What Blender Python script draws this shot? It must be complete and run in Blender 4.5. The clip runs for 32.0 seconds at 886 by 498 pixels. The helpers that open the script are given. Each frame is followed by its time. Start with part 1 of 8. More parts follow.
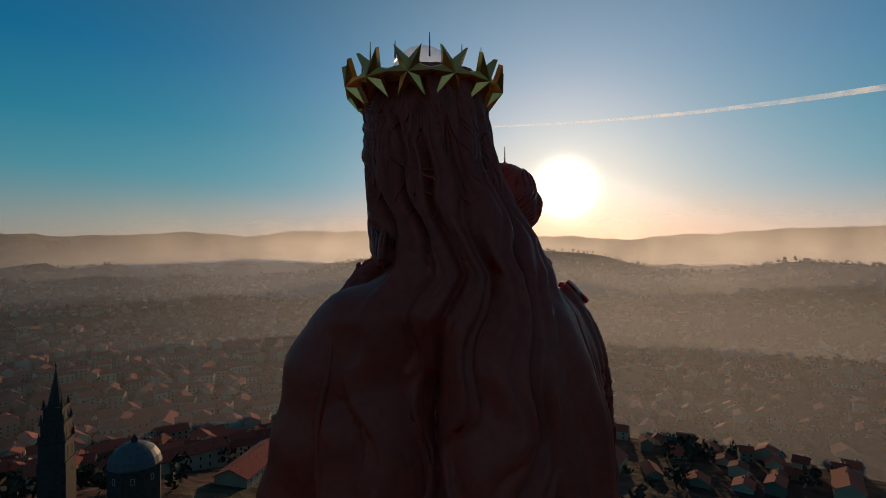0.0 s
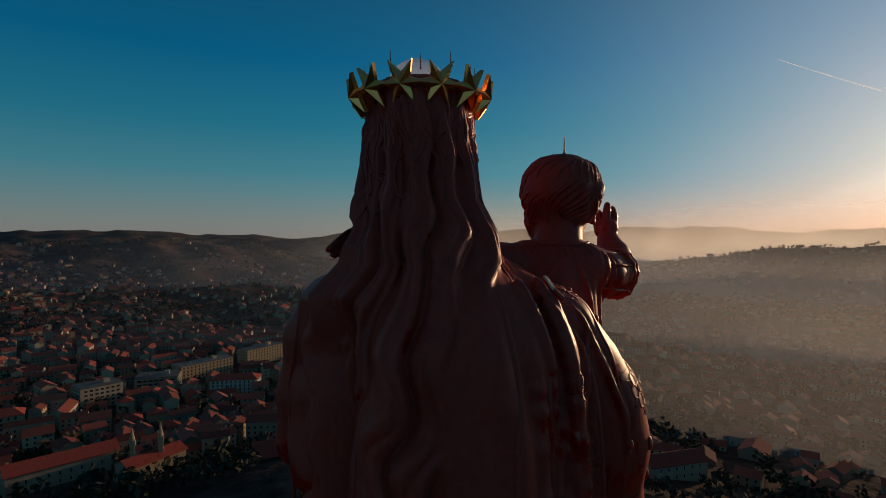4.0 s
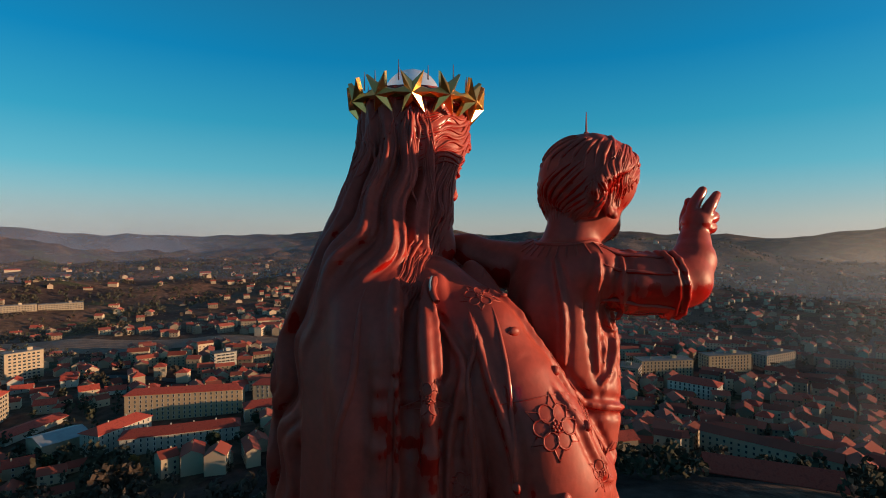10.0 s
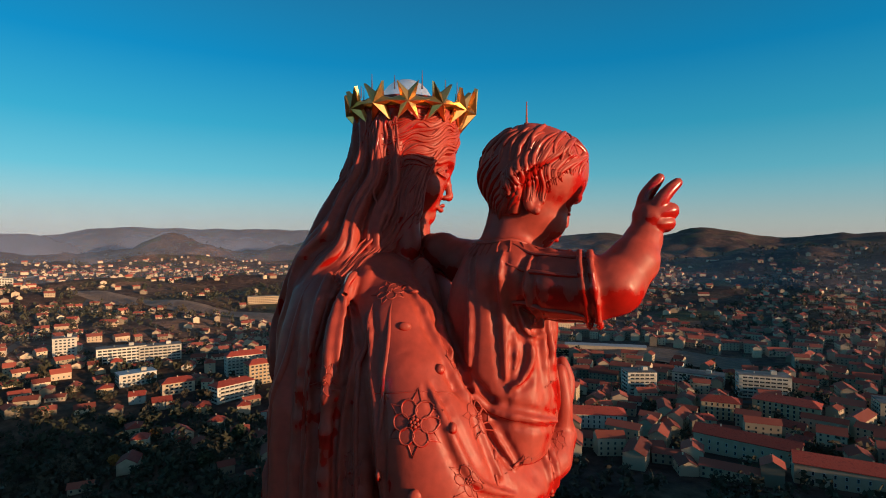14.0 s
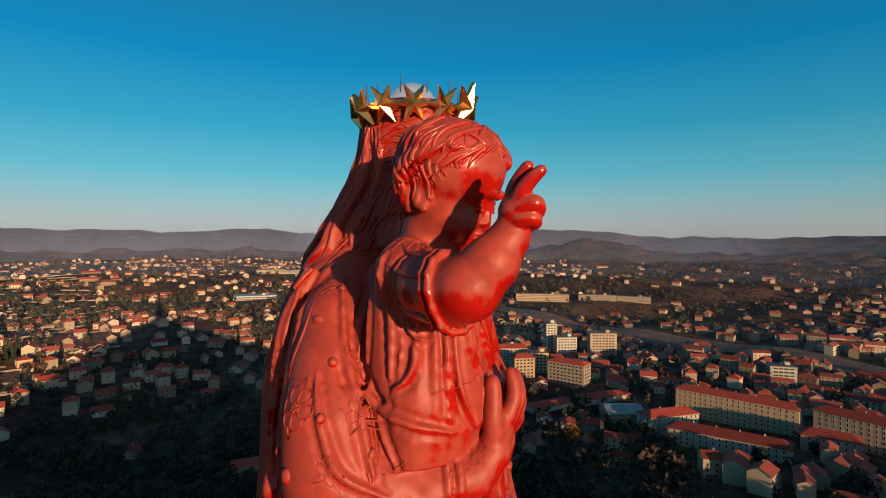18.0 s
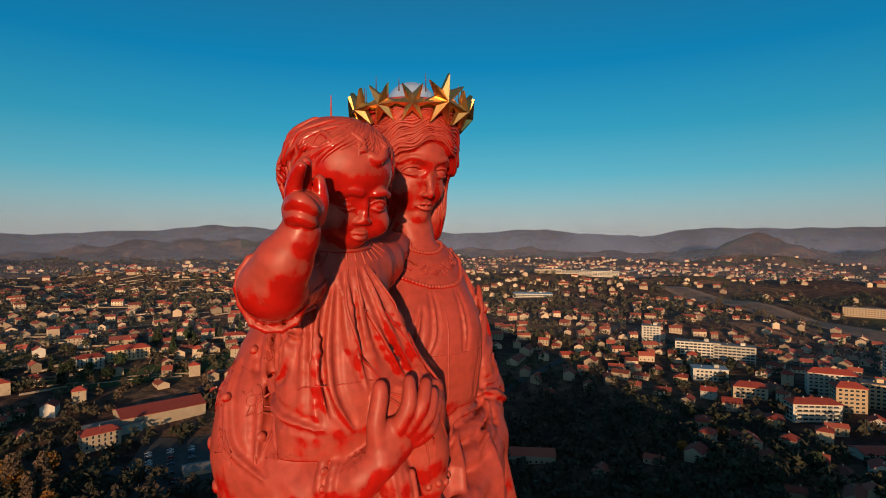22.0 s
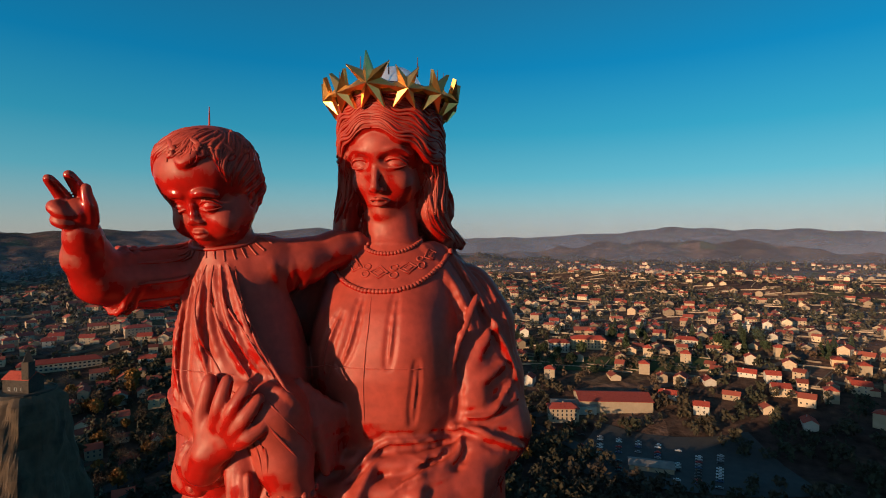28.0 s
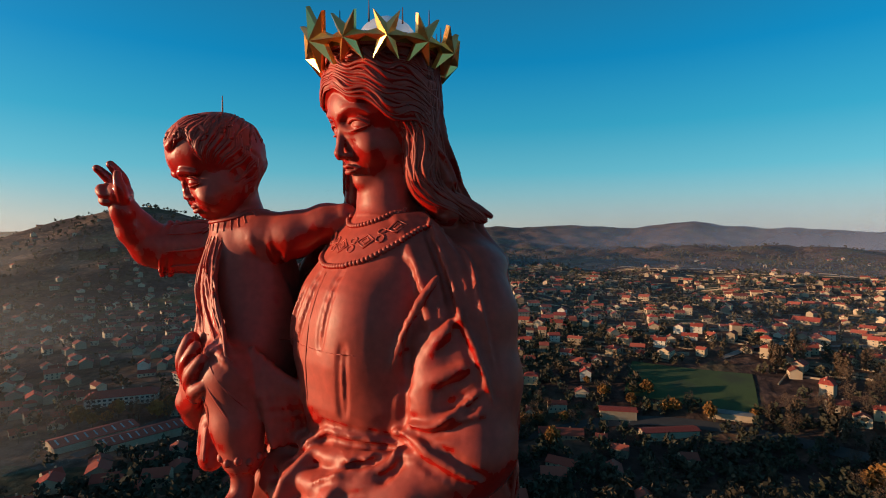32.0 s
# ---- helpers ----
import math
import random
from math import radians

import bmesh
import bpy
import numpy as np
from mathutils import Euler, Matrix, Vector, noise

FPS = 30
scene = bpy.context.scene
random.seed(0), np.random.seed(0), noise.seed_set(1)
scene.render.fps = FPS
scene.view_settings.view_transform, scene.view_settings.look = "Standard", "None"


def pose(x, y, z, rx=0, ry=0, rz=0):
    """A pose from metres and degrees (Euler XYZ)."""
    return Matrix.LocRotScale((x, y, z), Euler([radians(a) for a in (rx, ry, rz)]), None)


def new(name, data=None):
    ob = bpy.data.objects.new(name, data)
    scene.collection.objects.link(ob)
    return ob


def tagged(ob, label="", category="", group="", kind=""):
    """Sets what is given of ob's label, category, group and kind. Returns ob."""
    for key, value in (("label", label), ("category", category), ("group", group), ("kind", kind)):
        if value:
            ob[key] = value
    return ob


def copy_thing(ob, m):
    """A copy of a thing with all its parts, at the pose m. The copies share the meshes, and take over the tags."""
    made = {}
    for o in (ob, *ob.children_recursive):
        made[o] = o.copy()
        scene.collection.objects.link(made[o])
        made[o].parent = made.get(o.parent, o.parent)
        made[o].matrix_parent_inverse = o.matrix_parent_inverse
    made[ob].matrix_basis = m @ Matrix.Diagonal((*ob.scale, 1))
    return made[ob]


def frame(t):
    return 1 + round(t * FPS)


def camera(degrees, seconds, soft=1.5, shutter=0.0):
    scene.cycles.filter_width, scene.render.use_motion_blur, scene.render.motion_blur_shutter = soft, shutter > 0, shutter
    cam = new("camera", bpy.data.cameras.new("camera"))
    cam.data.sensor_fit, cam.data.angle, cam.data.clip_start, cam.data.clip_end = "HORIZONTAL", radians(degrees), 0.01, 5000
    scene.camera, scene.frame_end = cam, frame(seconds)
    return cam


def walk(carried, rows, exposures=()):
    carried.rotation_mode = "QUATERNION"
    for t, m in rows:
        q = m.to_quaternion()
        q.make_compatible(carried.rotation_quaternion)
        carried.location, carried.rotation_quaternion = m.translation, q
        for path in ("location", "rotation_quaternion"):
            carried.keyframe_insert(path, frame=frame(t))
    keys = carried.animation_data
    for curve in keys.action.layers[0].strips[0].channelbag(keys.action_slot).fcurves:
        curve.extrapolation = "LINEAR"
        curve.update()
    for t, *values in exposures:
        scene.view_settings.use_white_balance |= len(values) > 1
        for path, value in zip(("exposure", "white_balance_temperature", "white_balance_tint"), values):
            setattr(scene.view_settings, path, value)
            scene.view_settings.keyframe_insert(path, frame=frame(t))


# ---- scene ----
cam = camera(79.88, 32.0, soft=1.0)
PATH = [
    (0.00, pose(1.084, -6.941, 147.835, 89.29, 0, 6.77)),
    (0.50, pose(1.691, -6.928, 147.819, 89.28, 0, 10.49)),
    (1.00, pose(2.292, -6.899, 147.805, 89.25, 0, 14.81)),
    (1.50, pose(2.880, -6.841, 147.796, 89.21, 0, 19.42)),
    (2.00, pose(3.451, -6.738, 147.792, 89.13, 0, 23.67)),
    (2.50, pose(3.996, -6.575, 147.793, 89.05, 0, 27.67)),
    (3.00, pose(4.501, -6.337, 147.795, 89.05, 0, 32.41)),
    (3.50, pose(4.955, -6.014, 147.798, 88.92, 0, 36.92)),
    (5.50, pose(6.389, -4.191, 147.807, 89.07, 0, 53.81)),
    (6.00, pose(6.696, -3.696, 147.808, 88.97, 0, 58.26)),
    (6.50, pose(6.996, -3.217, 147.805, 88.94, 0, 62.98)),
    (7.00, pose(7.282, -2.748, 147.797, 88.82, 0, 66.27)),
    (7.50, pose(7.544, -2.277, 147.787, 89.00, 0, 69.53)),
    (8.00, pose(7.771, -1.794, 147.779, 88.98, 0, 73.63)),
    (8.50, pose(7.955, -1.290, 147.775, 88.93, 0, 77.46)),
    (9.00, pose(8.097, -0.772, 147.774, 88.93, 0, 81.66)),
    (9.50, pose(8.200, -0.247, 147.777, 88.84, 0, 85.70)),
    (10.00, pose(8.268, 0.283, 147.783, 88.86, 0, 89.07)),
    (10.50, pose(8.306, 0.818, 147.789, 88.84, 0, 92.54)),
    (11.00, pose(8.317, 1.356, 147.792, 88.83, 0, 95.74)),
    (11.50, pose(8.296, 1.897, 147.781, 88.81, 0, 98.86)),
    (12.00, pose(8.235, 2.435, 147.757, 89.04, 0, 103.12)),
    (12.50, pose(8.133, 2.965, 147.733, 89.14, 0, 106.69)),
    (13.00, pose(7.989, 3.480, 147.722, 89.18, 0, 110.09)),
    (13.50, pose(7.805, 3.976, 147.722, 89.23, 0, 113.46)),
    (14.00, pose(7.582, 4.455, 147.724, 89.15, 0, 116.84)),
    (14.50, pose(7.323, 4.920, 147.729, 88.95, 0, 120.13)),
    (16.50, pose(5.982, 6.635, 147.761, 88.67, 0, 134.26)),
    (17.00, pose(5.584, 7.013, 147.753, 88.76, 0, 138.03)),
    (17.50, pose(5.161, 7.363, 147.734, 88.92, 0, 141.63)),
    (18.00, pose(4.712, 7.678, 147.715, 89.13, 0, 145.26)),
    (18.50, pose(4.235, 7.953, 147.707, 89.20, 0, 148.93)),
    (19.00, pose(3.730, 8.198, 147.731, 89.06, 0, 152.19)),
    (19.50, pose(3.207, 8.461, 147.729, 89.08, 0, 155.63)),
    (20.00, pose(2.666, 8.714, 147.725, 89.14, 0, 159.28)),
    (20.50, pose(2.103, 8.903, 147.719, 89.26, 0, 163.34)),
    (21.00, pose(1.518, 8.978, 147.713, 89.08, 0, 167.30)),
    (21.50, pose(0.909, 8.978, 147.708, 89.16, 0, 170.86)),
    (22.00, pose(0.290, 8.976, 147.703, 89.17, 0, 174.76)),
    (22.50, pose(-0.325, 8.970, 147.697, 89.20, 0, 178.76)),
    (23.00, pose(-0.919, 8.960, 147.689, 89.21, 0, 182.68)),
    (23.50, pose(-1.481, 8.892, 147.678, 89.20, 0, 186.56)),
    (24.00, pose(-2.019, 8.729, 147.666, 89.21, 0, 190.04)),
    (24.50, pose(-2.541, 8.487, 147.655, 89.30, 0, 193.61)),
    (25.00, pose(-3.060, 8.185, 147.647, 89.40, 0, 197.37)),
    (25.50, pose(-3.586, 7.841, 147.644, 89.38, 0, 201.55)),
    (27.50, pose(-5.632, 6.136, 147.652, 89.37, 0, 218.19)),
    (28.00, pose(-6.036, 5.596, 147.664, 89.39, 0, 221.66)),
    (28.50, pose(-6.397, 5.003, 147.684, 89.44, 0, 226.30)),
    (29.00, pose(-6.709, 4.372, 147.704, 89.42, 0, 231.95)),
    (29.50, pose(-6.961, 3.722, 147.721, 89.43, 0, 237.82)),
    (30.00, pose(-7.139, 3.071, 147.728, 89.40, 0, 242.30)),
    (30.50, pose(-7.240, 2.431, 147.631, 89.06, 0, 246.46)),
    (31.00, pose(-7.298, 1.785, 147.465, 88.52, 0, 250.78)),
    (31.50, pose(-7.347, 1.114, 147.378, 88.76, 0, 255.48)),
    (32.00, pose(-7.395, 0.428, 147.352, 88.84, 0, 260.29)),
]
walk(cam, PATH, [(0.0, -0.45), (1.0, -0.75), (3.0, -0.75), (6.0, -0.1), (9.0, 0.42), (14.0, 0.5), (19.0, 0.27), (23.0, 0.17), (28.0, 0.35), (32.0, 0.62)])

# ---------- light ----------
SUN_AZ, SUN_EL = -6.2, 5.6     # degrees from +y to the left, and up
world = bpy.data.worlds.new("world")
scene.world = world
world.use_nodes = True
nt = world.node_tree
sky = nt.nodes.new("ShaderNodeTexSky")
sky.sky_type, sky.sun_disc = "NISHITA", False
sky.sun_elevation, sky.sun_rotation = radians(SUN_EL), radians(-SUN_AZ)
sky.altitude, sky.air_density, sky.dust_density, sky.ozone_density = 700, 1.0, 0.7, 2.5


def sum_node(op, *ins):
    n = nt.nodes.new("ShaderNodeMath")
    n.operation = op
    for i, v in enumerate(ins):
        if isinstance(v, (int, float)):
            n.inputs[i].default_value = v
        else:
            nt.links.new(v, n.inputs[i])
    return n.outputs[0]


# the clear winter sky is deeper and more teal than the model's: its colours are graded channel by channel
split = nt.nodes.new("ShaderNodeSeparateColor")
nt.links.new(sky.outputs[0], split.inputs[0])
sr, sg, sb = (sum_node("MULTIPLY", split.outputs[i], 0.15) for i in range(3))
near_sun = sum_node("MULTIPLY", sum_node("POWER", sum_node("MINIMUM", sum_node("MAXIMUM", sum_node("SUBTRACT", sr, 1.5), 0.0), 0.5), 2.0), 1.0)
red = sum_node("ADD", sum_node("MULTIPLY", sr, sum_node("MINIMUM", sum_node("MULTIPLY", sum_node("POWER", sr, 0.75), 1.25), 0.95)), near_sun)
green = sum_node("ADD", sum_node("MULTIPLY", sum_node("POWER", sg, 0.75), 0.8), near_sun)
blue = sum_node("ADD", sum_node("ADD", sum_node("MINIMUM", sum_node("MULTIPLY", sb, 1.12), 0.62), sum_node("MULTIPLY", sum_node("MINIMUM", sr, 0.7), 0.36)), near_sun)
join = nt.nodes.new("ShaderNodeCombineColor")
for i, v in enumerate((red, green, blue)):
    nt.links.new(v, join.inputs[i])
# away from the sun the clear sky runs from peach at the horizon to deep blue
way = nt.nodes.new("ShaderNodeTexCoord").outputs["Generated"]
parts_of = nt.nodes.new("ShaderNodeSeparateXYZ")
nt.links.new(way, parts_of.inputs[0])
band = nt.nodes.new("ShaderNodeValToRGB")
stops = ((0.0, (0.54, 0.50, 0.45)), (0.03, (0.47, 0.54, 0.51)), (0.08, (0.27, 0.535, 0.60)), (0.12, (0.135, 0.50, 0.635)), (0.2, (0.04, 0.385, 0.59)), (0.31, (0.006, 0.26, 0.54)), (0.45, (0.015, 0.18, 0.37)), (0.62, (0.045, 0.12, 0.21)), (1.0, (0.05, 0.11, 0.18)))
while len(band.color_ramp.elements) < len(stops):
    band.color_ramp.elements.new(0.5)
for e, (at, c) in zip(band.color_ramp.elements, stops):
    e.position, e.color = at, (*c, 1)
nt.links.new(parts_of.outputs[2], band.inputs[0])
toward = nt.nodes.new("ShaderNodeVectorMath")
toward.operation = "DOT_PRODUCT"
toward.inputs[1].default_value = (-math.sin(radians(SUN_AZ)) * math.cos(radians(SUN_EL)), math.cos(radians(SUN_AZ)) * math.cos(radians(SUN_EL)), math.sin(radians(SUN_EL)))
nt.links.new(way, toward.inputs[0])
apart = nt.nodes.new("ShaderNodeMapRange")
apart.interpolation_type = "SMOOTHSTEP"
apart.inputs[1].default_value, apart.inputs[2].default_value, apart.inputs[3].default_value, apart.inputs[4].default_value = 0.75, 0.995, 1.0, 0.5
nt.links.new(toward.outputs["Value"], apart.inputs[0])
tone = nt.nodes.new("ShaderNodeMix")
tone.data_type = "RGBA"
nt.links.new(apart.outputs[0], tone.inputs["Factor"])
nt.links.new(join.outputs[0], tone.inputs["A"])
# clear air is darkest at a right angle to the sun
around = sum_node("ADD", sum_node("MULTIPLY", sum_node("POWER", sum_node("ABSOLUTE", toward.outputs["Value"]), 2.0), 0.35), 0.84)
shade = nt.nodes.new("ShaderNodeVectorMath")
shade.operation = "SCALE"
nt.links.new(band.outputs[0], shade.inputs[0])
nt.links.new(around, shade.inputs["Scale"])
nt.links.new(shade.outputs[0], tone.inputs["B"])
# the sun itself in its aureole
ahead = sum_node("MAXIMUM", toward.outputs["Value"], 0.0)
halo = sum_node("ADD", sum_node("MULTIPLY", sum_node("POWER", ahead, 1900.0), 14.0), sum_node("MULTIPLY", sum_node("ADD", sum_node("ADD", sum_node("POWER", ahead, 90.0), sum_node("MULTIPLY", sum_node("POWER", ahead, 6.0), 0.5)), sum_node("POWER", ahead, 14.0)), 0.4))
warm = nt.nodes.new("ShaderNodeMix")
warm.data_type, warm.blend_type = "RGBA", "ADD"
warm.inputs["Factor"].default_value = 1.0
tint = nt.nodes.new("ShaderNodeCombineColor")
for i, v in enumerate((1.0, 0.9, 0.72)):
    nt.links.new(sum_node("MULTIPLY", halo, v), tint.inputs[i])
nt.links.new(tone.outputs["Result"], warm.inputs["A"])
nt.links.new(tint.outputs[0], warm.inputs["B"])
nt.links.new(warm.outputs["Result"], nt.nodes["Background"].inputs[0])
nt.nodes["Background"].inputs[1].default_value = 0.68
sun_data = bpy.data.lights.new("sun", "SUN")
sun_data.energy, sun_data.angle, sun_data.color = 5.0, radians(0.53), (1.0, 0.64, 0.36)
sun = new("sun", sun_data)
sd = Vector((-math.sin(radians(SUN_AZ)) * math.cos(radians(SUN_EL)), math.cos(radians(SUN_AZ)) * math.cos(radians(SUN_EL)), math.sin(radians(SUN_EL))))
sun.matrix_world = Matrix.Translation((0, 0, 400)) @ sd.to_track_quat("Z", "Y").to_matrix().to_4x4()


# added sheets that stand in for mist and haze: radius, strength, sunward
HAZE_SHEETS = ((600, 0.03, False), (1300, 0.13, False), (2500, 0.2, False), (3300, 0.42, False), (350, 0.18, True), (700, 0.25, True), (1200, 0.28, True), (1900, 0.4, True), (2600, 0.85, True))


# ---------- materials ----------
def material(name, colors, scale=1.0, rough=0.6, metal=0.0, bump=0.0, bump_scale=None, detail=6.0, vary=0.0, island=0.0, spec=0.5):
    """Noise between colours, at real-world size, with a finer noise for grain and relief."""
    m = bpy.data.materials.new(name)
    m.use_nodes = True
    t = m.node_tree
    b = t.nodes["Principled BSDF"]
    b.inputs["Roughness"].default_value, b.inputs["Metallic"].default_value = rough, metal
    b.inputs["Specular IOR Level"].default_value = spec
    co = t.nodes.new("ShaderNodeTexCoord")
    n1 = t.nodes.new("ShaderNodeTexNoise")
    n1.inputs["Scale"].default_value, n1.inputs["Detail"].default_value = scale, detail
    t.links.new(co.outputs["Object"], n1.inputs["Vector"])
    ramp = t.nodes.new("ShaderNodeValToRGB")
    el = ramp.color_ramp.elements
    while len(el) < len(colors):
        el.new(0.5)
    for i, c in enumerate(colors):
        el[i].position = 0.3 + 0.4 * i / max(1, len(colors) - 1)
        el[i].color = (*c, 1)
    t.links.new(n1.outputs["Fac"], ramp.inputs[0])
    out = ramp.outputs[0]
    if vary or island:
        hsv = t.nodes.new("ShaderNodeHueSaturation")
        if island:
            src = t.nodes.new("ShaderNodeNewGeometry").outputs["Random Per Island"]
        else:
            src = t.nodes.new("ShaderNodeObjectInfo").outputs["Random"]
        mr = t.nodes.new("ShaderNodeMapRange")
        amount = vary or island
        mr.inputs[3].default_value, mr.inputs[4].default_value = 1 - amount, 1 + amount
        t.links.new(src, mr.inputs[0])
        t.links.new(mr.outputs[0], hsv.inputs["Value"])
        t.links.new(out, hsv.inputs["Color"])
        out = hsv.outputs[0]
    t.links.new(out, b.inputs["Base Color"])
    if bump:
        n2 = t.nodes.new("ShaderNodeTexNoise")
        n2.inputs["Scale"].default_value, n2.inputs["Detail"].default_value = bump_scale or scale * 6, 8
        t.links.new(co.outputs["Object"], n2.inputs["Vector"])
        bp = t.nodes.new("ShaderNodeBump")
        bp.inputs["Strength"].default_value, bp.inputs["Distance"].default_value = bump, 0.05
        t.links.new(n2.outputs["Fac"], bp.inputs["Height"])
        t.links.new(bp.outputs[0], b.inputs["Normal"])
    return m


def red_paint():
    """Red anti-rust paint: glossy in patches, chalky and pinker where weathered; chalkier the more it faces upwards."""
    m = bpy.data.materials.new("red_paint")
    m.use_nodes = True
    t = m.node_tree
    b = t.nodes["Principled BSDF"]
    co = t.nodes.new("ShaderNodeTexCoord")
    big = t.nodes.new("ShaderNodeTexNoise")
    big.inputs["Scale"].default_value, big.inputs["Detail"].default_value, big.inputs["Roughness"].default_value = 0.75, 5, 0.6
    fine = t.nodes.new("ShaderNodeTexNoise")
    fine.inputs["Scale"].default_value, fine.inputs["Detail"].default_value = 9.0, 8
    stretch = t.nodes.new("ShaderNodeMapping")
    stretch.inputs["Scale"].default_value = (3.0, 3.0, 0.7)
    streak = t.nodes.new("ShaderNodeTexNoise")
    streak.inputs["Scale"].default_value, streak.inputs["Detail"].default_value = 1.6, 6
    shift = t.nodes.new("ShaderNodeMapping")
    shift.inputs["Location"].default_value = (5.1, 2.3, 7.7)
    t.links.new(co.outputs["Object"], shift.inputs["Vector"])
    t.links.new(shift.outputs[0], big.inputs["Vector"])
    t.links.new(co.outputs["Object"], fine.inputs["Vector"])
    t.links.new(co.outputs["Object"], stretch.inputs["Vector"])
    t.links.new(stretch.outputs[0], streak.inputs["Vector"])
    add = t.nodes.new("ShaderNodeMath")
    add.operation = "MULTIPLY_ADD"
    add.inputs[1].default_value = 0.4
    t.links.new(streak.outputs["Fac"], add.inputs[0])
    t.links.new(big.outputs["Fac"], add.inputs[2])
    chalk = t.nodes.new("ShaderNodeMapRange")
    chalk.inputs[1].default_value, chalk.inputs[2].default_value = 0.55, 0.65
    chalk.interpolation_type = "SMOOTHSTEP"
    # chalkier and paler where it faces upwards, glossier and deeper red where it faces down
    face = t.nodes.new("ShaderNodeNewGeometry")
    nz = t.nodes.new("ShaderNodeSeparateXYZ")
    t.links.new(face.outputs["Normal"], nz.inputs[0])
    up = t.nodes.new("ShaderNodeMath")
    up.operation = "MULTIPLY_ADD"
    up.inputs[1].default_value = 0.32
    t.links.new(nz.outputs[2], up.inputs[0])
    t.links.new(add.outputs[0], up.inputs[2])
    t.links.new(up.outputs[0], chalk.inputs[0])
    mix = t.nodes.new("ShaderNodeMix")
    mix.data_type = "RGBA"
    mix.inputs["A"].default_value, mix.inputs["B"].default_value = RED_GLOSSY, RED_CHALKY
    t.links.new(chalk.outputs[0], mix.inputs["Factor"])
    spot = t.nodes.new("ShaderNodeMapRange")
    spot.inputs[1].default_value, spot.inputs[2].default_value, spot.inputs[3].default_value, spot.inputs[4].default_value = 0.3, 0.7, 0.82, 1.12
    t.links.new(fine.outputs["Fac"], spot.inputs[0])
    hsv = t.nodes.new("ShaderNodeHueSaturation")
    t.links.new(mix.outputs["Result"], hsv.inputs["Color"])
    t.links.new(spot.outputs[0], hsv.inputs["Value"])
    t.links.new(hsv.outputs[0], b.inputs["Base Color"])
    ro = t.nodes.new("ShaderNodeMapRange")
    ro.inputs[3].default_value, ro.inputs[4].default_value = 0.22, 0.5
    t.links.new(chalk.outputs[0], ro.inputs[0])
    t.links.new(ro.outputs[0], b.inputs["Roughness"])
    gloss = t.nodes.new("ShaderNodeMapRange")
    gloss.inputs[3].default_value, gloss.inputs[4].default_value = 0.5, 0.3
    t.links.new(chalk.outputs[0], gloss.inputs[0])
    t.links.new(gloss.outputs[0], b.inputs["Specular IOR Level"])
    bp = t.nodes.new("ShaderNodeBump")
    bp.inputs["Strength"].default_value, bp.inputs["Distance"].default_value = 0.12, 0.03
    t.links.new(fine.outputs["Fac"], bp.inputs["Height"])
    t.links.new(bp.outputs[0], b.inputs["Normal"])
    return m


RED_GLOSSY, RED_CHALKY = (0.35, 0.007, 0.004, 1), (0.335, 0.047, 0.031, 1)
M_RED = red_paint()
M_BARE = material("bare_metal_rim", [(0.6, 0.56, 0.48), (0.75, 0.72, 0.64)], 6.0, 0.4, 0.2)
M_GROUND = material("ground", [(0.05, 0.045, 0.03), (0.09, 0.075, 0.05), (0.06, 0.07, 0.03)], 0.01, 0.95)
M_GOLD = material("gold_leaf", [(0.98, 0.5, 0.15), (1.0, 0.56, 0.2), (0.85, 0.4, 0.11)], 2.5, 0.28, 1.0, 0.05, 14)
M_GOLD_DULL = material("dull_gold", [(0.5, 0.29, 0.08), (0.6, 0.36, 0.1)], 3.0, 0.42, 0.9, 0.1, 20)
M_ROD = material("rod_iron", [(0.12, 0.03, 0.025), (0.06, 0.05, 0.05)], 8.0, 0.6, 0.4)


def dome_plastic():
    """Milky clear plastic: part see-through, part lit through, with a gloss."""
    m = bpy.data.materials.new("dome_plastic")
    m.use_nodes = True
    t = m.node_tree
    b = t.nodes["Principled BSDF"]
    b.inputs["Base Color"].default_value, b.inputs["Roughness"].default_value = (0.85, 0.88, 0.92, 1), 0.12
    milk, clear = t.nodes.new("ShaderNodeBsdfTranslucent"), t.nodes.new("ShaderNodeBsdfTransparent")
    milk.inputs["Color"].default_value = (0.85, 0.86, 0.88, 1)
    one, two = t.nodes.new("ShaderNodeMixShader"), t.nodes.new("ShaderNodeMixShader")
    dust = t.nodes.new("ShaderNodeTexNoise")
    dust.inputs["Scale"].default_value = 4.0
    span = t.nodes.new("ShaderNodeMapRange")
    span.inputs[3].default_value, span.inputs[4].default_value = 0.45, 0.75
    t.links.new(dust.outputs["Fac"], span.inputs[0])
    one.inputs[0].default_value = 0.5
    t.links.new(b.outputs[0], one.inputs[1])
    t.links.new(milk.outputs[0], one.inputs[2])
    t.links.new(span.outputs[0], two.inputs[0])
    t.links.new(one.outputs[0], two.inputs[1])
    t.links.new(clear.outputs[0], two.inputs[2])
    t.links.new(two.outputs[0], t.nodes["Material Output"].inputs["Surface"])
    return m


M_DOME = dome_plastic()


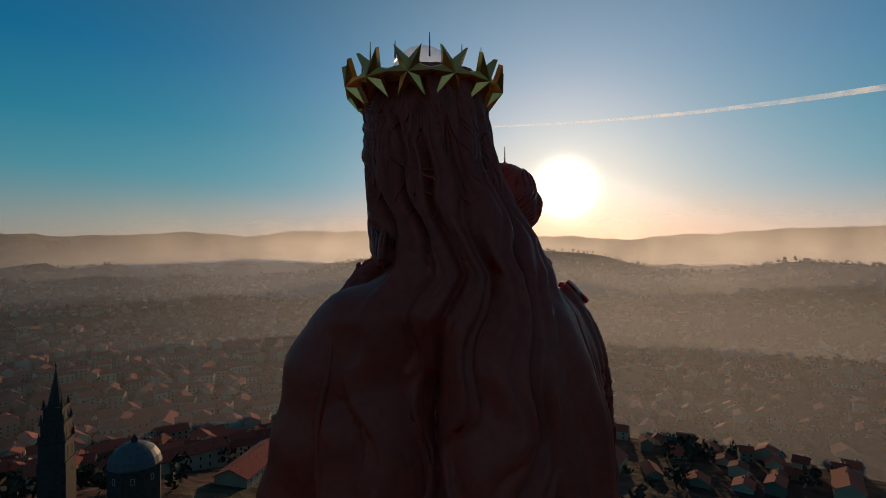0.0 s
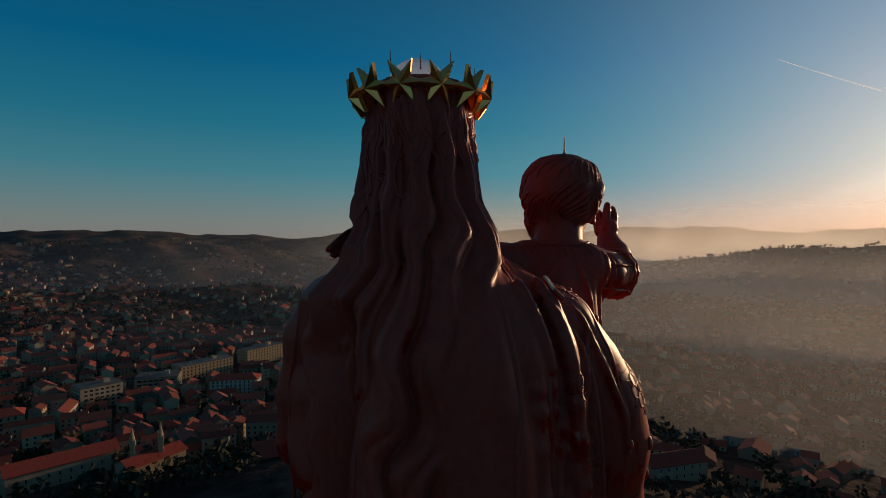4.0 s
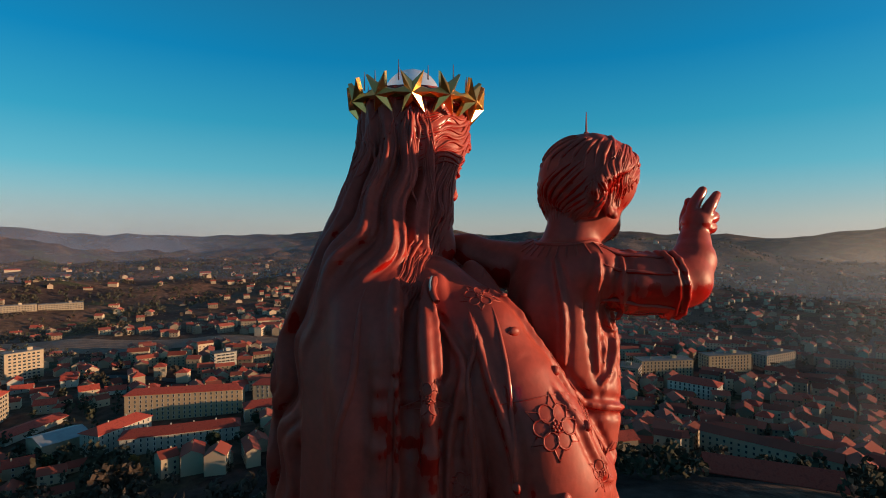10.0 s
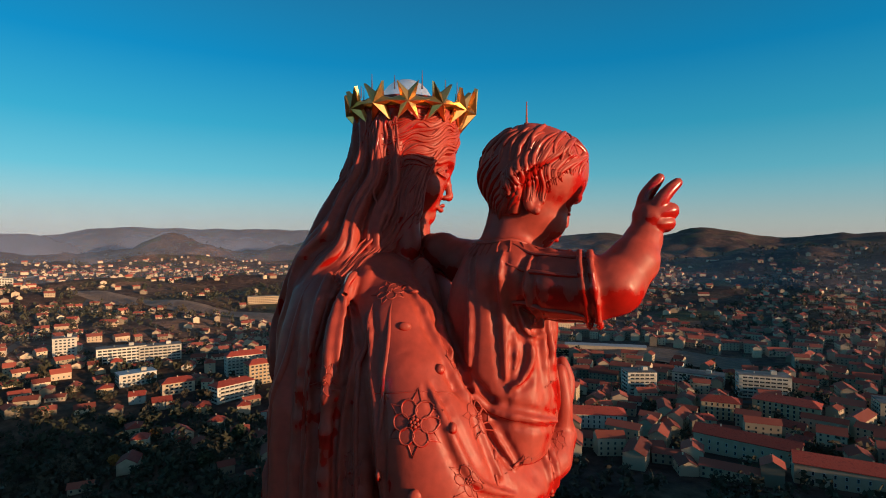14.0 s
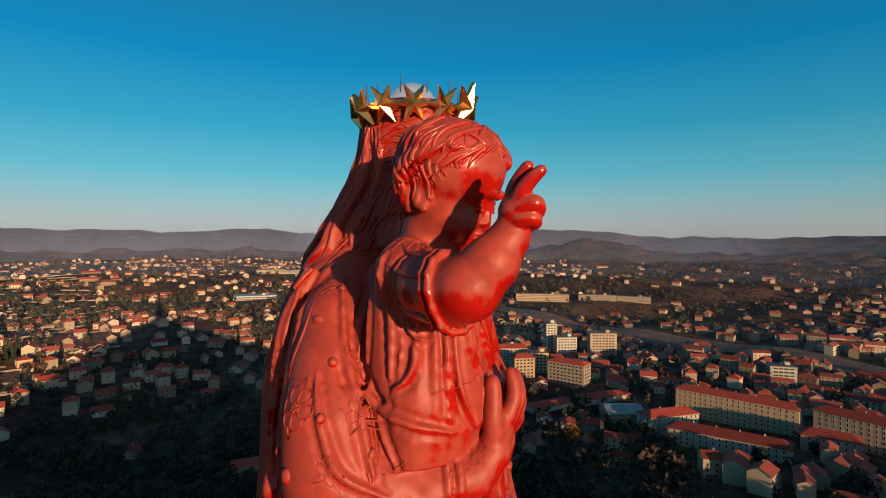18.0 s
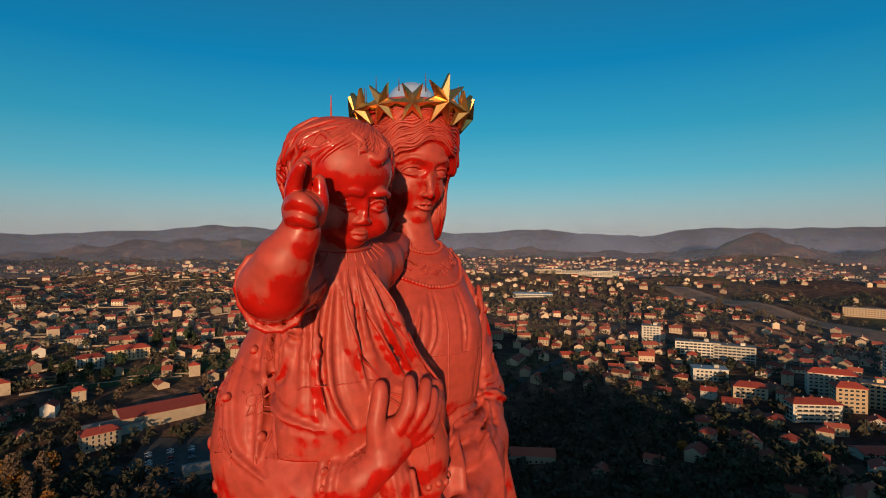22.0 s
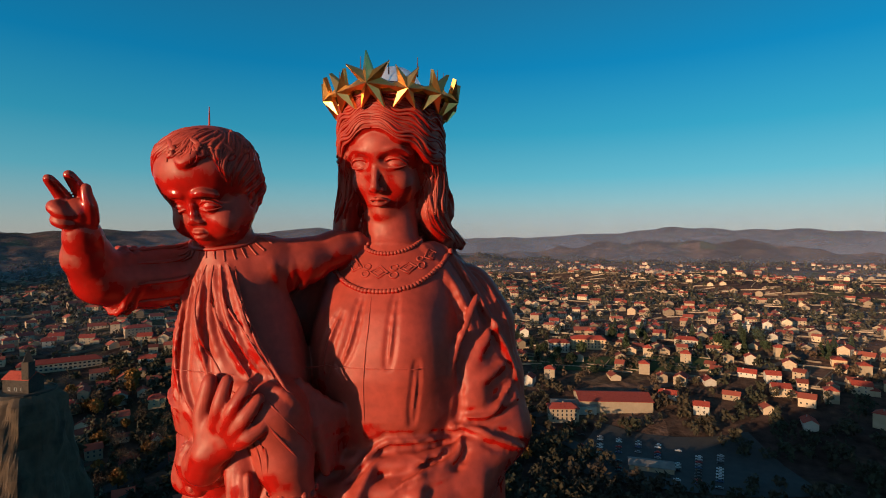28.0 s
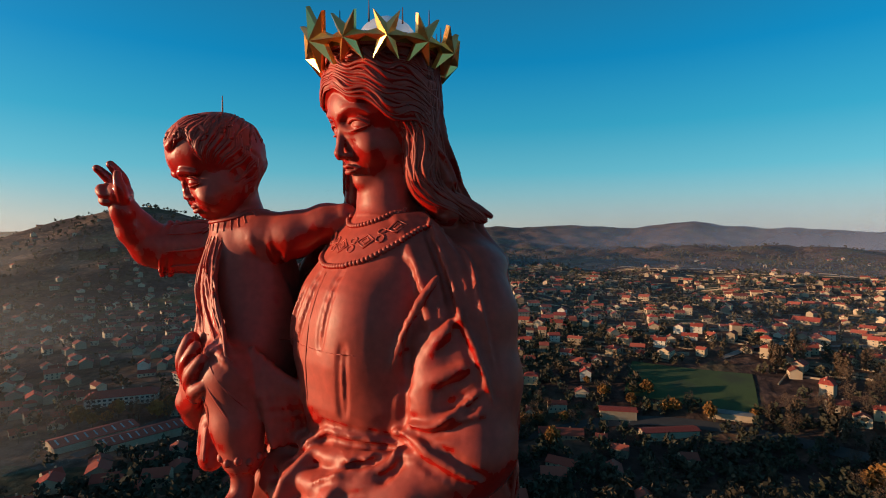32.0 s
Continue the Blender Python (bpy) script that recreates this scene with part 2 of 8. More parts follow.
def land():
    """Fields of brown and dull green with hedges and bare woods."""
    m = bpy.data.materials.new("land")
    m.use_nodes = True
    t = m.node_tree
    b = t.nodes["Principled BSDF"]
    b.inputs["Roughness"].default_value, b.inputs["Specular IOR Level"].default_value = 0.95, 0.1
    co = t.nodes.new("ShaderNodeTexCoord")
    warp = t.nodes.new("ShaderNodeTexNoise")
    warp.inputs["Scale"].default_value, warp.inputs["Detail"].default_value = 0.004, 4
    mixv = t.nodes.new("ShaderNodeMix")
    mixv.data_type = "VECTOR"
    mixv.inputs["Factor"].default_value = 0.5
    add = t.nodes.new("ShaderNodeVectorMath")
    add.operation = "MULTIPLY_ADD"
    add.inputs[1].default_value = (120, 120, 0)
    t.links.new(co.outputs["Object"], warp.inputs["Vector"])
    t.links.new(warp.outputs["Color"], add.inputs[0])
    t.links.new(co.outputs["Object"], add.inputs[2])
    cells = t.nodes.new("ShaderNodeTexVoronoi")
    cells.inputs["Scale"].default_value = 0.011
    t.links.new(add.outputs[0], cells.inputs["Vector"])
    ramp = t.nodes.new("ShaderNodeValToRGB")
    el = ramp.color_ramp.elements
    cols = [(0.0, (0.15, 0.08, 0.056)), (0.25, (0.11, 0.07, 0.048)), (0.45, (0.2, 0.115, 0.08)), (0.62, (0.105, 0.062, 0.048)), (0.8, (0.085, 0.085, 0.04)), (1.0, (0.18, 0.10, 0.07))]
    while len(el) < len(cols):
        el.new(0.5)
    for e, (p, c) in zip(el, cols):
        e.position, e.color = p, (*c, 1)
    sep = t.nodes.new("ShaderNodeSeparateColor")
    t.links.new(cells.outputs["Color"], sep.inputs[0])
    t.links.new(sep.outputs[0], ramp.inputs[0])
    wood = t.nodes.new("ShaderNodeTexNoise")
    wood.inputs["Scale"].default_value, wood.inputs["Detail"].default_value, wood.inputs["Roughness"].default_value = 0.009, 9, 0.65
    t.links.new(co.outputs["Object"], wood.inputs["Vector"])
    wr = t.nodes.new("ShaderNodeMapRange")
    wr.inputs[1].default_value, wr.inputs[2].default_value = 0.47, 0.56
    t.links.new(wood.outputs["Fac"], wr.inputs[0])
    mix = t.nodes.new("ShaderNodeMix")
    mix.data_type = "RGBA"
    mix.inputs["B"].default_value = (0.07, 0.043, 0.037, 1)
    t.links.new(wr.outputs[0], mix.inputs["Factor"])
    t.links.new(ramp.outputs[0], mix.inputs["A"])
    grain = t.nodes.new("ShaderNodeTexNoise")
    grain.inputs["Scale"].default_value, grain.inputs["Detail"].default_value = 0.12, 10
    t.links.new(co.outputs["Object"], grain.inputs["Vector"])
    gr = t.nodes.new("ShaderNodeMapRange")
    gr.inputs[1].default_value, gr.inputs[2].default_value, gr.inputs[3].default_value, gr.inputs[4].default_value = 0.25, 0.75, 0.35, 1.35
    t.links.new(grain.outputs["Fac"], gr.inputs[0])
    hsv = t.nodes.new("ShaderNodeHueSaturation")
    t.links.new(mix.outputs["Result"], hsv.inputs["Color"])
    t.links.new(gr.outputs[0], hsv.inputs["Value"])
    t.links.new(hsv.outputs[0], b.inputs["Base Color"])
    bp = t.nodes.new("ShaderNodeBump")
    bp.inputs["Strength"].default_value, bp.inputs["Distance"].default_value = 0.6, 4.0
    t.links.new(grain.outputs["Fac"], bp.inputs["Height"])
    t.links.new(bp.outputs[0], b.inputs["Normal"])
    return m


M_LAND = land()
M_ASPHALT = material("asphalt", [(0.04, 0.04, 0.042), (0.06, 0.058, 0.056)], 0.2, 0.85, bump=0.1)
M_ASPHALT_PALE = material("pale_asphalt", [(0.16, 0.15, 0.14), (0.22, 0.2, 0.18)], 0.1, 0.85)
M_BALLAST = material("ballast", [(0.17, 0.11, 0.08), (0.24, 0.16, 0.115), (0.13, 0.085, 0.06)], 0.05, 0.95, bump=0.3)
M_RAIL = material("rail", [(0.06, 0.045, 0.04), (0.1, 0.08, 0.07)], 0.5, 0.6, 0.4)
M_GARDEN_WALL = material("dry_stone", [(0.2, 0.15, 0.11), (0.32, 0.25, 0.18)], 0.3, 0.95, island=0.4)
M_GRASS = material("grass", [(0.03, 0.055, 0.015), (0.045, 0.075, 0.02), (0.035, 0.05, 0.02)], 0.05, 0.95, bump=0.3)
M_ROCK = material("rock", [(0.07, 0.046, 0.03), (0.12, 0.08, 0.052), (0.045, 0.032, 0.022)], 0.12, 0.95, bump=0.8, bump_scale=0.5)
M_PLASTER = material("plaster", [(0.4, 0.3, 0.2), (0.47, 0.37, 0.26)], 0.3, 0.9, vary=0.25)
M_PLASTER_W = material("white_plaster", [(0.47, 0.42, 0.34), (0.55, 0.5, 0.42)], 0.3, 0.9, vary=0.25)
M_PLASTER_Y = material("ochre_plaster", [(0.5, 0.34, 0.19), (0.56, 0.4, 0.24)], 0.3, 0.9, vary=0.2)
M_STONE_DARK = material("dark_stone", [(0.035, 0.028, 0.024), (0.06, 0.048, 0.04), (0.025, 0.02, 0.018)], 0.6, 0.95, bump=0.5, bump_scale=2.0)
M_TILE = material("roof_tile", [(0.33, 0.035, 0.02), (0.38, 0.06, 0.035), (0.24, 0.03, 0.02)], 0.7, 0.85, bump=0.4, bump_scale=4.0, vary=0.3)
M_FLATROOF = material("flat_roof", [(0.12, 0.11, 0.105), (0.2, 0.185, 0.17)], 0.2, 0.9, vary=0.3)
M_SLATE = material("slate", [(0.06, 0.065, 0.075), (0.1, 0.105, 0.115)], 0.8, 0.6, vary=0.2)
M_GLASS = material("window_glass", [(0.03, 0.035, 0.04), (0.05, 0.055, 0.06)], 1.0, 0.12, vary=0.3)
M_FRAME = material("window_frame", [(0.55, 0.53, 0.5), (0.65, 0.62, 0.58)], 2.0, 0.6)
M_ISLE_WALL = material("far_wall", [(0.36, 0.26, 0.17), (0.5, 0.39, 0.27)], 0.02, 0.9, island=0.5)
M_ISLE_ROOF = material("far_roof", [(0.3, 0.04, 0.022), (0.34, 0.075, 0.045), (0.2, 0.045, 0.03)], 0.01, 0.9, island=0.4)
M_BARK = material("bark", [(0.05, 0.038, 0.028), (0.09, 0.07, 0.05)], 3.0, 0.95)
M_TWIGS = material("bare_twigs", [(0.085, 0.05, 0.032), (0.12, 0.075, 0.045), (0.06, 0.04, 0.028)], 0.05, 0.95, vary=0.35)
M_AUTUMN = material("autumn_leaves", [(0.22, 0.09, 0.022), (0.3, 0.14, 0.03), (0.16, 0.06, 0.02)], 0.3, 0.9, vary=0.3)
M_FIR = material("evergreen", [(0.02, 0.033, 0.014), (0.035, 0.05, 0.02)], 0.3, 0.9, vary=0.3)
M_FAR_TREES = material("far_trees", [(0.075, 0.045, 0.03), (0.04, 0.042, 0.022), (0.1, 0.06, 0.036)], 0.006, 0.95, island=0.35)
M_METAL_ROOF = material("sheet_roof", [(0.28, 0.29, 0.3), (0.36, 0.37, 0.38)], 0.3, 0.5, 0.3, vary=0.3)
M_RUBBER = material("rubber", [(0.02, 0.02, 0.02), (0.03, 0.03, 0.03)], 4.0, 0.8)


def car_paint():
    m = material("car_paint", [(0.4, 0.4, 0.42), (0.45, 0.45, 0.46)], 1.0, 0.3, 0.1)
    t = m.node_tree
    b = t.nodes["Principled BSDF"]
    info = t.nodes.new("ShaderNodeObjectInfo")
    ramp = t.nodes.new("ShaderNodeValToRGB")
    ramp.color_ramp.interpolation = "CONSTANT"
    el = ramp.color_ramp.elements
    cols = [(0, (0.6, 0.6, 0.6)), (0.3, (0.03, 0.03, 0.035)), (0.5, (0.25, 0.26, 0.28)), (0.7, (0.35, 0.03, 0.03)), (0.8, (0.05, 0.09, 0.2)), (0.9, (0.7, 0.7, 0.68))]
    while len(el) < len(cols):
        el.new(0.5)
    for e, (p, c) in zip(el, cols):
        e.position, e.color = p, (*c, 1)
    t.links.new(info.outputs["Random"], ramp.inputs[0])
    t.links.new(ramp.outputs[0], b.inputs["Base Color"])
    return m


M_CAR = car_paint()

# ---------- the statue: one mesh, modelled as a blended solid ----------
TURN = 29.0          # the statue's heading, degrees from +y
TOP = 150.0          # height of the middle of the crown


def axis_steps(marks):
    """Grid lines from (start, step), ..., end."""
    out, at = [], marks[0][0]
    for (a, step), nxt in zip(marks[:-1], marks[1:]):
        end = nxt[0] if isinstance(nxt, tuple) else nxt
        n = max(1, int(round((end - a) / step)))
        out += [a + (end - a) * i / n for i in range(n)]
    out.append(marks[-1])
    return np.array(out, dtype=np.float32)


class Clay:
    """A solid on a grid of signed distances: shapes are blended on, then the skin is taken off as a mesh."""

    def __init__(self, xs, ys, zs):
        self.ax = (xs, ys, zs)
        self.d = np.full((len(xs), len(ys), len(zs)), 4.0, dtype=np.float32)

    def window(self, lo, hi):
        sl = []
        for a, l, h in zip(self.ax, lo, hi):
            i, j = np.searchsorted(a, l), np.searchsorted(a, h)
            sl.append(slice(max(0, i - 1), min(len(a), j + 1)))
        sl = tuple(sl)
        g = np.ix_(*[np.arange(s.start, s.stop) for s in sl])
        x = self.ax[0][sl[0]][:, None, None]
        y = self.ax[1][sl[1]][None, :, None]
        z = self.ax[2][sl[2]][None, None, :]
        return sl, x, y, z

    def blend(self, sl, f, k, cut=False):
        a = self.d[sl]
        if a.size == 0:
            return
        if cut:
            a, f = -a, f
        h = np.clip(0.5 + 0.5 * (f - a) / k, 0, 1)
        out = f * (1 - h) + a * h - k * h * (1 - h)
        self.d[sl] = -out if cut else out

    def ball(self, c, r, k=0.08, rot=(0, 0, 0), cut=False):
        """An ellipsoid of half axes r, turned by rot degrees."""
        r = (r, r, r) if not isinstance(r, tuple) else r
        m = max(r) + 0.25
        sl, x, y, z = self.window([v - m for v in c], [v + m for v in c])
        q = Euler([radians(v) for v in rot]).to_matrix().transposed()
        dx, dy, dz = x - c[0], y - c[1], z - c[2]
        u = [q[i][0] * dx + q[i][1] * dy + q[i][2] * dz for i in range(3)]
        k0 = np.sqrt(sum((u[i] / r[i]) ** 2 for i in range(3)) + 1e-9)
        k1 = np.sqrt(sum((u[i] / r[i] ** 2) ** 2 for i in range(3)) + 1e-9)
        self.blend(sl, (k0 * (k0 - 1) / k1).astype(np.float32), k, cut)

    def limb(self, pts, k=0.06, flat=None, cut=False):
        """A chain of tapered round bars through (x, y, z, radius)."""
        for a, b in zip(pts[:-1], pts[1:]):
            m = max(a[3], b[3]) + 0.2
            lo = [min(a[i], b[i]) - m for i in range(3)]
            hi = [max(a[i], b[i]) + m for i in range(3)]
            sl, x, y, z = self.window(lo, hi)
            d = [b[i] - a[i] for i in range(3)]
            l2 = sum(v * v for v in d) + 1e-9
            px, py, pz = x - a[0], y - a[1], z - a[2]
            t = np.clip((px * d[0] + py * d[1] + pz * d[2]) / l2, 0, 1)
            f = np.sqrt((px - t * d[0]) ** 2 + (py - t * d[1]) ** 2 + (pz - t * d[2]) ** 2) - (a[3] + t * (b[3] - a[3]))
            self.blend(sl, f.astype(np.float32), k, cut)

    def curl(self, pts, k=0.05, cut=False, steps=5):
        """A limb along a smooth curve through the points."""
        p = np.array(pts, float)
        out = []
        for i in range(len(p) - 1):
            p0, p1, p2, p3 = p[max(i - 1, 0)], p[i], p[i + 1], p[min(i + 2, len(p) - 1)]
            for s in range(steps):
                t = s / steps
                out.append(0.5 * (2 * p1 + (p2 - p0) * t + (2 * p0 - 5 * p1 + 4 * p2 - p3) * t * t + (3 * p1 - p0 - 3 * p2 + p3) * t ** 3))
        out.append(p[-1])
        self.limb([tuple(v) for v in out], k, cut=cut)

    def loft(self, rows, k=0.15, fold=None, power=2.0):
        """Stacked ovals: rows of z, x_min, x_max, y_min, y_max; fold(angle, z, x, y) moves the skin out."""
        r = np.array(sorted(rows), float)
        m = 0.3
        sl, x, y, z = self.window((r[:, 1].min() - m, r[:, 3].min() - m, r[0, 0] - m), (r[:, 2].max() + m, r[:, 4].max() + m, r[-1, 0] + m))
        zz = z.ravel()
        v = [np.interp(zz, r[:, 0], r[:, i]).astype(np.float32)[None, None, :] for i in (1, 2, 3, 4)]
        cx, rx, cy, ry = (v[0] + v[1]) / 2, (v[1] - v[0]) / 2, (v[2] + v[3]) / 2, (v[3] - v[2]) / 2
        dx, dy = x - cx, y - cy
        q = ((np.abs(dx) / rx) ** power + (np.abs(dy) / ry) ** power) ** (1 / power)
        f = (q - 1) * np.minimum(rx, ry) * 0.9
        if fold:
            f = f - fold(np.arctan2(dx, -dy).astype(np.float32), z, x, y)
        f = np.maximum(f, np.maximum(r[0, 0] - z, z - r[-1, 0]))
        self.blend(sl, f.astype(np.float32), k)

    def value(self, p):
        """Distance and slope at points, by linear blending of the grid."""
        idx, fr = [], []
        for i in range(3):
            a = self.ax[i]
            j = np.clip(np.searchsorted(a, p[:, i]) - 1, 0, len(a) - 2)
            idx.append(j)
            fr.append(np.clip((p[:, i] - a[j]) / (a[j + 1] - a[j]), 0, 1))
        out = 0
        for c in range(8):
            b = [(c >> i) & 1 for i in range(3)]
            w = 1
            for i in range(3):
                w = w * (fr[i] if b[i] else 1 - fr[i])
            out = out + w * self.d[idx[0] + b[0], idx[1] + b[1], idx[2] + b[2]]
        return out

    def slope(self, p):
        e = 0.04
        g = np.stack([self.value(p + e * u) - self.value(p - e * u) for u in np.eye(3)], 1)
        return g / (np.linalg.norm(g, axis=1, keepdims=True) + 1e-6)

    def press(self, p, times=6):
        """Points moved onto the skin, and the skin's normals there."""
        p = np.array(p, float)
        for _ in range(times):
            p = p - 0.8 * np.clip(self.value(p), -0.2, 0.2)[:, None] * self.slope(p)
        return p, self.slope(p)

    def skin(self):
        d, (xs, ys, zs) = self.d, self.ax
        s = d < 0
        any_, all_ = None, None
        for c in range(8):
            b = [(c >> i) & 1 for i in range(3)]
            q = s[tuple(slice(bb, d.shape[i] - 1 + bb) for i, bb in enumerate(b))]
            any_ = q.copy() if any_ is None else any_ | q
            all_ = q.copy() if all_ is None else all_ & q
        act = any_ & ~all_
        I = np.argwhere(act)
        num = np.full(act.shape, -1, dtype=np.int32)
        num[act] = np.arange(len(I))
        acc, cnt = np.zeros((len(I), 3)), np.zeros(len(I))
        for axis in range(3):
            for c in range(4):
                b = [0, 0, 0]
                o = [i for i in range(3) if i != axis]
                b[o[0]], b[o[1]] = c & 1, c >> 1
                e = list(b)
                e[axis] = 1
                va = d[I[:, 0] + b[0], I[:, 1] + b[1], I[:, 2] + b[2]]
                vb = d[I[:, 0] + e[0], I[:, 1] + e[1], I[:, 2] + e[2]]
                m = (va < 0) != (vb < 0)
                t = va[m] / (va[m] - vb[m])
                p = np.tile(np.array(b, float), (m.sum(), 1))
                p[:, axis] = t
                acc[m] += p
                cnt[m] += 1
        loc = acc / cnt[:, None]
        verts = np.stack([a[I[:, i]] + loc[:, i] * (a[I[:, i] + 1] - a[I[:, i]]) for i, a in enumerate((xs, ys, zs))], 1)
        quads = []
        for axis in range(3):
            o = [(axis + 1) % 3, (axis + 2) % 3]
            lo, hi = [slice(None)] * 3, [slice(None)] * 3
            lo[axis], hi[axis] = slice(0, -1), slice(1, None)
            for q in o:
                lo[q] = hi[q] = slice(1, -1)
            a, b = s[tuple(lo)], s[tuple(hi)]
            E = np.argwhere(a != b)
            flip = a[E[:, 0], E[:, 1], E[:, 2]]
            for q in o:
                E[:, q] += 1
            ring = []
            for u, v in ((-1, -1), (0, -1), (0, 0), (-1, 0)):
                J = E.copy()
                J[:, o[0]] += u
                J[:, o[1]] += v
                ring.append(num[J[:, 0], J[:, 1], J[:, 2]])
            R = np.stack(ring, 1)
            R[~flip] = R[~flip][:, ::-1]
            quads.append(R)
        return verts, np.concatenate(quads)


def wave(a, n, z, bend, tight=1.0):
    """Ridges round a form that wander as they go down."""
    w = a + bend * (0.8 * np.sin(2.3 * z + 2.0 * a) + 0.6 * np.sin(5.6 * z + 3.0 * a + 1.0))
    return np.abs(np.sin(n * w)) ** tight


def lean_in(a, z, table):
    """Extra swell by bearing (degrees from the back towards the child) and height, blended between rows."""
    deg = np.degrees(a)
    rows = [np.interp(deg, table[0], r) for _, r in table[1:]]
    zs = [v for v, _ in table[1:]]
    out = rows[0] * (z <= zs[0])
    for (z0, r0), (z1, r1) in zip(zip(zs, rows), zip(zs[1:], rows[1:])):
        t = (z - z0) / (z1 - z0)
        out = out + (r0 + (r1 - r0) * t) * ((z > z0) & (z <= z1))
    return (out + rows[-1] * (z > zs[-1])).astype(np.float32)


BACK = ((-180, -130, -95, -72, -48, -30, -6, 22, 50, 90, 180),
        (-3.7, (0, 0, 0.0, -0.35, -0.66, -0.66, -0.2, 0.2, 0.1, 0, 0)),
        (-2.9, (0, -0.1, 0.0, 0.0, -0.1, 0.0, -0.02, 0.16, 0.1, 0, 0)),
        (-2.3, (-0.15, -0.25, -0.15, 0.0, 0.0, 0.0, 0.0, 0.13, 0, 0, 0)),
        (-1.9, (-0.12, -0.15, 0.06, -0.08, -0.16, -0.08, 0.0, 0.1, 0, 0, 0)),
        (-0.9, (-0.02, -0.04, 0.0, -0.08, -0.14, -0.07, 0.0, 0.03, 0, 0, 0)))


def brow_wave(a, s, up):
    """A point on the hair swept from the parting over one temple."""
    line = np.interp(math.degrees(a), [0, 20, 40, 60, 80, 100, 120], [-0.72, -0.77, -0.9, -1.03, -1.13, -1.2, -1.28])
    ry = 0.75 - 0.06 * up
    return (0.045 * math.cos(a) + (0.7 - 0.02 * up) * math.sin(a) * s, -0.04 + ry * math.cos(a) + 0.02 * math.sin(2 * a), line + up * (1 + 0.3 * math.sin(a)) + 0.045 * math.sin(9 * a + 3 * up))


def side_locks(s):
    """Lines of the wavy locks that fall beside the face."""
    run = {-1: ((0.58, 0.2, -0.9), (0.62, 0.02, -1.15), (0.6, -0.06, -1.45), (0.62, -0.12, -1.8), (0.62, -0.3, -2.07), (0.7, -0.56, -2.2), (0.82, -0.82, -2.4)),
           1: ((0.58, 0.34, -1.0), (0.66, 0.26, -1.25), (0.62, 0.16, -1.55), (0.78, 0.06, -1.85), (0.85, -0.1, -2.15), (1.06, -0.36, -2.5), (1.16, -0.58, -2.85), (1.14, -0.78, -3.25))}[s]
    out = []
    for j, (dx, dy) in enumerate(((0, 0), (0.09, -0.1), (-0.09, -0.08), (0.12, -0.2), (0.02, -0.02), (0.1, -0.32), (-0.05, -0.18))):
        ph = 0.9 * j
        dx = dx if s > 0 else 0.6 * dx
        out.append([((x + dx) * s + 0.05 * math.sin(7 * z + 0.4 * ph), y + dy + 0.05 * math.cos(7 * z + 0.4 * ph), z + 0.03 * (j % 3)) for x, y, z in run])
    return out


def cap_point(a, z):
    """A point near the child's hair at a bearing and height."""
    w = math.sqrt(max(0.04, 1 - ((z + 1.4) / 0.66) ** 2)) if z > -1.4 else 1.0 - 0.22 * (-1.4 - z)
    return (2.02 + 0.68 * w * math.sin(a), 1.66 + 0.68 * w * math.cos(a), z)


def spline(pts, steps=4):
    """Points along a smooth curve."""
    p = np.array(pts, float)
    out = []
    for i in range(len(p) - 1):
        p0, p1, p2, p3 = p[max(i - 1, 0)], p[i], p[i + 1], p[min(i + 2, len(p) - 1)]
        for k in range(steps):
            t = k / steps
            out.append(0.5 * (2 * p1 + (p2 - p0) * t + (2 * p0 - 5 * p1 + 4 * p2 - p3) * t * t + (3 * p1 - p0 - 3 * p2 + p3) * t ** 3))
    out.append(p[-1])
    return np.array(out)


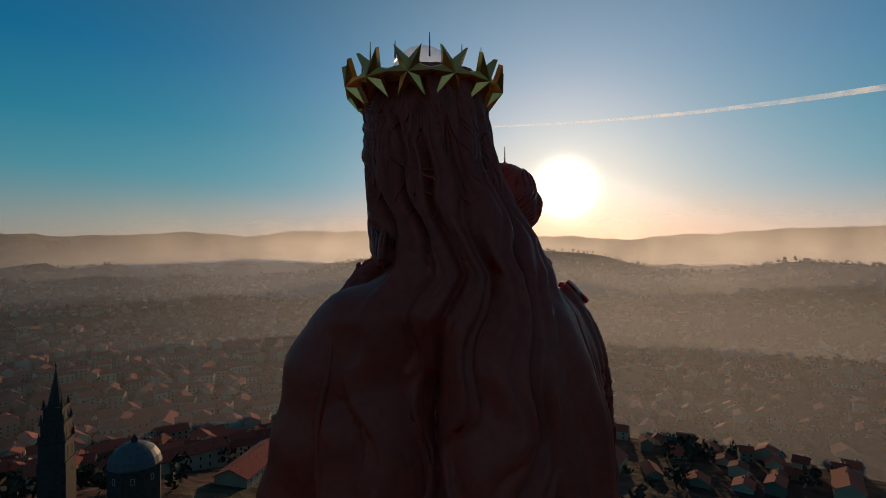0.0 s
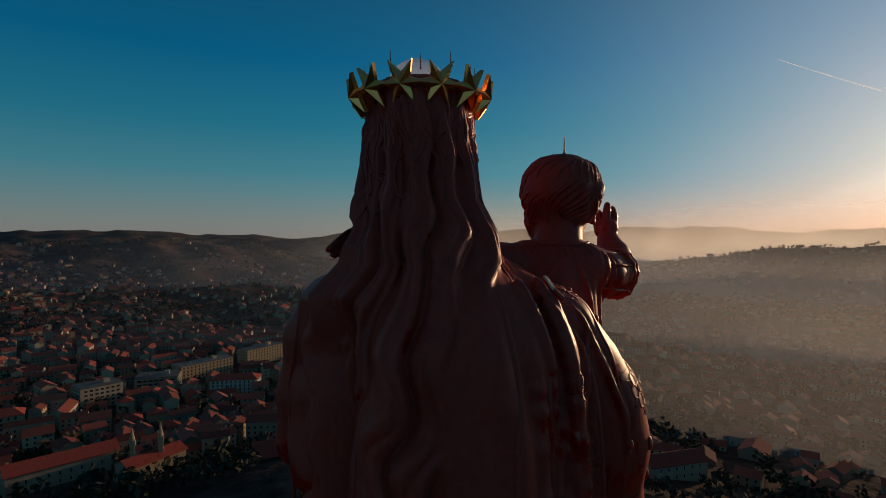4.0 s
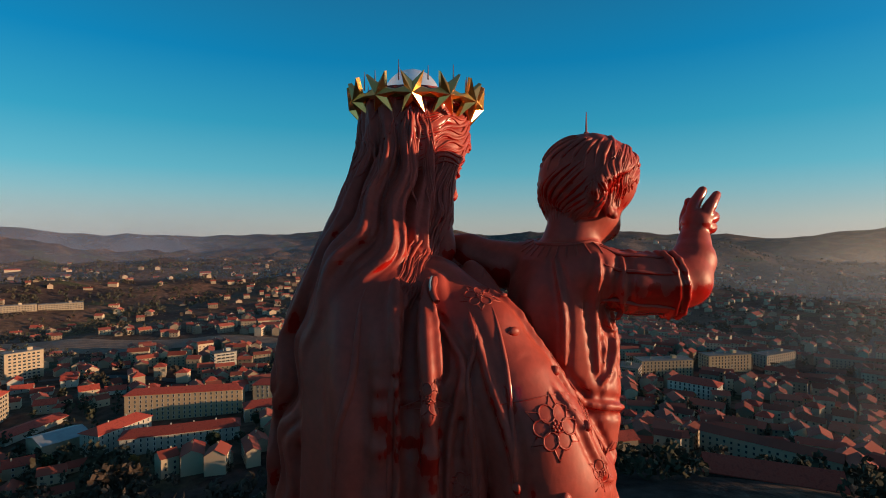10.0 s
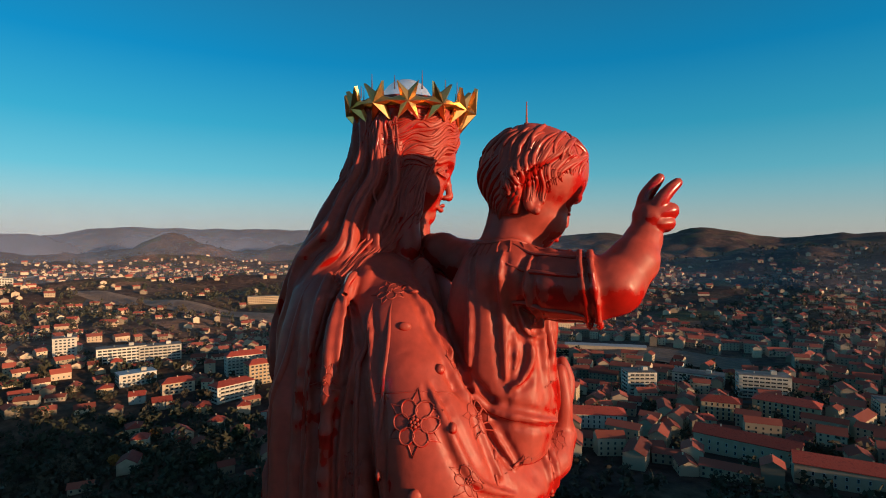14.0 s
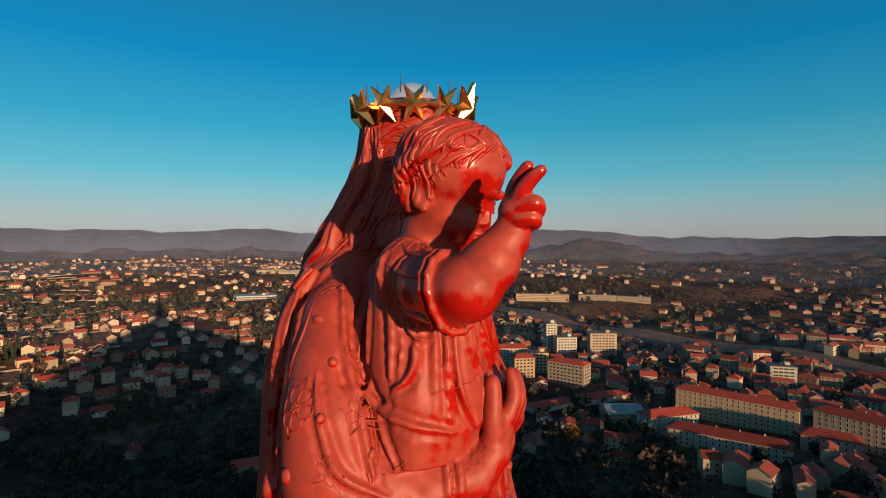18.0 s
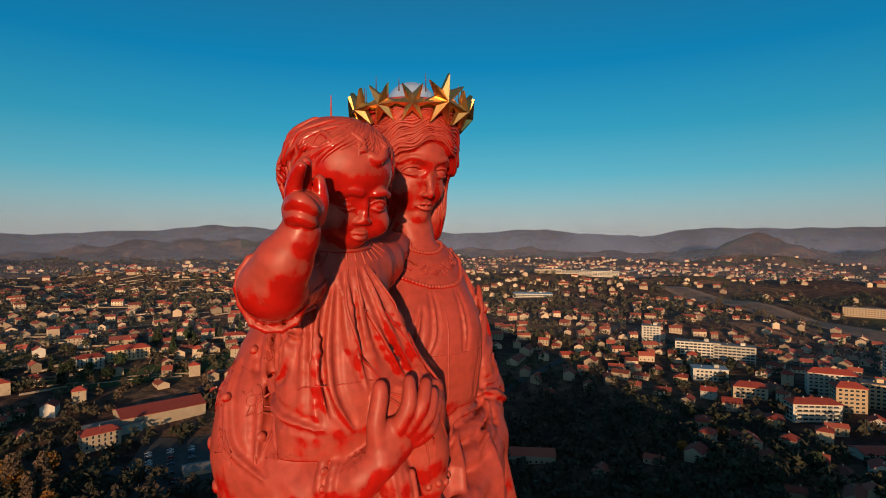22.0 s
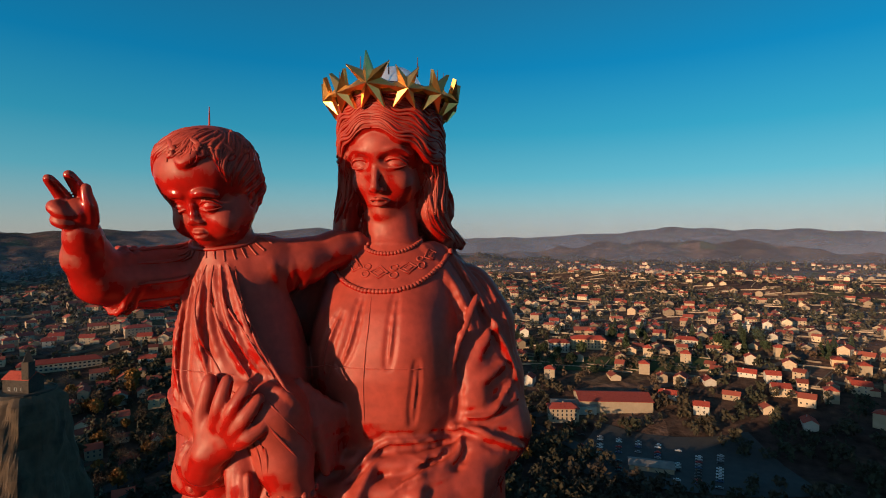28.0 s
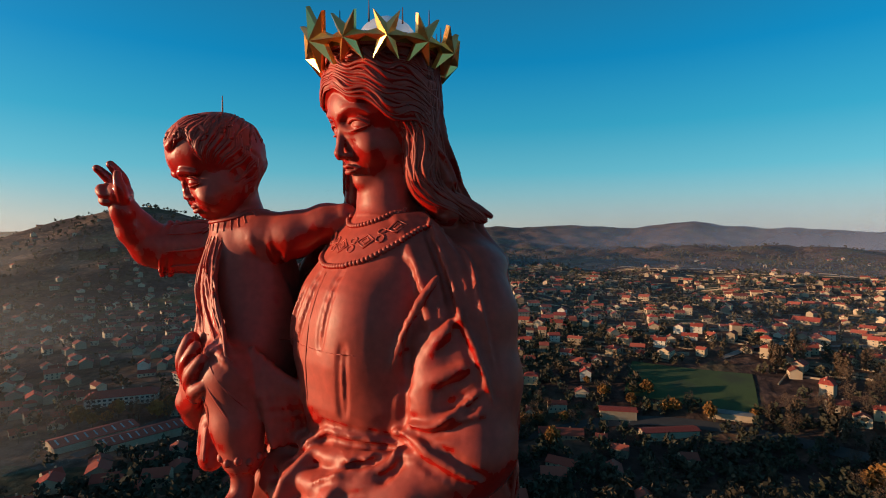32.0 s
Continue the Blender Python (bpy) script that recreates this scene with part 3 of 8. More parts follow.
def model_statue():
    clay = Clay(axis_steps([(-2.75, 0.04), (-1.15, 0.021), (3.5, 0.04), 3.85]),
                axis_steps([(-2.85, 0.042), (-1.1, 0.023), (3.2, 0.04), 3.45]),
                axis_steps([(-15.2, 0.12), (-6.9, 0.034), (-2.75, 0.018), 0.2]))

    # --- mantle: back and sides, wider on the side of the child ---
    def mantle_fold(a, z, x, y):
        low = np.clip((-2.6 - z) / 1.6, 0, 1)
        f = 0.07 * np.sin(9 * a + 0.7 * np.sin(0.9 * z)) + 0.035 * np.sin(17 * a + 1.3 + 0.35 * z) - 0.04
        side = np.clip((np.abs(a) - 0.25) * 2, 0.2, 1) * np.clip((2.35 - a) * 2, 0.15, 1)
        return low * (f * side - 0.22 * np.exp(-((a + 0.2) / 0.55) ** 2)) + lean_in(a, z, BACK)
    clay.loft([(-15.0, -2.9, 3.0, -2.7, 2.6), (-11.0, -2.5, 2.9, -2.55, 2.2), (-8.0, -2.1, 2.6, -2.2, 1.4), (-6.4, -1.84, 2.36, -2.05, 0.95), (-5.0, -1.9, 2.34, -1.98, 0.9), (-4.5, -1.86, 2.28, -1.95, 0.88),
               (-4.0, -1.86, 2.18, -1.9, 0.7), (-3.5, -1.78, 2.03, -1.82, 0.5), (-3.0, -1.54, 1.76, -1.68, 0.2), (-2.75, -1.24, 1.5, -1.55, 0.1), (-2.5, -0.8, 1.18, -1.36, 0.0), (-2.2, -0.6, 0.85, -1.05, 0.05)], 0.12, mantle_fold)

    # --- gown: bust and waist, gathered under the collar ---
    def gown_fold(a, z, x, y):
        up = np.clip((-2.85 - z) / 0.5, 0, 1)
        f = 0.009 * np.sin(8.5 * x + 0.9 + 0.9 * np.sin(1.6 * z))
        return up * f
    clay.loft([(-5.3, -1.1, 1.2, -1.0, 1.0), (-5.05, -1.08, 1.15, -1.0, 1.04), (-4.75, -1.14, 1.2, -1.0, 1.12), (-4.2, -1.18, 1.25, -1.0, 1.14), (-3.7, -1.14, 1.22, -1.0, 1.08), (-3.3, -1.06, 1.14, -0.9, 0.95),
               (-2.9, -0.95, 1.05, -0.8, 0.76), (-2.6, -0.85, 0.92, -0.6, 0.56), (-2.35, -0.58, 0.62, -0.5, 0.36)], 0.12, gown_fold)
    for s in (1, -1):
        clay.ball((0.05 + 0.42 * s, 0.6, -3.85), (0.42, 0.4, 0.7), 0.35)
    # --- skirt below the belt ---
    def skirt_fold(a, z, x, y):
        return 0.10 * np.sin(11 * a + 0.5 * z) + 0.05 * np.sin(23 * a + 1.0)
    clay.loft([(-15.1, -2.6, 2.7, -1.8, 2.9), (-9.0, -2.2, 2.6, -1.6, 2.2), (-6.4, -1.5, 2.2, -1.2, 1.6), (-5.6, -1.35, 1.75, -1.1, 1.36), (-5.25, -1.2, 1.3, -1.0, 1.02)], 0.15, skirt_fold)

    # --- arm on the free side: wide sleeve bent across the waist ---
    clay.limb([(-1.1, -0.62, -3.05, 0.34), (-1.38, -0.58, -3.6, 0.4), (-1.5, -0.5, -4.4, 0.44), (-1.62, -0.25, -5.15, 0.46), (-1.15, 0.42, -5.7, 0.42), (-0.6, 1.1, -6.05, 0.36)], 0.2)
    clay.limb([(-0.6, 1.2, -6.0, 0.22), (-0.1, 1.5, -6.1, 0.18), (0.25, 1.65, -6.1, 0.15)], 0.06)
    for x0, y0, z0, x1, y1, z1, w in ((-1.9, 0.1, -4.62, -1.05, 0.62, -4.95, 0.06), (-1.92, 0.15, -4.9, -1.0, 0.72, -5.25, 0.08), (-1.95, 0.1, -5.2, -0.9, 0.95, -5.5, 0.07), (-1.85, 0.2, -5.5, -0.75, 1.15, -5.72, 0.08),
                                    (-1.75, 0.12, -4.1, -1.05, 0.55, -4.6, 0.06), (-1.6, 0.1, -3.5, -1.15, 0.42, -4.4, 0.055), (-1.35, 0.3, -3.1, -1.0, 0.62, -4.2, 0.045), (-1.7, 0.35, -5.75, -0.7, 1.3, -6.0, 0.06)):
        y0, y1 = y0 - 0.2, y1 - 0.1
        clay.curl([(x0, y0, z0, 0.025), (x0 * 0.6 + x1 * 0.4, y0 * 0.55 + y1 * 0.45 + 0.06, z0 * 0.6 + z1 * 0.4 + 0.02, w), (x1, y1, z1, 0.03)], 0.08)
    # loose cloth drawn across the hips
    for z, y, sag, w in ((-5.34, 1.03, 0.02, 0.05), (-5.56, 1.2, -0.1, 0.09), (-5.82, 1.32, -0.2, 0.08), (-6.1, 1.42, -0.3, 0.12), (-6.45, 1.5, -0.35, 0.12)):
        clay.curl([(-1.05, y - 0.35, z + 0.12, 0.04), (-0.45, y - 0.04, z + 0.5 * sag, w), (0.25, y + 0.04, z + sag, w * 0.8), (0.95, y - 0.02, z + 0.4 * sag, 0.04)], 0.14)
    # edge of the mantle falling from the neck on the free side
    clay.curl([(-0.5, 0.12, -2.42, 0.09), (-0.78, 0.15, -2.72, 0.09), (-1.05, 0.16, -3.1, 0.09), (-1.27, 0.12, -3.7, 0.08), (-1.55, 0.06, -4.4, 0.07), (-1.82, -0.02, -4.9, 0.05)], 0.05)
    clay.curl([(-0.55, 0.0, -2.42, 0.1), (-0.88, 0.0, -2.78, 0.1), (-1.24, -0.02, -3.4, 0.1), (-1.55, -0.08, -4.2, 0.09)], 0.08)
    clay.curl([(-0.58, -0.16, -2.42, 0.1), (-0.98, -0.24, -2.75, 0.11), (-1.48, -0.28, -3.5, 0.1), (-1.76, -0.28, -4.3, 0.09)], 0.12)

    clay.ball((2.0, -0.74, -2.74), (0.1, 0.12, 0.15), 0.03, cut=True)
    # --- carrying arm under the mantle ---
    clay.limb([(1.2, -0.3, -2.9, 0.42), (1.92, -0.05, -3.45, 0.5), (2.25, 0.12, -4.0, 0.53), (2.52, 0.28, -4.55, 0.57), (2.6, 0.36, -5.1, 0.58), (2.58, 0.45, -6.4, 0.58)], 0.28)
    clay.limb([(2.55, 0.5, -5.0, 0.56), (2.35, 0.95, -5.3, 0.52), (2.05, 1.4, -5.22, 0.42)], 0.25)
    clay.limb([(2.58, 0.45, -6.3, 0.58), (2.6, 0.5, -12.0, 0.7)], 0.3)
    clay.curl([(1.25, 0.2, -2.62, 0.1), (1.62, 0.3, -3.0, 0.12), (2.0, 0.42, -3.7, 0.1), (2.35, 0.75, -4.5, 0.1), (2.55, 1.2, -5.05, 0.1), (2.45, 1.55, -5.35, 0.12)], 0.1)
    clay.curl([(1.5, -0.55, -2.72, 0.09), (1.95, -0.55, -3.2, 0.06), (2.3, -0.55, -4.0, 0.09), (2.45, -0.5, -5.0, 0.1), (2.5, -0.5, -6.4, 0.12)], 0.08)
    for x0, y0, x1, y1, x2, y2, w in ((1.3, -0.95, 1.75, -1.35, 1.85, -1.5, 0.1), (1.05, -1.25, 1.35, -1.65, 1.4, -1.85, 0.09), (1.7, -0.7, 2.2, -0.95, 2.35, -1.0, 0.09), (1.62, -0.5, 1.95, -0.62, 2.2, -0.7, 0.07), (1.5, -1.05, 1.98, -1.2, 2.1, -1.3, 0.05)):
        clay.curl([(x0, y0, -2.72, 0.04), ((x0 + x1) / 2 + 0.05, (y0 + y1) / 2 - 0.06, -3.3, w), (x1, y1, -4.2, w), (x2, y2, -6.6, w * 1.2)], 0.09)
    for x0, y0, x1, y1, x2, y2, w in ((1.55, -0.78, 2.0, -1.08, 2.2, -1.18, 0.07),):
        clay.curl([(x0, y0, -2.8, 0.02), ((x0 + x1) / 2 + 0.08, (y0 + y1) / 2 - 0.1, -3.4, w), (x1 + 0.03, y1 - 0.05, -4.2, w * 1.2), (x2 + 0.03, y2 - 0.06, -6.6, w * 1.3)], 0.08, cut=True)
    for i in range(4):
        clay.curl([(2.75 - 0.06 * i, 0.75 + 0.12 * i, -4.75 - 0.12 * i, 0.06), (2.62, 1.25 + 0.06 * i, -5.25 - 0.12 * i, 0.1), (2.1, 1.72, -5.3 - 0.1 * i, 0.08)], 0.1)
    # --- hair down the back ---
    def hair_fold(a, z, x, y):
        tall = np.clip((-0.15 - z) / 0.9, 0, 1)
        f = 0.17 * (wave(a, 6.0, z, 0.12, 0.8) - 0.72) + 0.05 * (wave(a + 0.13, 15.0, z, 0.12) - 0.65) + 0.012 * (wave(a, 37.0, z, 0.12) - 0.6)
        return f * (0.35 + 0.65 * tall) + lean_in(a, z, BACK)
    clay.loft([(-6.9, -1.45, 0.85, -2.22, -0.4), (-5.6, -1.5, 0.92, -2.14, -0.3), (-4.7, -1.5, 1.04, -2.1, -0.3), (-4.0, -1.48, 1.06, -2.04, -0.2), (-3.5, -1.42, 1.08, -1.98, -0.1), (-3.0, -1.24, 1.18, -1.82, 0.0),
               (-2.5, -0.8, 1.24, -1.63, -0.05), (-2.1, -0.74, 1.15, -1.45, 0.05), (-1.7, -0.77, 0.94, -1.25, 0.15), (-1.3, -0.76, 0.84, -1.05, 0.3), (-0.9, -0.77, 0.77, -0.92, 0.4), (-0.5, -0.77, 0.74, -0.88, 0.55), (-0.1, -0.78, 0.74, -0.82, 0.7)],
              0.08, hair_fold)

    # --- head ---
    def cap_fold(a, z, x, y):
        w = 0.05 * (wave(a * 1.0 + 0.28 * z, 11.0, z, 0.06) - 0.6) + 0.03 * (wave(a + 0.4 * z, 23.0, z, 0.05) - 0.6)
        return w * np.clip((0.1 - y) * 3, 0, 1) - 0.03 + lean_in(a, z, BACK)
    clay.loft([(-1.2, -0.74, 0.74, -0.8, 0.4), (-0.9, -0.8, 0.79, -0.9, 0.55), (-0.6, -0.78, 0.77, -0.9, 0.7), (-0.3, -0.76, 0.75, -0.88, 0.75), (-0.05, -0.74, 0.74, -0.8, 0.76)], 0.08, cap_fold)
    clay.ball((0.0, -0.05, -0.15), (0.72, 0.75, 0.22), 0.1)
    f = 0.045                    # the face looks a little to the child
    clay.ball((f, 0.14, -0.98), (0.53, 0.6, 0.5), 0.06)
    clay.ball((f, 0.22, -0.86), (0.5, 0.52, 0.4), 0.1)
    clay.ball((f, 0.09, -1.42), (0.49, 0.43, 0.42), 0.1)
    clay.limb([(f, 0.2, -1.35, 0.39), (f, 0.2, -1.64, 0.27), (f, 0.25, -1.84, 0.13)], 0.12)
    clay.ball((f, 0.295, -1.89), (0.13, 0.11, 0.09), 0.1)
    for s in (1, -1):
        clay.ball((f + 0.27 * s, 0.29, -1.43), (0.17, 0.2, 0.19), 0.12)
        clay.ball((f + 0.25 * s, 0.8, -1.17), (0.2, 0.25, 0.125), 0.04, cut=True)
        clay.ball((f + 0.25 * s, 0.45, -1.185), (0.15, 0.135, 0.105), 0.006)
        clay.curl([(f + 0.1 * s, 0.57, -1.195, 0.012), (f + 0.18 * s, 0.592, -1.118, 0.024), (f + 0.3 * s, 0.568, -1.112, 0.024), (f + 0.42 * s, 0.46, -1.185, 0.013)], 0.014)
        clay.curl([(f + 0.1 * s, 0.565, -1.2, 0.01), (f + 0.24 * s, 0.57, -1.262, 0.018), (f + 0.41 * s, 0.46, -1.2, 0.01)], 0.014)
        clay.curl([(f + 0.07 * s, 0.66, -1.06, 0.02), (f + 0.2 * s, 0.68, -1.0, 0.022), (f + 0.35 * s, 0.6, -0.985, 0.02), (f + 0.47 * s, 0.46, -1.06, 0.014)], 0.05)
        clay.ball((f + 0.072 * s, 0.585, -1.565), (0.042, 0.06, 0.04), 0.02)
        clay.ball((f + 0.05 * s, 0.61, -1.612), (0.022, 0.03, 0.014), 0.015, cut=True)
        clay.curl([(f, 0.545, -1.7, 0.024), (f + 0.05 * s, 0.545, -1.688, 0.026), (f + 0.165 * s, 0.455, -1.722, 0.009)], 0.014)
        clay.curl([(f, 0.52, -1.77, 0.033), (f + 0.06 * s, 0.505, -1.765, 0.03), (f + 0.15 * s, 0.445, -1.732, 0.009)], 0.016)
    clay.limb([(f, 0.62, -1.03, 0.06), (f, 0.615, -1.14, 0.048), (f, 0.635, -1.35, 0.05), (f, 0.66, -1.53, 0.056), (f, 0.645, -1.57, 0.055)], 0.035)
    clay.curl([(f - 0.16, 0.48, -1.733, 0.007), (f, 0.58, -1.734, 0.009), (f + 0.16, 0.48, -1.733, 0.007)], 0.01, cut=True)
    clay.limb([(f, 0.55, -1.63, 0.01), (f, 0.57, -1.68, 0.012)], 0.02, cut=True)
    # hair parted in the middle and swept in waves over the temples
    for s in (1, -1):
        for j in range(4):
            pts = []
            for q in range(9):
                a = radians(3 + 13.5 * q)
                x, y, z = brow_wave(a, s, j * 0.13 + 0.06)
                pts.append((x, y, z, 0.085 + 0.015 * math.sin(6 * a + j)))
            clay.curl(pts, 0.05, steps=3)
    # hair beside the face, behind the ears and down to the shoulders
    clay.curl([(0.6, 0.12, -0.95, 0.15), (0.62, 0.08, -1.25, 0.15), (0.66, 0.0, -1.6, 0.17), (0.74, -0.04, -2.0, 0.17), (0.84, 0.0, -2.4, 0.16)], 0.1)
    clay.curl([(-0.58, -0.06, -0.95, 0.15), (-0.6, -0.16, -1.25, 0.15), (-0.58, -0.22, -1.6, 0.17), (-0.58, -0.28, -1.95, 0.17), (-0.68, -0.62, -2.3, 0.16)], 0.1)
    for s in (1, -1):
        for j, pts in enumerate(side_locks(s)):
            clay.curl([(*q, 0.075 - 0.003 * i - 0.003 * j) for i, q in enumerate(pts)], 0.02)
    # neck
    clay.limb([(f, -0.05, -1.6, 0.37), (0.0, -0.05, -2.2, 0.37), (-0.03, -0.05, -2.6, 0.5)], 0.1)
    clay.limb([(f + 0.3, 0.08, -1.7, 0.09), (0.05, 0.3, -2.45, 0.07)], 0.1)

    # --- the child: gown and shoulders ---
    def child_fold(a, z, x, y):
        up = np.clip((-2.5 - z) / 0.7, 0, 1)
        back = 0.04 * np.sin(13 * x + 0.8 * np.sin(1.2 * z))
        return up * back * np.clip((1.5 - y) * 3, 0, 1)
    clay.loft([(-4.9, 0.9, 2.72, 0.75, 1.85), (-4.5, 0.75, 2.74, 0.66, 2.0), (-4.1, 0.78, 2.72, 0.6, 1.98), (-3.7, 0.95, 2.66, 0.56, 1.92), (-3.2, 1.12, 2.58, 0.54, 1.88), (-2.8, 1.2, 2.58, 0.6, 1.82), (-2.5, 1.28, 2.55, 0.74, 1.74), (-2.28, 1.5, 2.4, 0.95, 1.6)], 0.1, child_fold)
    clay.limb([(1.4, 1.15, -2.62, 0.34), (2.45, 1.25, -2.64, 0.33)], 0.15)
    # folds slung from the shoulder across the front
    for x0, x1, x2, w in ((2.08, 1.98, 1.7, 0.05), (1.98, 1.75, 1.4, 0.04), (1.9, 1.55, 1.1, 0.055), (1.84, 1.42, 0.95, 0.035), (1.78, 1.3, 0.85, 0.05), (1.7, 1.2, 0.72, 0.04)):
        clay.curl([(x0, 1.68, -2.6, 0.03), ((x0 + x1) / 2, 1.84, -3.0, w * 0.8), (x1, 1.9, -3.55, w), (x2, 1.82, -4.3, w * 0.8)], 0.05)
    for i, (x, y) in enumerate(((2.3, 1.74), (2.42, 1.62), (2.52, 1.44), (2.58, 1.22))):
        clay.curl([(x, y - 0.05, -2.85, 0.025), (x + 0.05, y + 0.06, -3.6, 0.045), (x + 0.06, y + 0.06, -4.45, 0.05)], 0.05)
    # raised arm
    clay.limb([(2.4, 1.35, -2.68, 0.34), (2.7, 1.75, -2.78, 0.36), (2.92, 2.08, -2.8, 0.37)], 0.12)
    clay.limb([(2.7, 1.75, -2.95, 0.2), (3.0, 2.2, -3.0, 0.12)], 0.12)
    clay.limb([(2.86, 2.0, -2.8, 0.27), (3.02, 2.32, -2.76, 0.33), (2.98, 2.56, -2.5, 0.27), (2.89, 2.71, -2.26, 0.195), (2.87, 2.75, -2.18, 0.175)], 0.07)
    for i in range(4):
        clay.curl([(2.55 + 0.12 * i, 1.5 + 0.2 * i, -2.36 - 0.02 * i, 0.03), (2.86 + 0.1 * i, 1.62 + 0.18 * i, -2.7, 0.04), (2.68 + 0.12 * i, 1.55 + 0.2 * i, -3.02, 0.05)], 0.06)
    for i in range(14):
        a = 2 * math.pi * i / 14
        b = a + 2 * math.pi / 14
        for o in (0.0, 0.11):
            ring = [(2.97 - 0.05 * o * 10 + 0.37 * math.cos(t) * 0.9, 2.14 - 0.9 * o - 0.36 * math.cos(t) * 0.35 - 0.06 * math.sin(t), -2.78 + 0.39 * math.sin(t) - 0.06 * (math.sin(t) < -0.6), 0.034) for t in (a, b)]
            clay.limb(ring, 0.03)
    # blessing fingers
    clay.ball((2.87, 2.79, -2.0), (0.2, 0.19, 0.19), 0.05)
    clay.curl([(2.85, 2.72, -1.94, 0.085), (2.85, 2.75, -1.78, 0.078), (2.87, 2.83, -1.65, 0.068), (2.88, 2.9, -1.56, 0.055)], 0.014)
    clay.curl([(2.97, 2.82, -1.92, 0.085), (2.99, 2.89, -1.79, 0.076), (2.99, 2.98, -1.69, 0.064), (2.98, 3.06, -1.62, 0.052)], 0.014)
    clay.curl([(2.73, 2.76, -2.08, 0.088), (2.7, 2.8, -1.92, 0.078), (2.71, 2.83, -1.79, 0.06), (2.72, 2.83, -1.7, 0.05)], 0.014)
    clay.curl([(2.99, 2.86, -1.96, 0.082), (2.97, 2.99, -1.93, 0.084), (2.88, 3.0, -1.99, 0.072), (2.83, 2.95, -2.03, 0.055)], 0.012)
    clay.curl([(2.99, 2.84, -2.08, 0.08), (2.96, 2.96, -2.07, 0.08), (2.88, 2.97, -2.11, 0.066), (2.83, 2.92, -2.12, 0.05)], 0.012)
    # arm laid on the mother's shoulder
    clay.limb([(1.45, 1.15, -2.62, 0.36), (1.05, 0.85, -2.6, 0.33), (0.7, 0.52, -2.42, 0.26), (0.45, 0.36, -2.32, 0.17)], 0.1)
    for i in range(3):
        clay.curl([(1.3 - 0.17 * i, 1.25 - 0.16 * i, -2.35, 0.03), (1.22 - 0.17 * i, 1.4 - 0.2 * i, -2.65, 0.045), (1.2 - 0.1 * i, 1.2 - 0.1 * i, -2.95, 0.04)], 0.06)
    # --- the child's head ---
    clay.limb([(2.0, 1.45, -1.95, 0.36), (1.95, 1.32, -2.5, 0.42)], 0.08)
    clay.ball((2.0, 1.64, -1.4), (0.63, 0.7, 0.61), 0.06)
    cx0, cy0 = 1.895, 2.13
    clay.ball((cx0 + 0.03, 1.62, -1.88), (0.52, 0.47, 0.42), 0.08)
    clay.ball((cx0 + 0.03, 1.6, -2.08), (0.4, 0.36, 0.26), 0.1)
    clay.ball((cx0 + 0.01, 1.8, -2.26), (0.15, 0.12, 0.1), 0.1)
    for s in (1, -1):
        clay.ball((cx0 + 0.26 * s, 1.84, -2.06), (0.18, 0.18, 0.18), 0.1)
        cx, cy = cx0 + 0.19 * s, cy0 - 0.03
        clay.ball((cx, cy + 0.2, -1.855), (0.15, 0.19, 0.09), 0.06, cut=True)
        clay.ball((cx, cy - 0.115, -1.875), (0.12, 0.125, 0.085), 0.012)
        clay.curl([(cx - 0.12, cy - 0.05 - 0.07 * (s < 0), -1.87, 0.01), (cx, cy + 0.015, -1.812, 0.016), (cx + 0.12, cy - 0.05 - 0.07 * (s > 0), -1.87, 0.01)], 0.014)
        clay.curl([(cx - 0.11, cy - 0.05 - 0.07 * (s < 0), -1.89, 0.009), (cx, cy - 0.0, -1.945, 0.012), (cx + 0.11, cy - 0.05 - 0.07 * (s > 0), -1.89, 0.009)], 0.014)
        clay.curl([(cx0 + 0.08 * s, cy0 + 0.07, -1.76, 0.012), (cx0 + 0.2 * s, cy0 + 0.07, -1.725, 0.016), (cx0 + 0.34 * s, cy0 - 0.06, -1.75, 0.012)], 0.07)
        clay.ball((cx0 + 0.06 * s, cy0 - 0.075, -2.075), (0.045, 0.05, 0.038), 0.02)
        clay.ball((cx0 + 0.04 * s, cy0 - 0.06, -2.112), (0.02, 0.025, 0.012), 0.012, cut=True)
        clay.curl([(cx0, cy0 - 0.13, -2.205, 0.025), (cx0 + 0.05 * s, cy0 - 0.135, -2.195, 0.025), (cx0 + 0.12 * s, cy0 - 0.2, -2.225, 0.009)], 0.014)
        clay.curl([(cx0, cy0 - 0.16, -2.262, 0.03), (cx0 + 0.05 * s, cy0 - 0.17, -2.258, 0.026), (cx0 + 0.11 * s, cy0 - 0.21, -2.232, 0.009)], 0.016)
        # ear: a shallow shell with a rim and a lobe
        ex = 2.0 + 0.5 * s
        clay.ball((ex, 1.54, -1.78), (0.075, 0.13, 0.17), 0.03, rot=(-12, 0, 18 * s))
        clay.ball((ex + 0.085 * s, 1.57, -1.77), (0.045, 0.065, 0.1), 0.02, rot=(-12, 0, 0), cut=True)
        clay.ball((ex + 0.035 * s, 1.57, -1.91), (0.05, 0.055, 0.06), 0.03)
        clay.ball((ex + 0.03 * s, 1.65, -1.79), (0.03, 0.03, 0.045), 0.02)
    clay.limb([(cx0 + 0.01, cy0 - 0.0, -1.78, 0.05), (cx0, cy0 - 0.02, -1.88, 0.042), (cx0, cy0 - 0.04, -1.98, 0.045), (cx0, cy0 - 0.045, -2.055, 0.053)], 0.035)
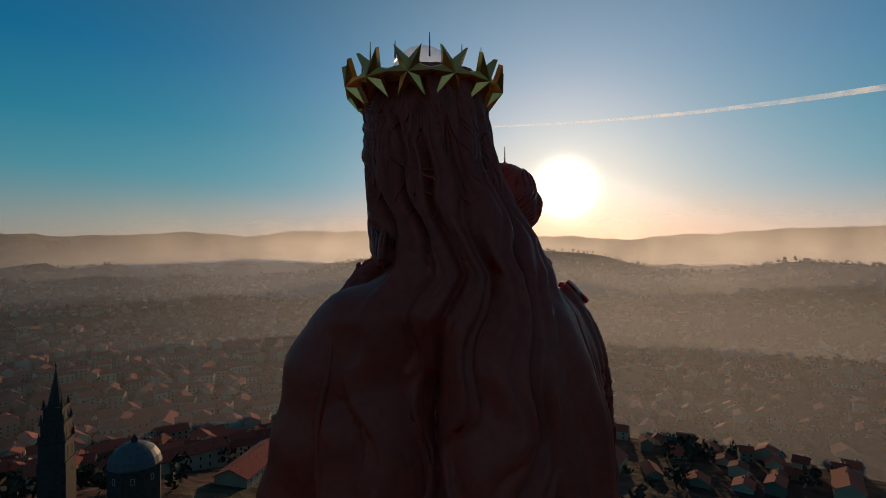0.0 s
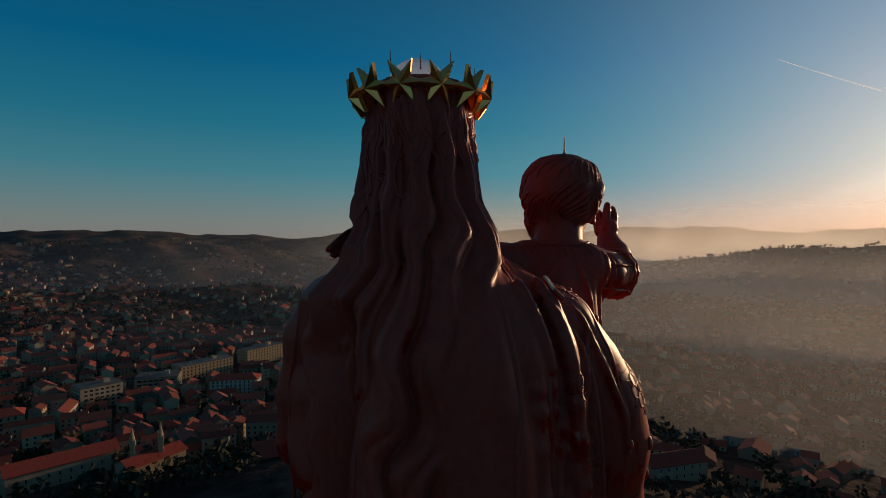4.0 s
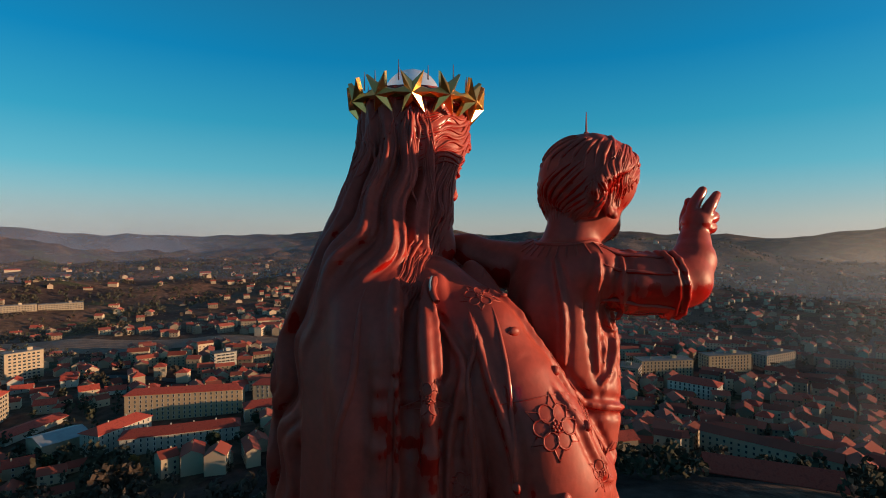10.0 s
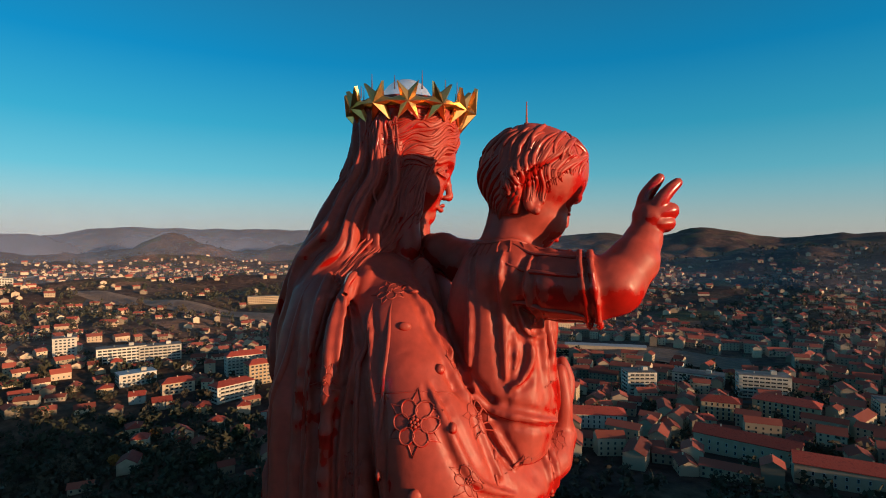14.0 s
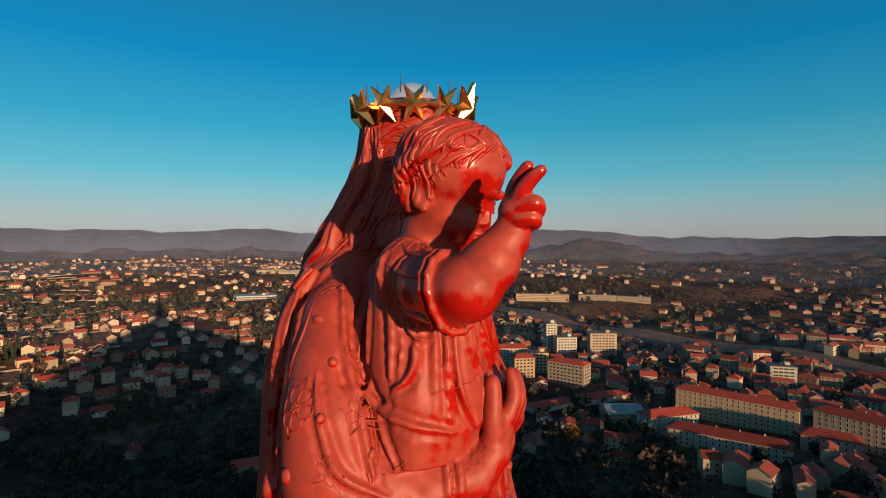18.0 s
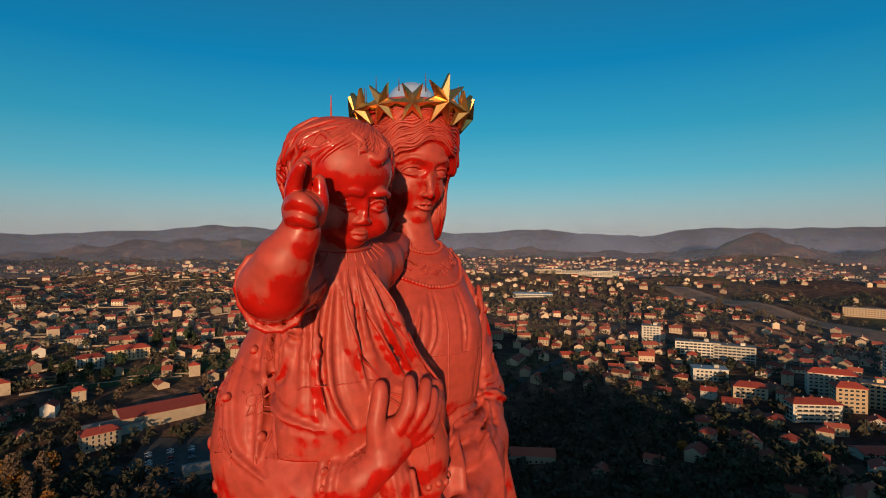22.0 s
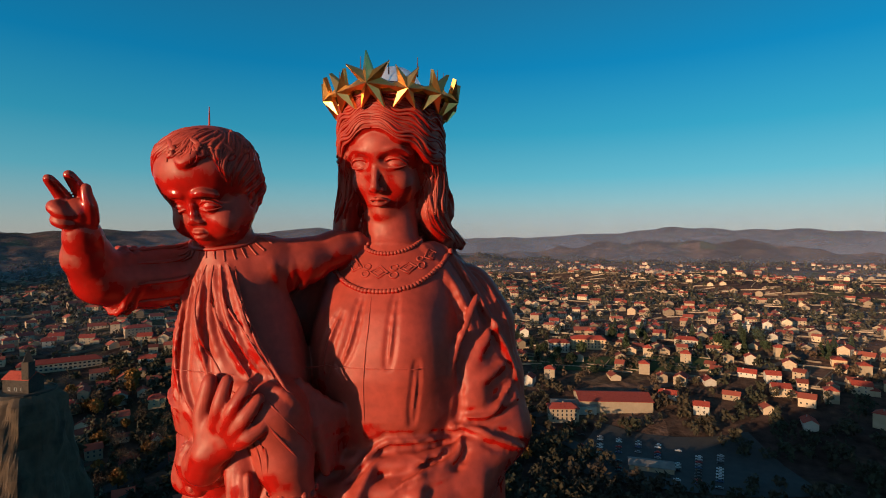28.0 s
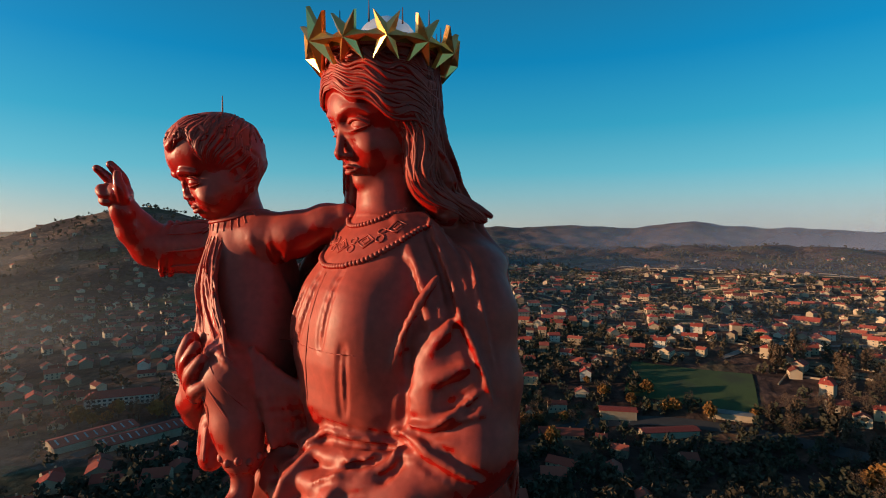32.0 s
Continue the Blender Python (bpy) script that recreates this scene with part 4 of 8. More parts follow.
    clay.curl([(cx0 - 0.12, cy0 - 0.17, -2.232, 0.007), (cx0, cy0 - 0.1, -2.234, 0.009), (cx0 + 0.12, cy0 - 0.17, -2.232, 0.007)], 0.01, cut=True)

    # short hair: a close cap, combed in strands afterwards
    def curls(a, z, x, y):
        return 0.03 * (wave(a + 0.4 * z, 5.0, z * 1.7, 0.14, 0.8) - 0.6)
    clay.loft([(-1.95, 1.6, 2.44, 1.14, 1.45), (-1.8, 1.5, 2.54, 1.1, 1.5), (-1.6, 1.42, 2.62, 1.05, 1.6), (-1.47, 1.38, 2.66, 1.03, 1.75), (-1.36, 1.37, 2.67, 1.02, 2.02), (-1.26, 1.38, 2.66, 1.03, 2.3), (-1.15, 1.4, 2.64, 1.05, 2.26), (-1.05, 1.45, 2.59, 1.1, 2.16), (-0.92, 1.57, 2.45, 1.21, 2.0), (-0.83, 1.72, 2.3, 1.36, 1.82), (-0.79, 1.88, 2.16, 1.5, 1.68)], 0.03, curls)
    clay.curl([(1.72, 2.18, -1.2, 0.06), (1.76, 2.27, -1.3, 0.07), (1.85, 2.31, -1.38, 0.065), (1.92, 2.31, -1.33, 0.05)], 0.02)

    # --- the child's legs over the carrying arm ---
    clay.limb([(1.95, 1.15, -4.45, 0.5), (1.35, 1.55, -4.42, 0.45), (1.02, 1.72, -4.48, 0.42)], 0.12)
    clay.limb([(1.02, 1.72, -4.5, 0.42), (0.86, 1.72, -5.1, 0.34), (0.76, 1.7, -5.5, 0.27)], 0.1)
    clay.limb([(0.76, 1.7, -5.4, 0.17), (0.72, 1.72, -5.9, 0.14), (0.7, 1.78, -6.02, 0.14)], 0.05)
    clay.limb([(0.7, 1.75, -6.0, 0.13), (0.62, 2.05, -6.14, 0.12), (0.58, 2.2, -6.2, 0.07)], 0.05)
    for i in range(5):
        clay.limb([(0.48 + 0.06 * i, 2.16, -6.17, 0.045), (0.46 + 0.06 * i, 2.28 - 0.015 * i, -6.21, 0.04)], 0.015)
    for i in range(5):
        clay.curl([(1.55 - 0.12 * i, 1.85 + 0.02 * i, -4.12, 0.025), (1.2 - 0.12 * i, 2.0 - 0.02 * i, -4.2, 0.04), (0.95 - 0.09 * i, 1.98 - 0.1 * i, -4.7, 0.035), (0.9 - 0.06 * i, 1.95 - 0.12 * i, -5.2, 0.03)], 0.05)
    for i in range(5):
        clay.curl([(0.75 - 0.08 * i, 1.55 - 0.08 * i, -4.1 - 0.1 * i, 0.03), (0.55 - 0.05 * i, 1.5 - 0.1 * i, -4.7, 0.05), (0.45, 1.4 - 0.12 * i, -5.35, 0.05)], 0.07)
    # second foot and its sock behind
    clay.limb([(1.5, 1.7, -4.9, 0.3), (1.35, 1.85, -5.35, 0.22), (1.3, 1.95, -5.65, 0.17)], 0.08)
    for i in range(4):
        clay.limb([(1.2 + 0.09 * i, 2.02, -5.2, 0.04), (1.15 + 0.09 * i, 2.08, -5.6, 0.035)], 0.03)
    # --- the mother's supporting palm and fingers ---
    clay.limb([(2.15, 1.5, -5.28, 0.36), (1.88, 1.92, -5.15, 0.25), (1.68, 2.08, -4.92, 0.23)], 0.08)
    clay.ball((1.52, 2.14, -4.7), (0.27, 0.13, 0.3), 0.1, rot=(0, 25, 0))
    clay.curl([(1.72, 2.1, -4.78, 0.12), (1.76, 2.12, -4.45, 0.095), (1.7, 2.1, -4.18, 0.085), (1.68, 2.08, -4.02, 0.065)], 0.05)
    for b, m, e in (((1.5, 2.2, -4.52), (1.4, 2.27, -4.25), (1.35, 2.2, -3.98)), ((1.38, 2.2, -4.56), (1.22, 2.27, -4.3), (1.1, 2.18, -4.05)), ((1.28, 2.19, -4.63), (1.1, 2.24, -4.42), (0.97, 2.14, -4.2)), ((1.24, 2.15, -4.74), (1.08, 2.2, -4.64), (0.93, 2.12, -4.54))):
        clay.curl([(*b, 0.1), (*m, 0.09), (*e, 0.068)], 0.03)
    # cuff at the wrist
    for i in range(16):
        t0, t1 = 2 * math.pi * i / 16, 2 * math.pi * (i + 1) / 16
        for o, r in ((0.0, 0.05), (0.17, 0.05)):
            clay.limb([(1.98 + 0.33 * math.cos(t) * 0.8 + o * 0.55, 1.72 + 0.33 * math.cos(t) * 0.55 - o * 0.7, -5.2 + 0.34 * math.sin(t), r) for t in (t0, t1)], 0.03)

    # --- folds of the cloth, each a ridge with a groove beside it ---
    def fold(points, r):
        q, n = clay.press(spline(points, 5))
        run = np.gradient(q, axis=0)
        side = np.cross(run / (np.linalg.norm(run, axis=1, keepdims=True) + 1e-6), n)
        k = np.linspace(0, 1, len(q))
        w = r * (0.45 + 2.2 * k * (1 - k))
        clay.limb([(*p, v) for p, v in zip(q - n * 0.35 * w[:, None], w)], 0.06)
        for s in (-1, 1):
            clay.limb([(*p, v) for p, v in zip(q + side * s * 2.0 * w[:, None] + n * 0.5 * w[:, None], 0.62 * w)], 0.06, cut=True)

    # the child's gown from behind, and the border of the mantle
    fold([(2.21, 0.86, -2.43), (2.48, 0.78, -3.17), (2.50, 0.76, -3.98)], 0.04)
    fold([(2.67, 1.15, -2.42), (2.59, 1.17, -3.16), (2.66, 1.19, -3.96)], 0.05)
    fold([(2.75, 1.47, -2.45), (2.77, 1.50, -3.08), (2.62, 1.49, -3.71), (2.67, 1.23, -4.03)], 0.05)
    fold([(2.02, 0.47, -3.16), (2.45, 0.69, -3.79), (2.59, 0.97, -4.37), (2.70, 1.29, -4.89)], 0.05)
    fold([(2.25, -0.42, -3.18), (2.59, -0.36, -3.92), (2.82, -0.28, -4.49), (2.88, -0.24, -4.97)], 0.06)
    fold([(1.79, -0.79, -2.80), (2.14, -0.82, -3.46), (2.22, -0.85, -3.85)], 0.05)
    # cloth gathered under the raised arm and slung round the hips
    fold([(1.67, 0.29, -2.83), (2.29, 0.50, -3.49), (2.55, 0.64, -3.88), (2.62, 0.99, -4.23), (2.70, 1.47, -4.35), (2.34, 1.87, -4.49)], 0.06)
    fold([(2.62, 1.31, -3.02), (2.60, 1.47, -3.38), (2.49, 1.67, -3.41)], 0.04)
    fold([(1.89, -0.05, -2.82), (2.46, 0.39, -3.47), (2.67, 0.70, -4.08), (2.80, 0.96, -4.66), (2.87, 1.13, -5.06)], 0.06)
    fold([(1.41, -0.95, -2.71), (2.26, -0.59, -3.56), (2.29, -0.75, -4.47), (2.32, -0.81, -5.53)], 0.05)
    # rolls of the mantle round the carrying arm
    fold([(2.87, 0.29, -3.91), (3.09, 0.54, -4.41), (3.09, 0.81, -4.90), (2.82, 1.25, -5.18)], 0.06)
    # stole across the child's chest, bodice and free sleeve
    fold([(1.74, 1.76, -2.65), (1.52, 1.93, -3.28), (1.11, 1.88, -3.96)], 0.04)
    fold([(1.98, 1.78, -2.71), (1.96, 1.94, -3.40), (1.80, 1.96, -4.03)], 0.04)
    fold([(2.15, 1.78, -2.85), (2.22, 1.80, -3.54), (2.20, 1.88, -4.09), (2.00, 1.97, -4.50)], 0.05)
    fold([(2.32, 1.80, -3.26), (2.36, 1.85, -3.87), (2.26, 1.87, -4.36)], 0.04)
    fold([(0.41, 0.94, -3.30), (0.57, 1.06, -3.78), (0.64, 1.01, -4.20)], 0.035)
    # bodice, belt and sleeve
    fold([(0.16, 0.83, -3.06), (0.23, 1.08, -3.66), (0.39, 1.08, -4.05)], 0.028)
    fold([(-0.32, 0.78, -3.06), (-0.34, 1.08, -3.63), (-0.30, 1.09, -4.01)], 0.025)
    fold([(-0.67, 0.99, -3.92), (-0.63, 0.98, -4.4), (-0.59, 0.95, -4.79)], 0.022)
    fold([(0.25, 1.25, -5.50), (-0.27, 1.01, -5.03), (-1.05, 0.49, -5.10)], 0.05)
    fold([(-0.47, 1.26, -5.54), (-1.11, 0.75, -5.30), (-1.18, 0.51, -5.04)], 0.06)
    # hem of the mantle over the free shoulder, and the sleeve creased at the elbow below it
    fold([(-0.69, -0.2, -2.35), (-1.24, -0.1, -2.95), (-1.61, -0.03, -3.57), (-1.84, -0.1, -4.0), (-1.96, -0.21, -4.5)], 0.05)
    fold([(-0.85, -0.40, -2.28), (-1.39, -0.36, -2.90), (-1.75, -0.25, -3.53), (-1.98, -0.3, -4.2)], 0.03)
    fold([(-1.86, -0.13, -4.38), (-1.59, 0.30, -4.75), (-1.24, 0.45, -4.80)], 0.05)
    fold([(-2.01, 0.01, -5.33), (-1.66, 0.37, -5.10), (-1.17, 0.44, -4.90)], 0.06)
    clay.limb([(*p, r) for p, r in zip(clay.press(spline([(-0.98, 0.3, -2.95), (-1.16, 0.33, -3.5), (-1.16, 0.42, -4.2), (-1.14, 0.46, -4.85)], 4))[0], np.linspace(0.02, 0.045, 13))], 0.08, cut=True)
    return clay


def tube(path, radius, sides=6, closed=False):
    """A round bar along points as plain vertices and quads; the radius may change along it."""
    p = np.array(path, float)
    radius = np.broadcast_to(np.asarray(radius, float), (len(p),))[:, None, None]
    n = len(p)
    nxt, prv = np.roll(p, -1, 0), np.roll(p, 1, 0)
    if not closed:
        nxt[-1], prv[0] = p[-1], p[0]
    t = nxt - prv
    t /= np.linalg.norm(t, axis=1, keepdims=True) + 1e-9
    up = np.where(np.abs(t[:, 2:3]) > 0.9, np.array([[1.0, 0, 0]]), np.array([[0, 0, 1.0]]))
    u = np.cross(t, up)
    u /= np.linalg.norm(u, axis=1, keepdims=True) + 1e-9
    v = np.cross(t, u)
    a = np.arange(sides) * 2 * math.pi / sides
    verts = (p[:, None] + radius * (np.cos(a)[None, :, None] * u[:, None] + np.sin(a)[None, :, None] * v[:, None])).reshape(-1, 3)
    faces = []
    for i in range(n if closed else n - 1):
        j = (i + 1) % n
        for k in range(sides):
            l = (k + 1) % sides
            faces.append((i * sides + k, i * sides + l, j * sides + l, j * sides + k))
    return verts, faces


def dot(c, r, flat=(1, 1, 1), rings=5, seg=8):
    """A small ball as plain vertices and faces."""
    verts, faces = [], []
    for i in range(rings + 1):
        th = math.pi * i / rings
        for j in range(seg):
            ph = 2 * math.pi * j / seg
            verts.append((c[0] + r * flat[0] * math.sin(th) * math.cos(ph), c[1] + r * flat[1] * math.sin(th) * math.sin(ph), c[2] + r * flat[2] * math.cos(th)))
    for i in range(rings):
        for j in range(seg):
            k = (j + 1) % seg
            faces.append((i * seg + j, (i + 1) * seg + j, (i + 1) * seg + k, i * seg + k))
    return np.array(verts), faces


def statue_relief(clay):
    """Beads, flowers, studs and hems pressed onto the skin."""
    bits = []

    def on_skin(points, lift=0.0):
        p, n = clay.press(points)
        return p + n * lift

    def outline(points, r=0.02, closed=True, lift=0.0):
        bits.append(tube(on_skin(points, lift), r, 5, closed))

    def strand(points, r, sink=0.35, steps=3):
        """A lock that lies on the skin and thins towards both ends."""
        p = on_skin(spline(points, steps))
        q = p.copy()
        q[1:-1] = (p[:-2] + 2 * p[1:-1] + p[2:]) / 4
        n = clay.slope(q)
        taper = np.minimum(1, 3.2 * np.linspace(0.06, 0.94, len(q)) * (1 - np.linspace(0.06, 0.94, len(q))) + 0.12)
        bits.append(tube(q + n * r * (1 - 2 * sink) * 0.5, r * taper, 5 if r < 0.024 else 7))

    def frame_at(c):
        p, n = clay.press([c])
        p, n = p[0], n[0]
        side = np.cross((0, 0, 1.0), n)
        side /= np.linalg.norm(side) + 1e-6
        return p, n, side, np.cross(n, side)

    def flower(c, size, petals=6, spin=0.0):
        p, n, u, v = frame_at(c)
        for i in range(petals):
            a = spin + 2 * math.pi * i / petals
            ring = []
            for j in range(12):
                t = 2 * math.pi * j / 12
                r0, w = size * (0.56 + 0.34 * math.cos(t)), size * 0.3 * math.sin(t)
                ring.append(p + u * (r0 * math.cos(a) - w * math.sin(a)) + v * (r0 * math.sin(a) + w * math.cos(a)))
            outline(ring, size * 0.045)
            b = a + math.pi / petals
            outline([p + (u * math.cos(b + e) + v * math.sin(b + e)) * size * q for e, q in ((-0.22, 0.82), (0, 1.25), (0.22, 0.82))], size * 0.04, False)
        for i in range(7):
            q = p if i == 0 else p + size * 0.14 * (u * math.cos(i) + v * math.sin(i))
            bits.append(dot(on_skin([q])[0], size * 0.085))

    def stud(c, r):
        p = on_skin([c])[0]
        n = clay.slope(np.array([p]))[0]
        bits.append(dot(p, r, tuple(1 - 0.6 * abs(n)), 6, 12))

    # flowers down the border of the mantle
    flower((3.05, 0.13, -4.26), 0.3)
    flower((2.11, -0.22, -2.83), 0.21, 5, 0.3)
    flower((3.13, 0.72, -4.85), 0.22, 5, 0.6)
    flower((2.55, 0.55, -3.75), 0.2, 5, 0.2)
    flower((2.75, 0.85, -4.3), 0.22, 5, 0.9)
    flower((2.35, -1.1, -4.0), 0.22, 5, 0.4)
    flower((2.75, -0.85, -5.0), 0.24, 6, 0.1)
    flower((1.9, 1.95, -5.0), 0.16, 5, 0.2)
    flower((2.6, 1.35, -4.85), 0.2, 5, 0.2)
    for c, r in (((2.48, 0.0, -3.3), 0.085), ((2.72, 0.42, -3.75), 0.095), ((3.1, 0.55, -4.3), 0.09), ((3.25, 0.12, -5.0), 0.1), ((2.2, 0.12, -2.75), 0.06), ((2.8, 1.0, -4.75), 0.09), ((3.2, 0.35, -5.5), 0.1), ((2.95, -0.35, -4.9), 0.08)):
        stud(c, r)
    # stitched edges of the mantle
    for off in (0.0, 0.1):
        outline([(1.3 + 1.35 * t + off, 0.25 + 0.7 * t * t, -2.7 - 2.4 * t) for t in np.linspace(0, 1, 24)], 0.022, False)
    # collar: two rows of beads and a border of lozenges between
    for ry, z0, dip, n, r in ((0.46, -2.36, 0.13, 34, 0.036), (0.86, -2.6, 0.38, 56, 0.042)):
        pts = []
        for i in range(n):
            a = -1.75 + 3.5 * i / (n - 1)
            pts.append((-0.03 + ry * 1.02 * math.sin(a), 0.02 + ry * math.cos(a), z0 - dip * max(0.0, math.cos(a)) + 0.12 * (1 - math.cos(a))))
        for q in on_skin(pts, 0.01):
            bits.append(dot(q, r, (1, 1, 1), 4, 7))
    for i in range(9):
        a = -1.25 + 2.5 * i / 8
        c = np.array((-0.03 + 0.68 * math.sin(a), 0.02 + 0.66 * math.cos(a), -2.48 - 0.25 * max(0, math.cos(a)) + 0.1 * (1 - math.cos(a))))
        t = np.array((math.cos(a), -math.sin(a), 0.0))
        if i % 2:
            for dz in (-0.075, 0.075):
                outline([c + t * 0.06 * math.cos(q) + np.array((0, 0, dz + 0.06 * math.sin(q))) for q in np.linspace(0, 6.28, 10)[:-1]], 0.015)
        else:
            outline([c + t * 0.14, c + np.array((0, 0, 0.12)), c - t * 0.14, c - np.array((0, 0, 0.12))], 0.017)
            outline([c + t * 0.07, c + np.array((0, 0, 0.06)), c - t * 0.07, c - np.array((0, 0, 0.06))], 0.012)
    # neckline frill of the child's gown
    for i in range(26):
        a = 2 * math.pi * i / 26
        c = np.array((1.97 + 0.47 * math.sin(a), 1.32 + 0.42 * math.cos(a), -2.38 - 0.06 * math.cos(a)))
        o = np.array((math.sin(a), math.cos(a), -0.55))
        outline([c, c + o * 0.09, c + o * 0.17], 0.015, False)
    outline([(1.97 + 0.45 * math.sin(a), 1.32 + 0.4 * math.cos(a), -2.35 - 0.06 * math.cos(a)) for a in np.linspace(0, 6.28, 30)[:-1]], 0.03)
    # casting seams round both figures
    for path in ([(-1.0 + 2.0 * t, 1.15, -4.02) for t in np.linspace(0, 1, 20)], [(2.75 - 1.3 * t, 1.85 + 0.1 * t, -3.98) for t in np.linspace(0, 1, 20)], [(2.85, -0.4 + 1.0 * t, -3.98) for t in np.linspace(0, 1, 16)]):
        outline(path, 0.008, False)
    # beaded cuff bands
    for i in range(11):
        t = 2 * math.pi * i / 11
        stud((2.04 + 0.36 * math.cos(t) * 0.8, 1.66 + 0.36 * math.cos(t) * 0.55, -5.2 + 0.38 * math.sin(t)), 0.055)
    # hem ruffle above the child's foot
    for i in range(12):
        a = 2 * math.pi * i / 12
        bits.append(dot((0.77 + 0.27 * math.cos(a), 1.7 + 0.27 * math.sin(a), -5.5 + 0.03 * (i % 2)), 0.045, (1.2, 1.2, 1.3)))
    # raised eye with a bare metal rim on the shoulder
    arch = on_skin([(1.86, -0.78, -2.9), (1.86, -0.72, -2.74), (1.9, -0.66, -2.62), (1.97, -0.64, -2.57), (2.05, -0.65, -2.6), (2.11, -0.7, -2.72), (2.14, -0.76, -2.88)], 0.05)
    bits.append((*tube(spline(arch), 0.04, 8), 0))
    bits.append((*tube(spline([(x, y - 0.03, z + 0.016) for x, y, z in arch[:5]]), 0.018, 6), 1))
    # --- eyelids and eyeballs ---
    def eye(x, y, z, size, s):
        bits.append(dot((x, y - 0.11 * size, z), 0.135 * size, (1.0, 0.95, 0.6), 10, 16))
        for rows, r in ((((-0.16, -0.02, -0.015), (-0.08, 0.03, 0.06), (0.02, 0.035, 0.085), (0.11, -0.01, 0.06), (0.17, -0.1, -0.01)), 0.021),
                        (((-0.15, -0.02, -0.02), (-0.08, 0.02, -0.07), (0.02, 0.02, -0.085), (0.11, -0.03, -0.06), (0.17, -0.1, -0.015)), 0.014),
                        (((-0.13, 0.0, 0.07), (-0.06, 0.03, 0.12), (0.03, 0.03, 0.135), (0.12, -0.02, 0.11), (0.19, -0.1, 0.04)), 0.012)):
            path = spline([(x + u * s * size, y + v * size, z + 0.78 * w * size) for u, v, w in rows])
            k = np.linspace(0, 1, len(path))
            bits.append(tube(path, r * size * (0.5 + 2 * k * (1 - k)), 6))
    for s in (1, -1):
        eye(0.045 + 0.25 * s, 0.565, -1.19, 1.05, s)
        eye(1.895 + 0.19 * s, 2.075, -1.875, 0.85, s)
    # --- pleats and creases of the cloth ---
    rnd = random.Random(7)
    for i in range(8):
        th = 0.4 + 0.72 * i
        u, v = math.cos(th), math.sin(th)
        strand([(2.42 + 0.2 * u, 1.34 - 0.12 * u, -2.7 + 0.3 * v), (2.66 + 0.32 * u, 1.68 - 0.2 * u, -2.76 + 0.34 * v), (2.92 + 0.33 * u, 2.08 - 0.14 * u, -2.8 + 0.36 * v)], rnd.uniform(0.025, 0.045), 0.4, 5)
    strand([(0.02, 1.0, -3.0), (0.0, 1.15, -3.5), (0.03, 1.2, -4.2), (0.02, 1.15, -4.8)], 0.016, 0.5, 5)
    # the mantle below the shoulder: drips and ridges
    for x0, y0, x1, y1, x2, y2, r in ((1.98, -0.75, 2.05, -0.85, 2.12, -0.95, 0.03), (1.6, -1.0, 1.8, -1.25, 1.95, -1.4, 0.06), (2.25, -0.5, 2.5, -0.6, 2.7, -0.7, 0.045), (1.25, -1.3, 1.4, -1.6, 1.5, -1.8, 0.06), (2.4, -0.2, 2.75, -0.25, 2.95, -0.3, 0.04), (-1.3, -0.9, -1.55, -1.0, -1.7, -1.1, 0.05)):
        strand([(x0, y0, -2.85), ((x0 + x1) / 2 + 0.03, (y0 + y1) / 2, -3.4), (x1, y1, -4.1), ((x1 + x2) / 2 + 0.04, (y1 + y2) / 2, -5.0), (x2, y2, -6.4)], r, 0.75, 6)
    # child's lap and shins
    for i in range(0, 8, 2):
        strand([(1.75 - 0.1 * i, 1.9, -4.1 - 0.03 * i), (1.4 - 0.09 * i, 2.05, -4.3), (1.05 - 0.06 * i, 2.1 - 0.06 * i, -4.8), (0.95 - 0.04 * i, 2.0 - 0.08 * i, -5.3)], rnd.uniform(0.02, 0.035), 0.65, 5)
    for i in range(0, 9, 2):
        x = 2.1 - 0.12 * i
        strand([(1.95 - 0.05 * i, 1.75, -2.62), (x - 0.05, 1.95, -3.05), (x - 0.25 - 0.05 * i, 2.0, -3.6), (x - 0.5 - 0.06 * i, 1.95, -4.0)], rnd.uniform(0.018, 0.034), 0.55, 5)
    # --- combed hair of the mother ---
    rnd = random.Random(11)
    for s in (1, -1):
        for j in range(17):
            up = 0.012 + 0.036 * j
            pts = [brow_wave(radians(1 + 9 * q), s, up + 0.012 * math.sin(5 * q + j)) for q in range(14 - (j % 3))]
            strand([(x * 1.03, y * 1.06 + 0.02, z) for x, y, z in pts], rnd.choice((0.02, 0.026, 0.032)))
        for j, run in enumerate(side_locks(s)):
            for k in range(4):
                a = 1.5 * k + j
                strand([(x + (0.06 * math.cos(a)) + 0.02 * s, y + 0.06 * math.sin(a), z - 0.03 * k) for x, y, z in run], rnd.choice((0.018, 0.024, 0.03)))
    zs = (0.0, -0.5, -0.9, -1.3, -1.7, -2.1, -2.5, -3.0, -3.5, -4.0, -4.7, -5.6, -6.9)
    x0 = (-0.74, -0.77, -0.77, -0.76, -0.77, -0.84, -0.98, -1.24, -1.42, -1.48, -1.5, -1.5, -1.45)
    x1 = (0.74, 0.75, 0.8, 0.87, 0.96, 1.15, 1.24, 1.18, 1.08, 1.02, 0.98, 0.92, 0.85)
    y0 = (-0.8, -0.88, -0.92, -1.05, -1.25, -1.45, -1.63, -1.82, -1.98, -2.04, -2.1, -2.14, -2.22)
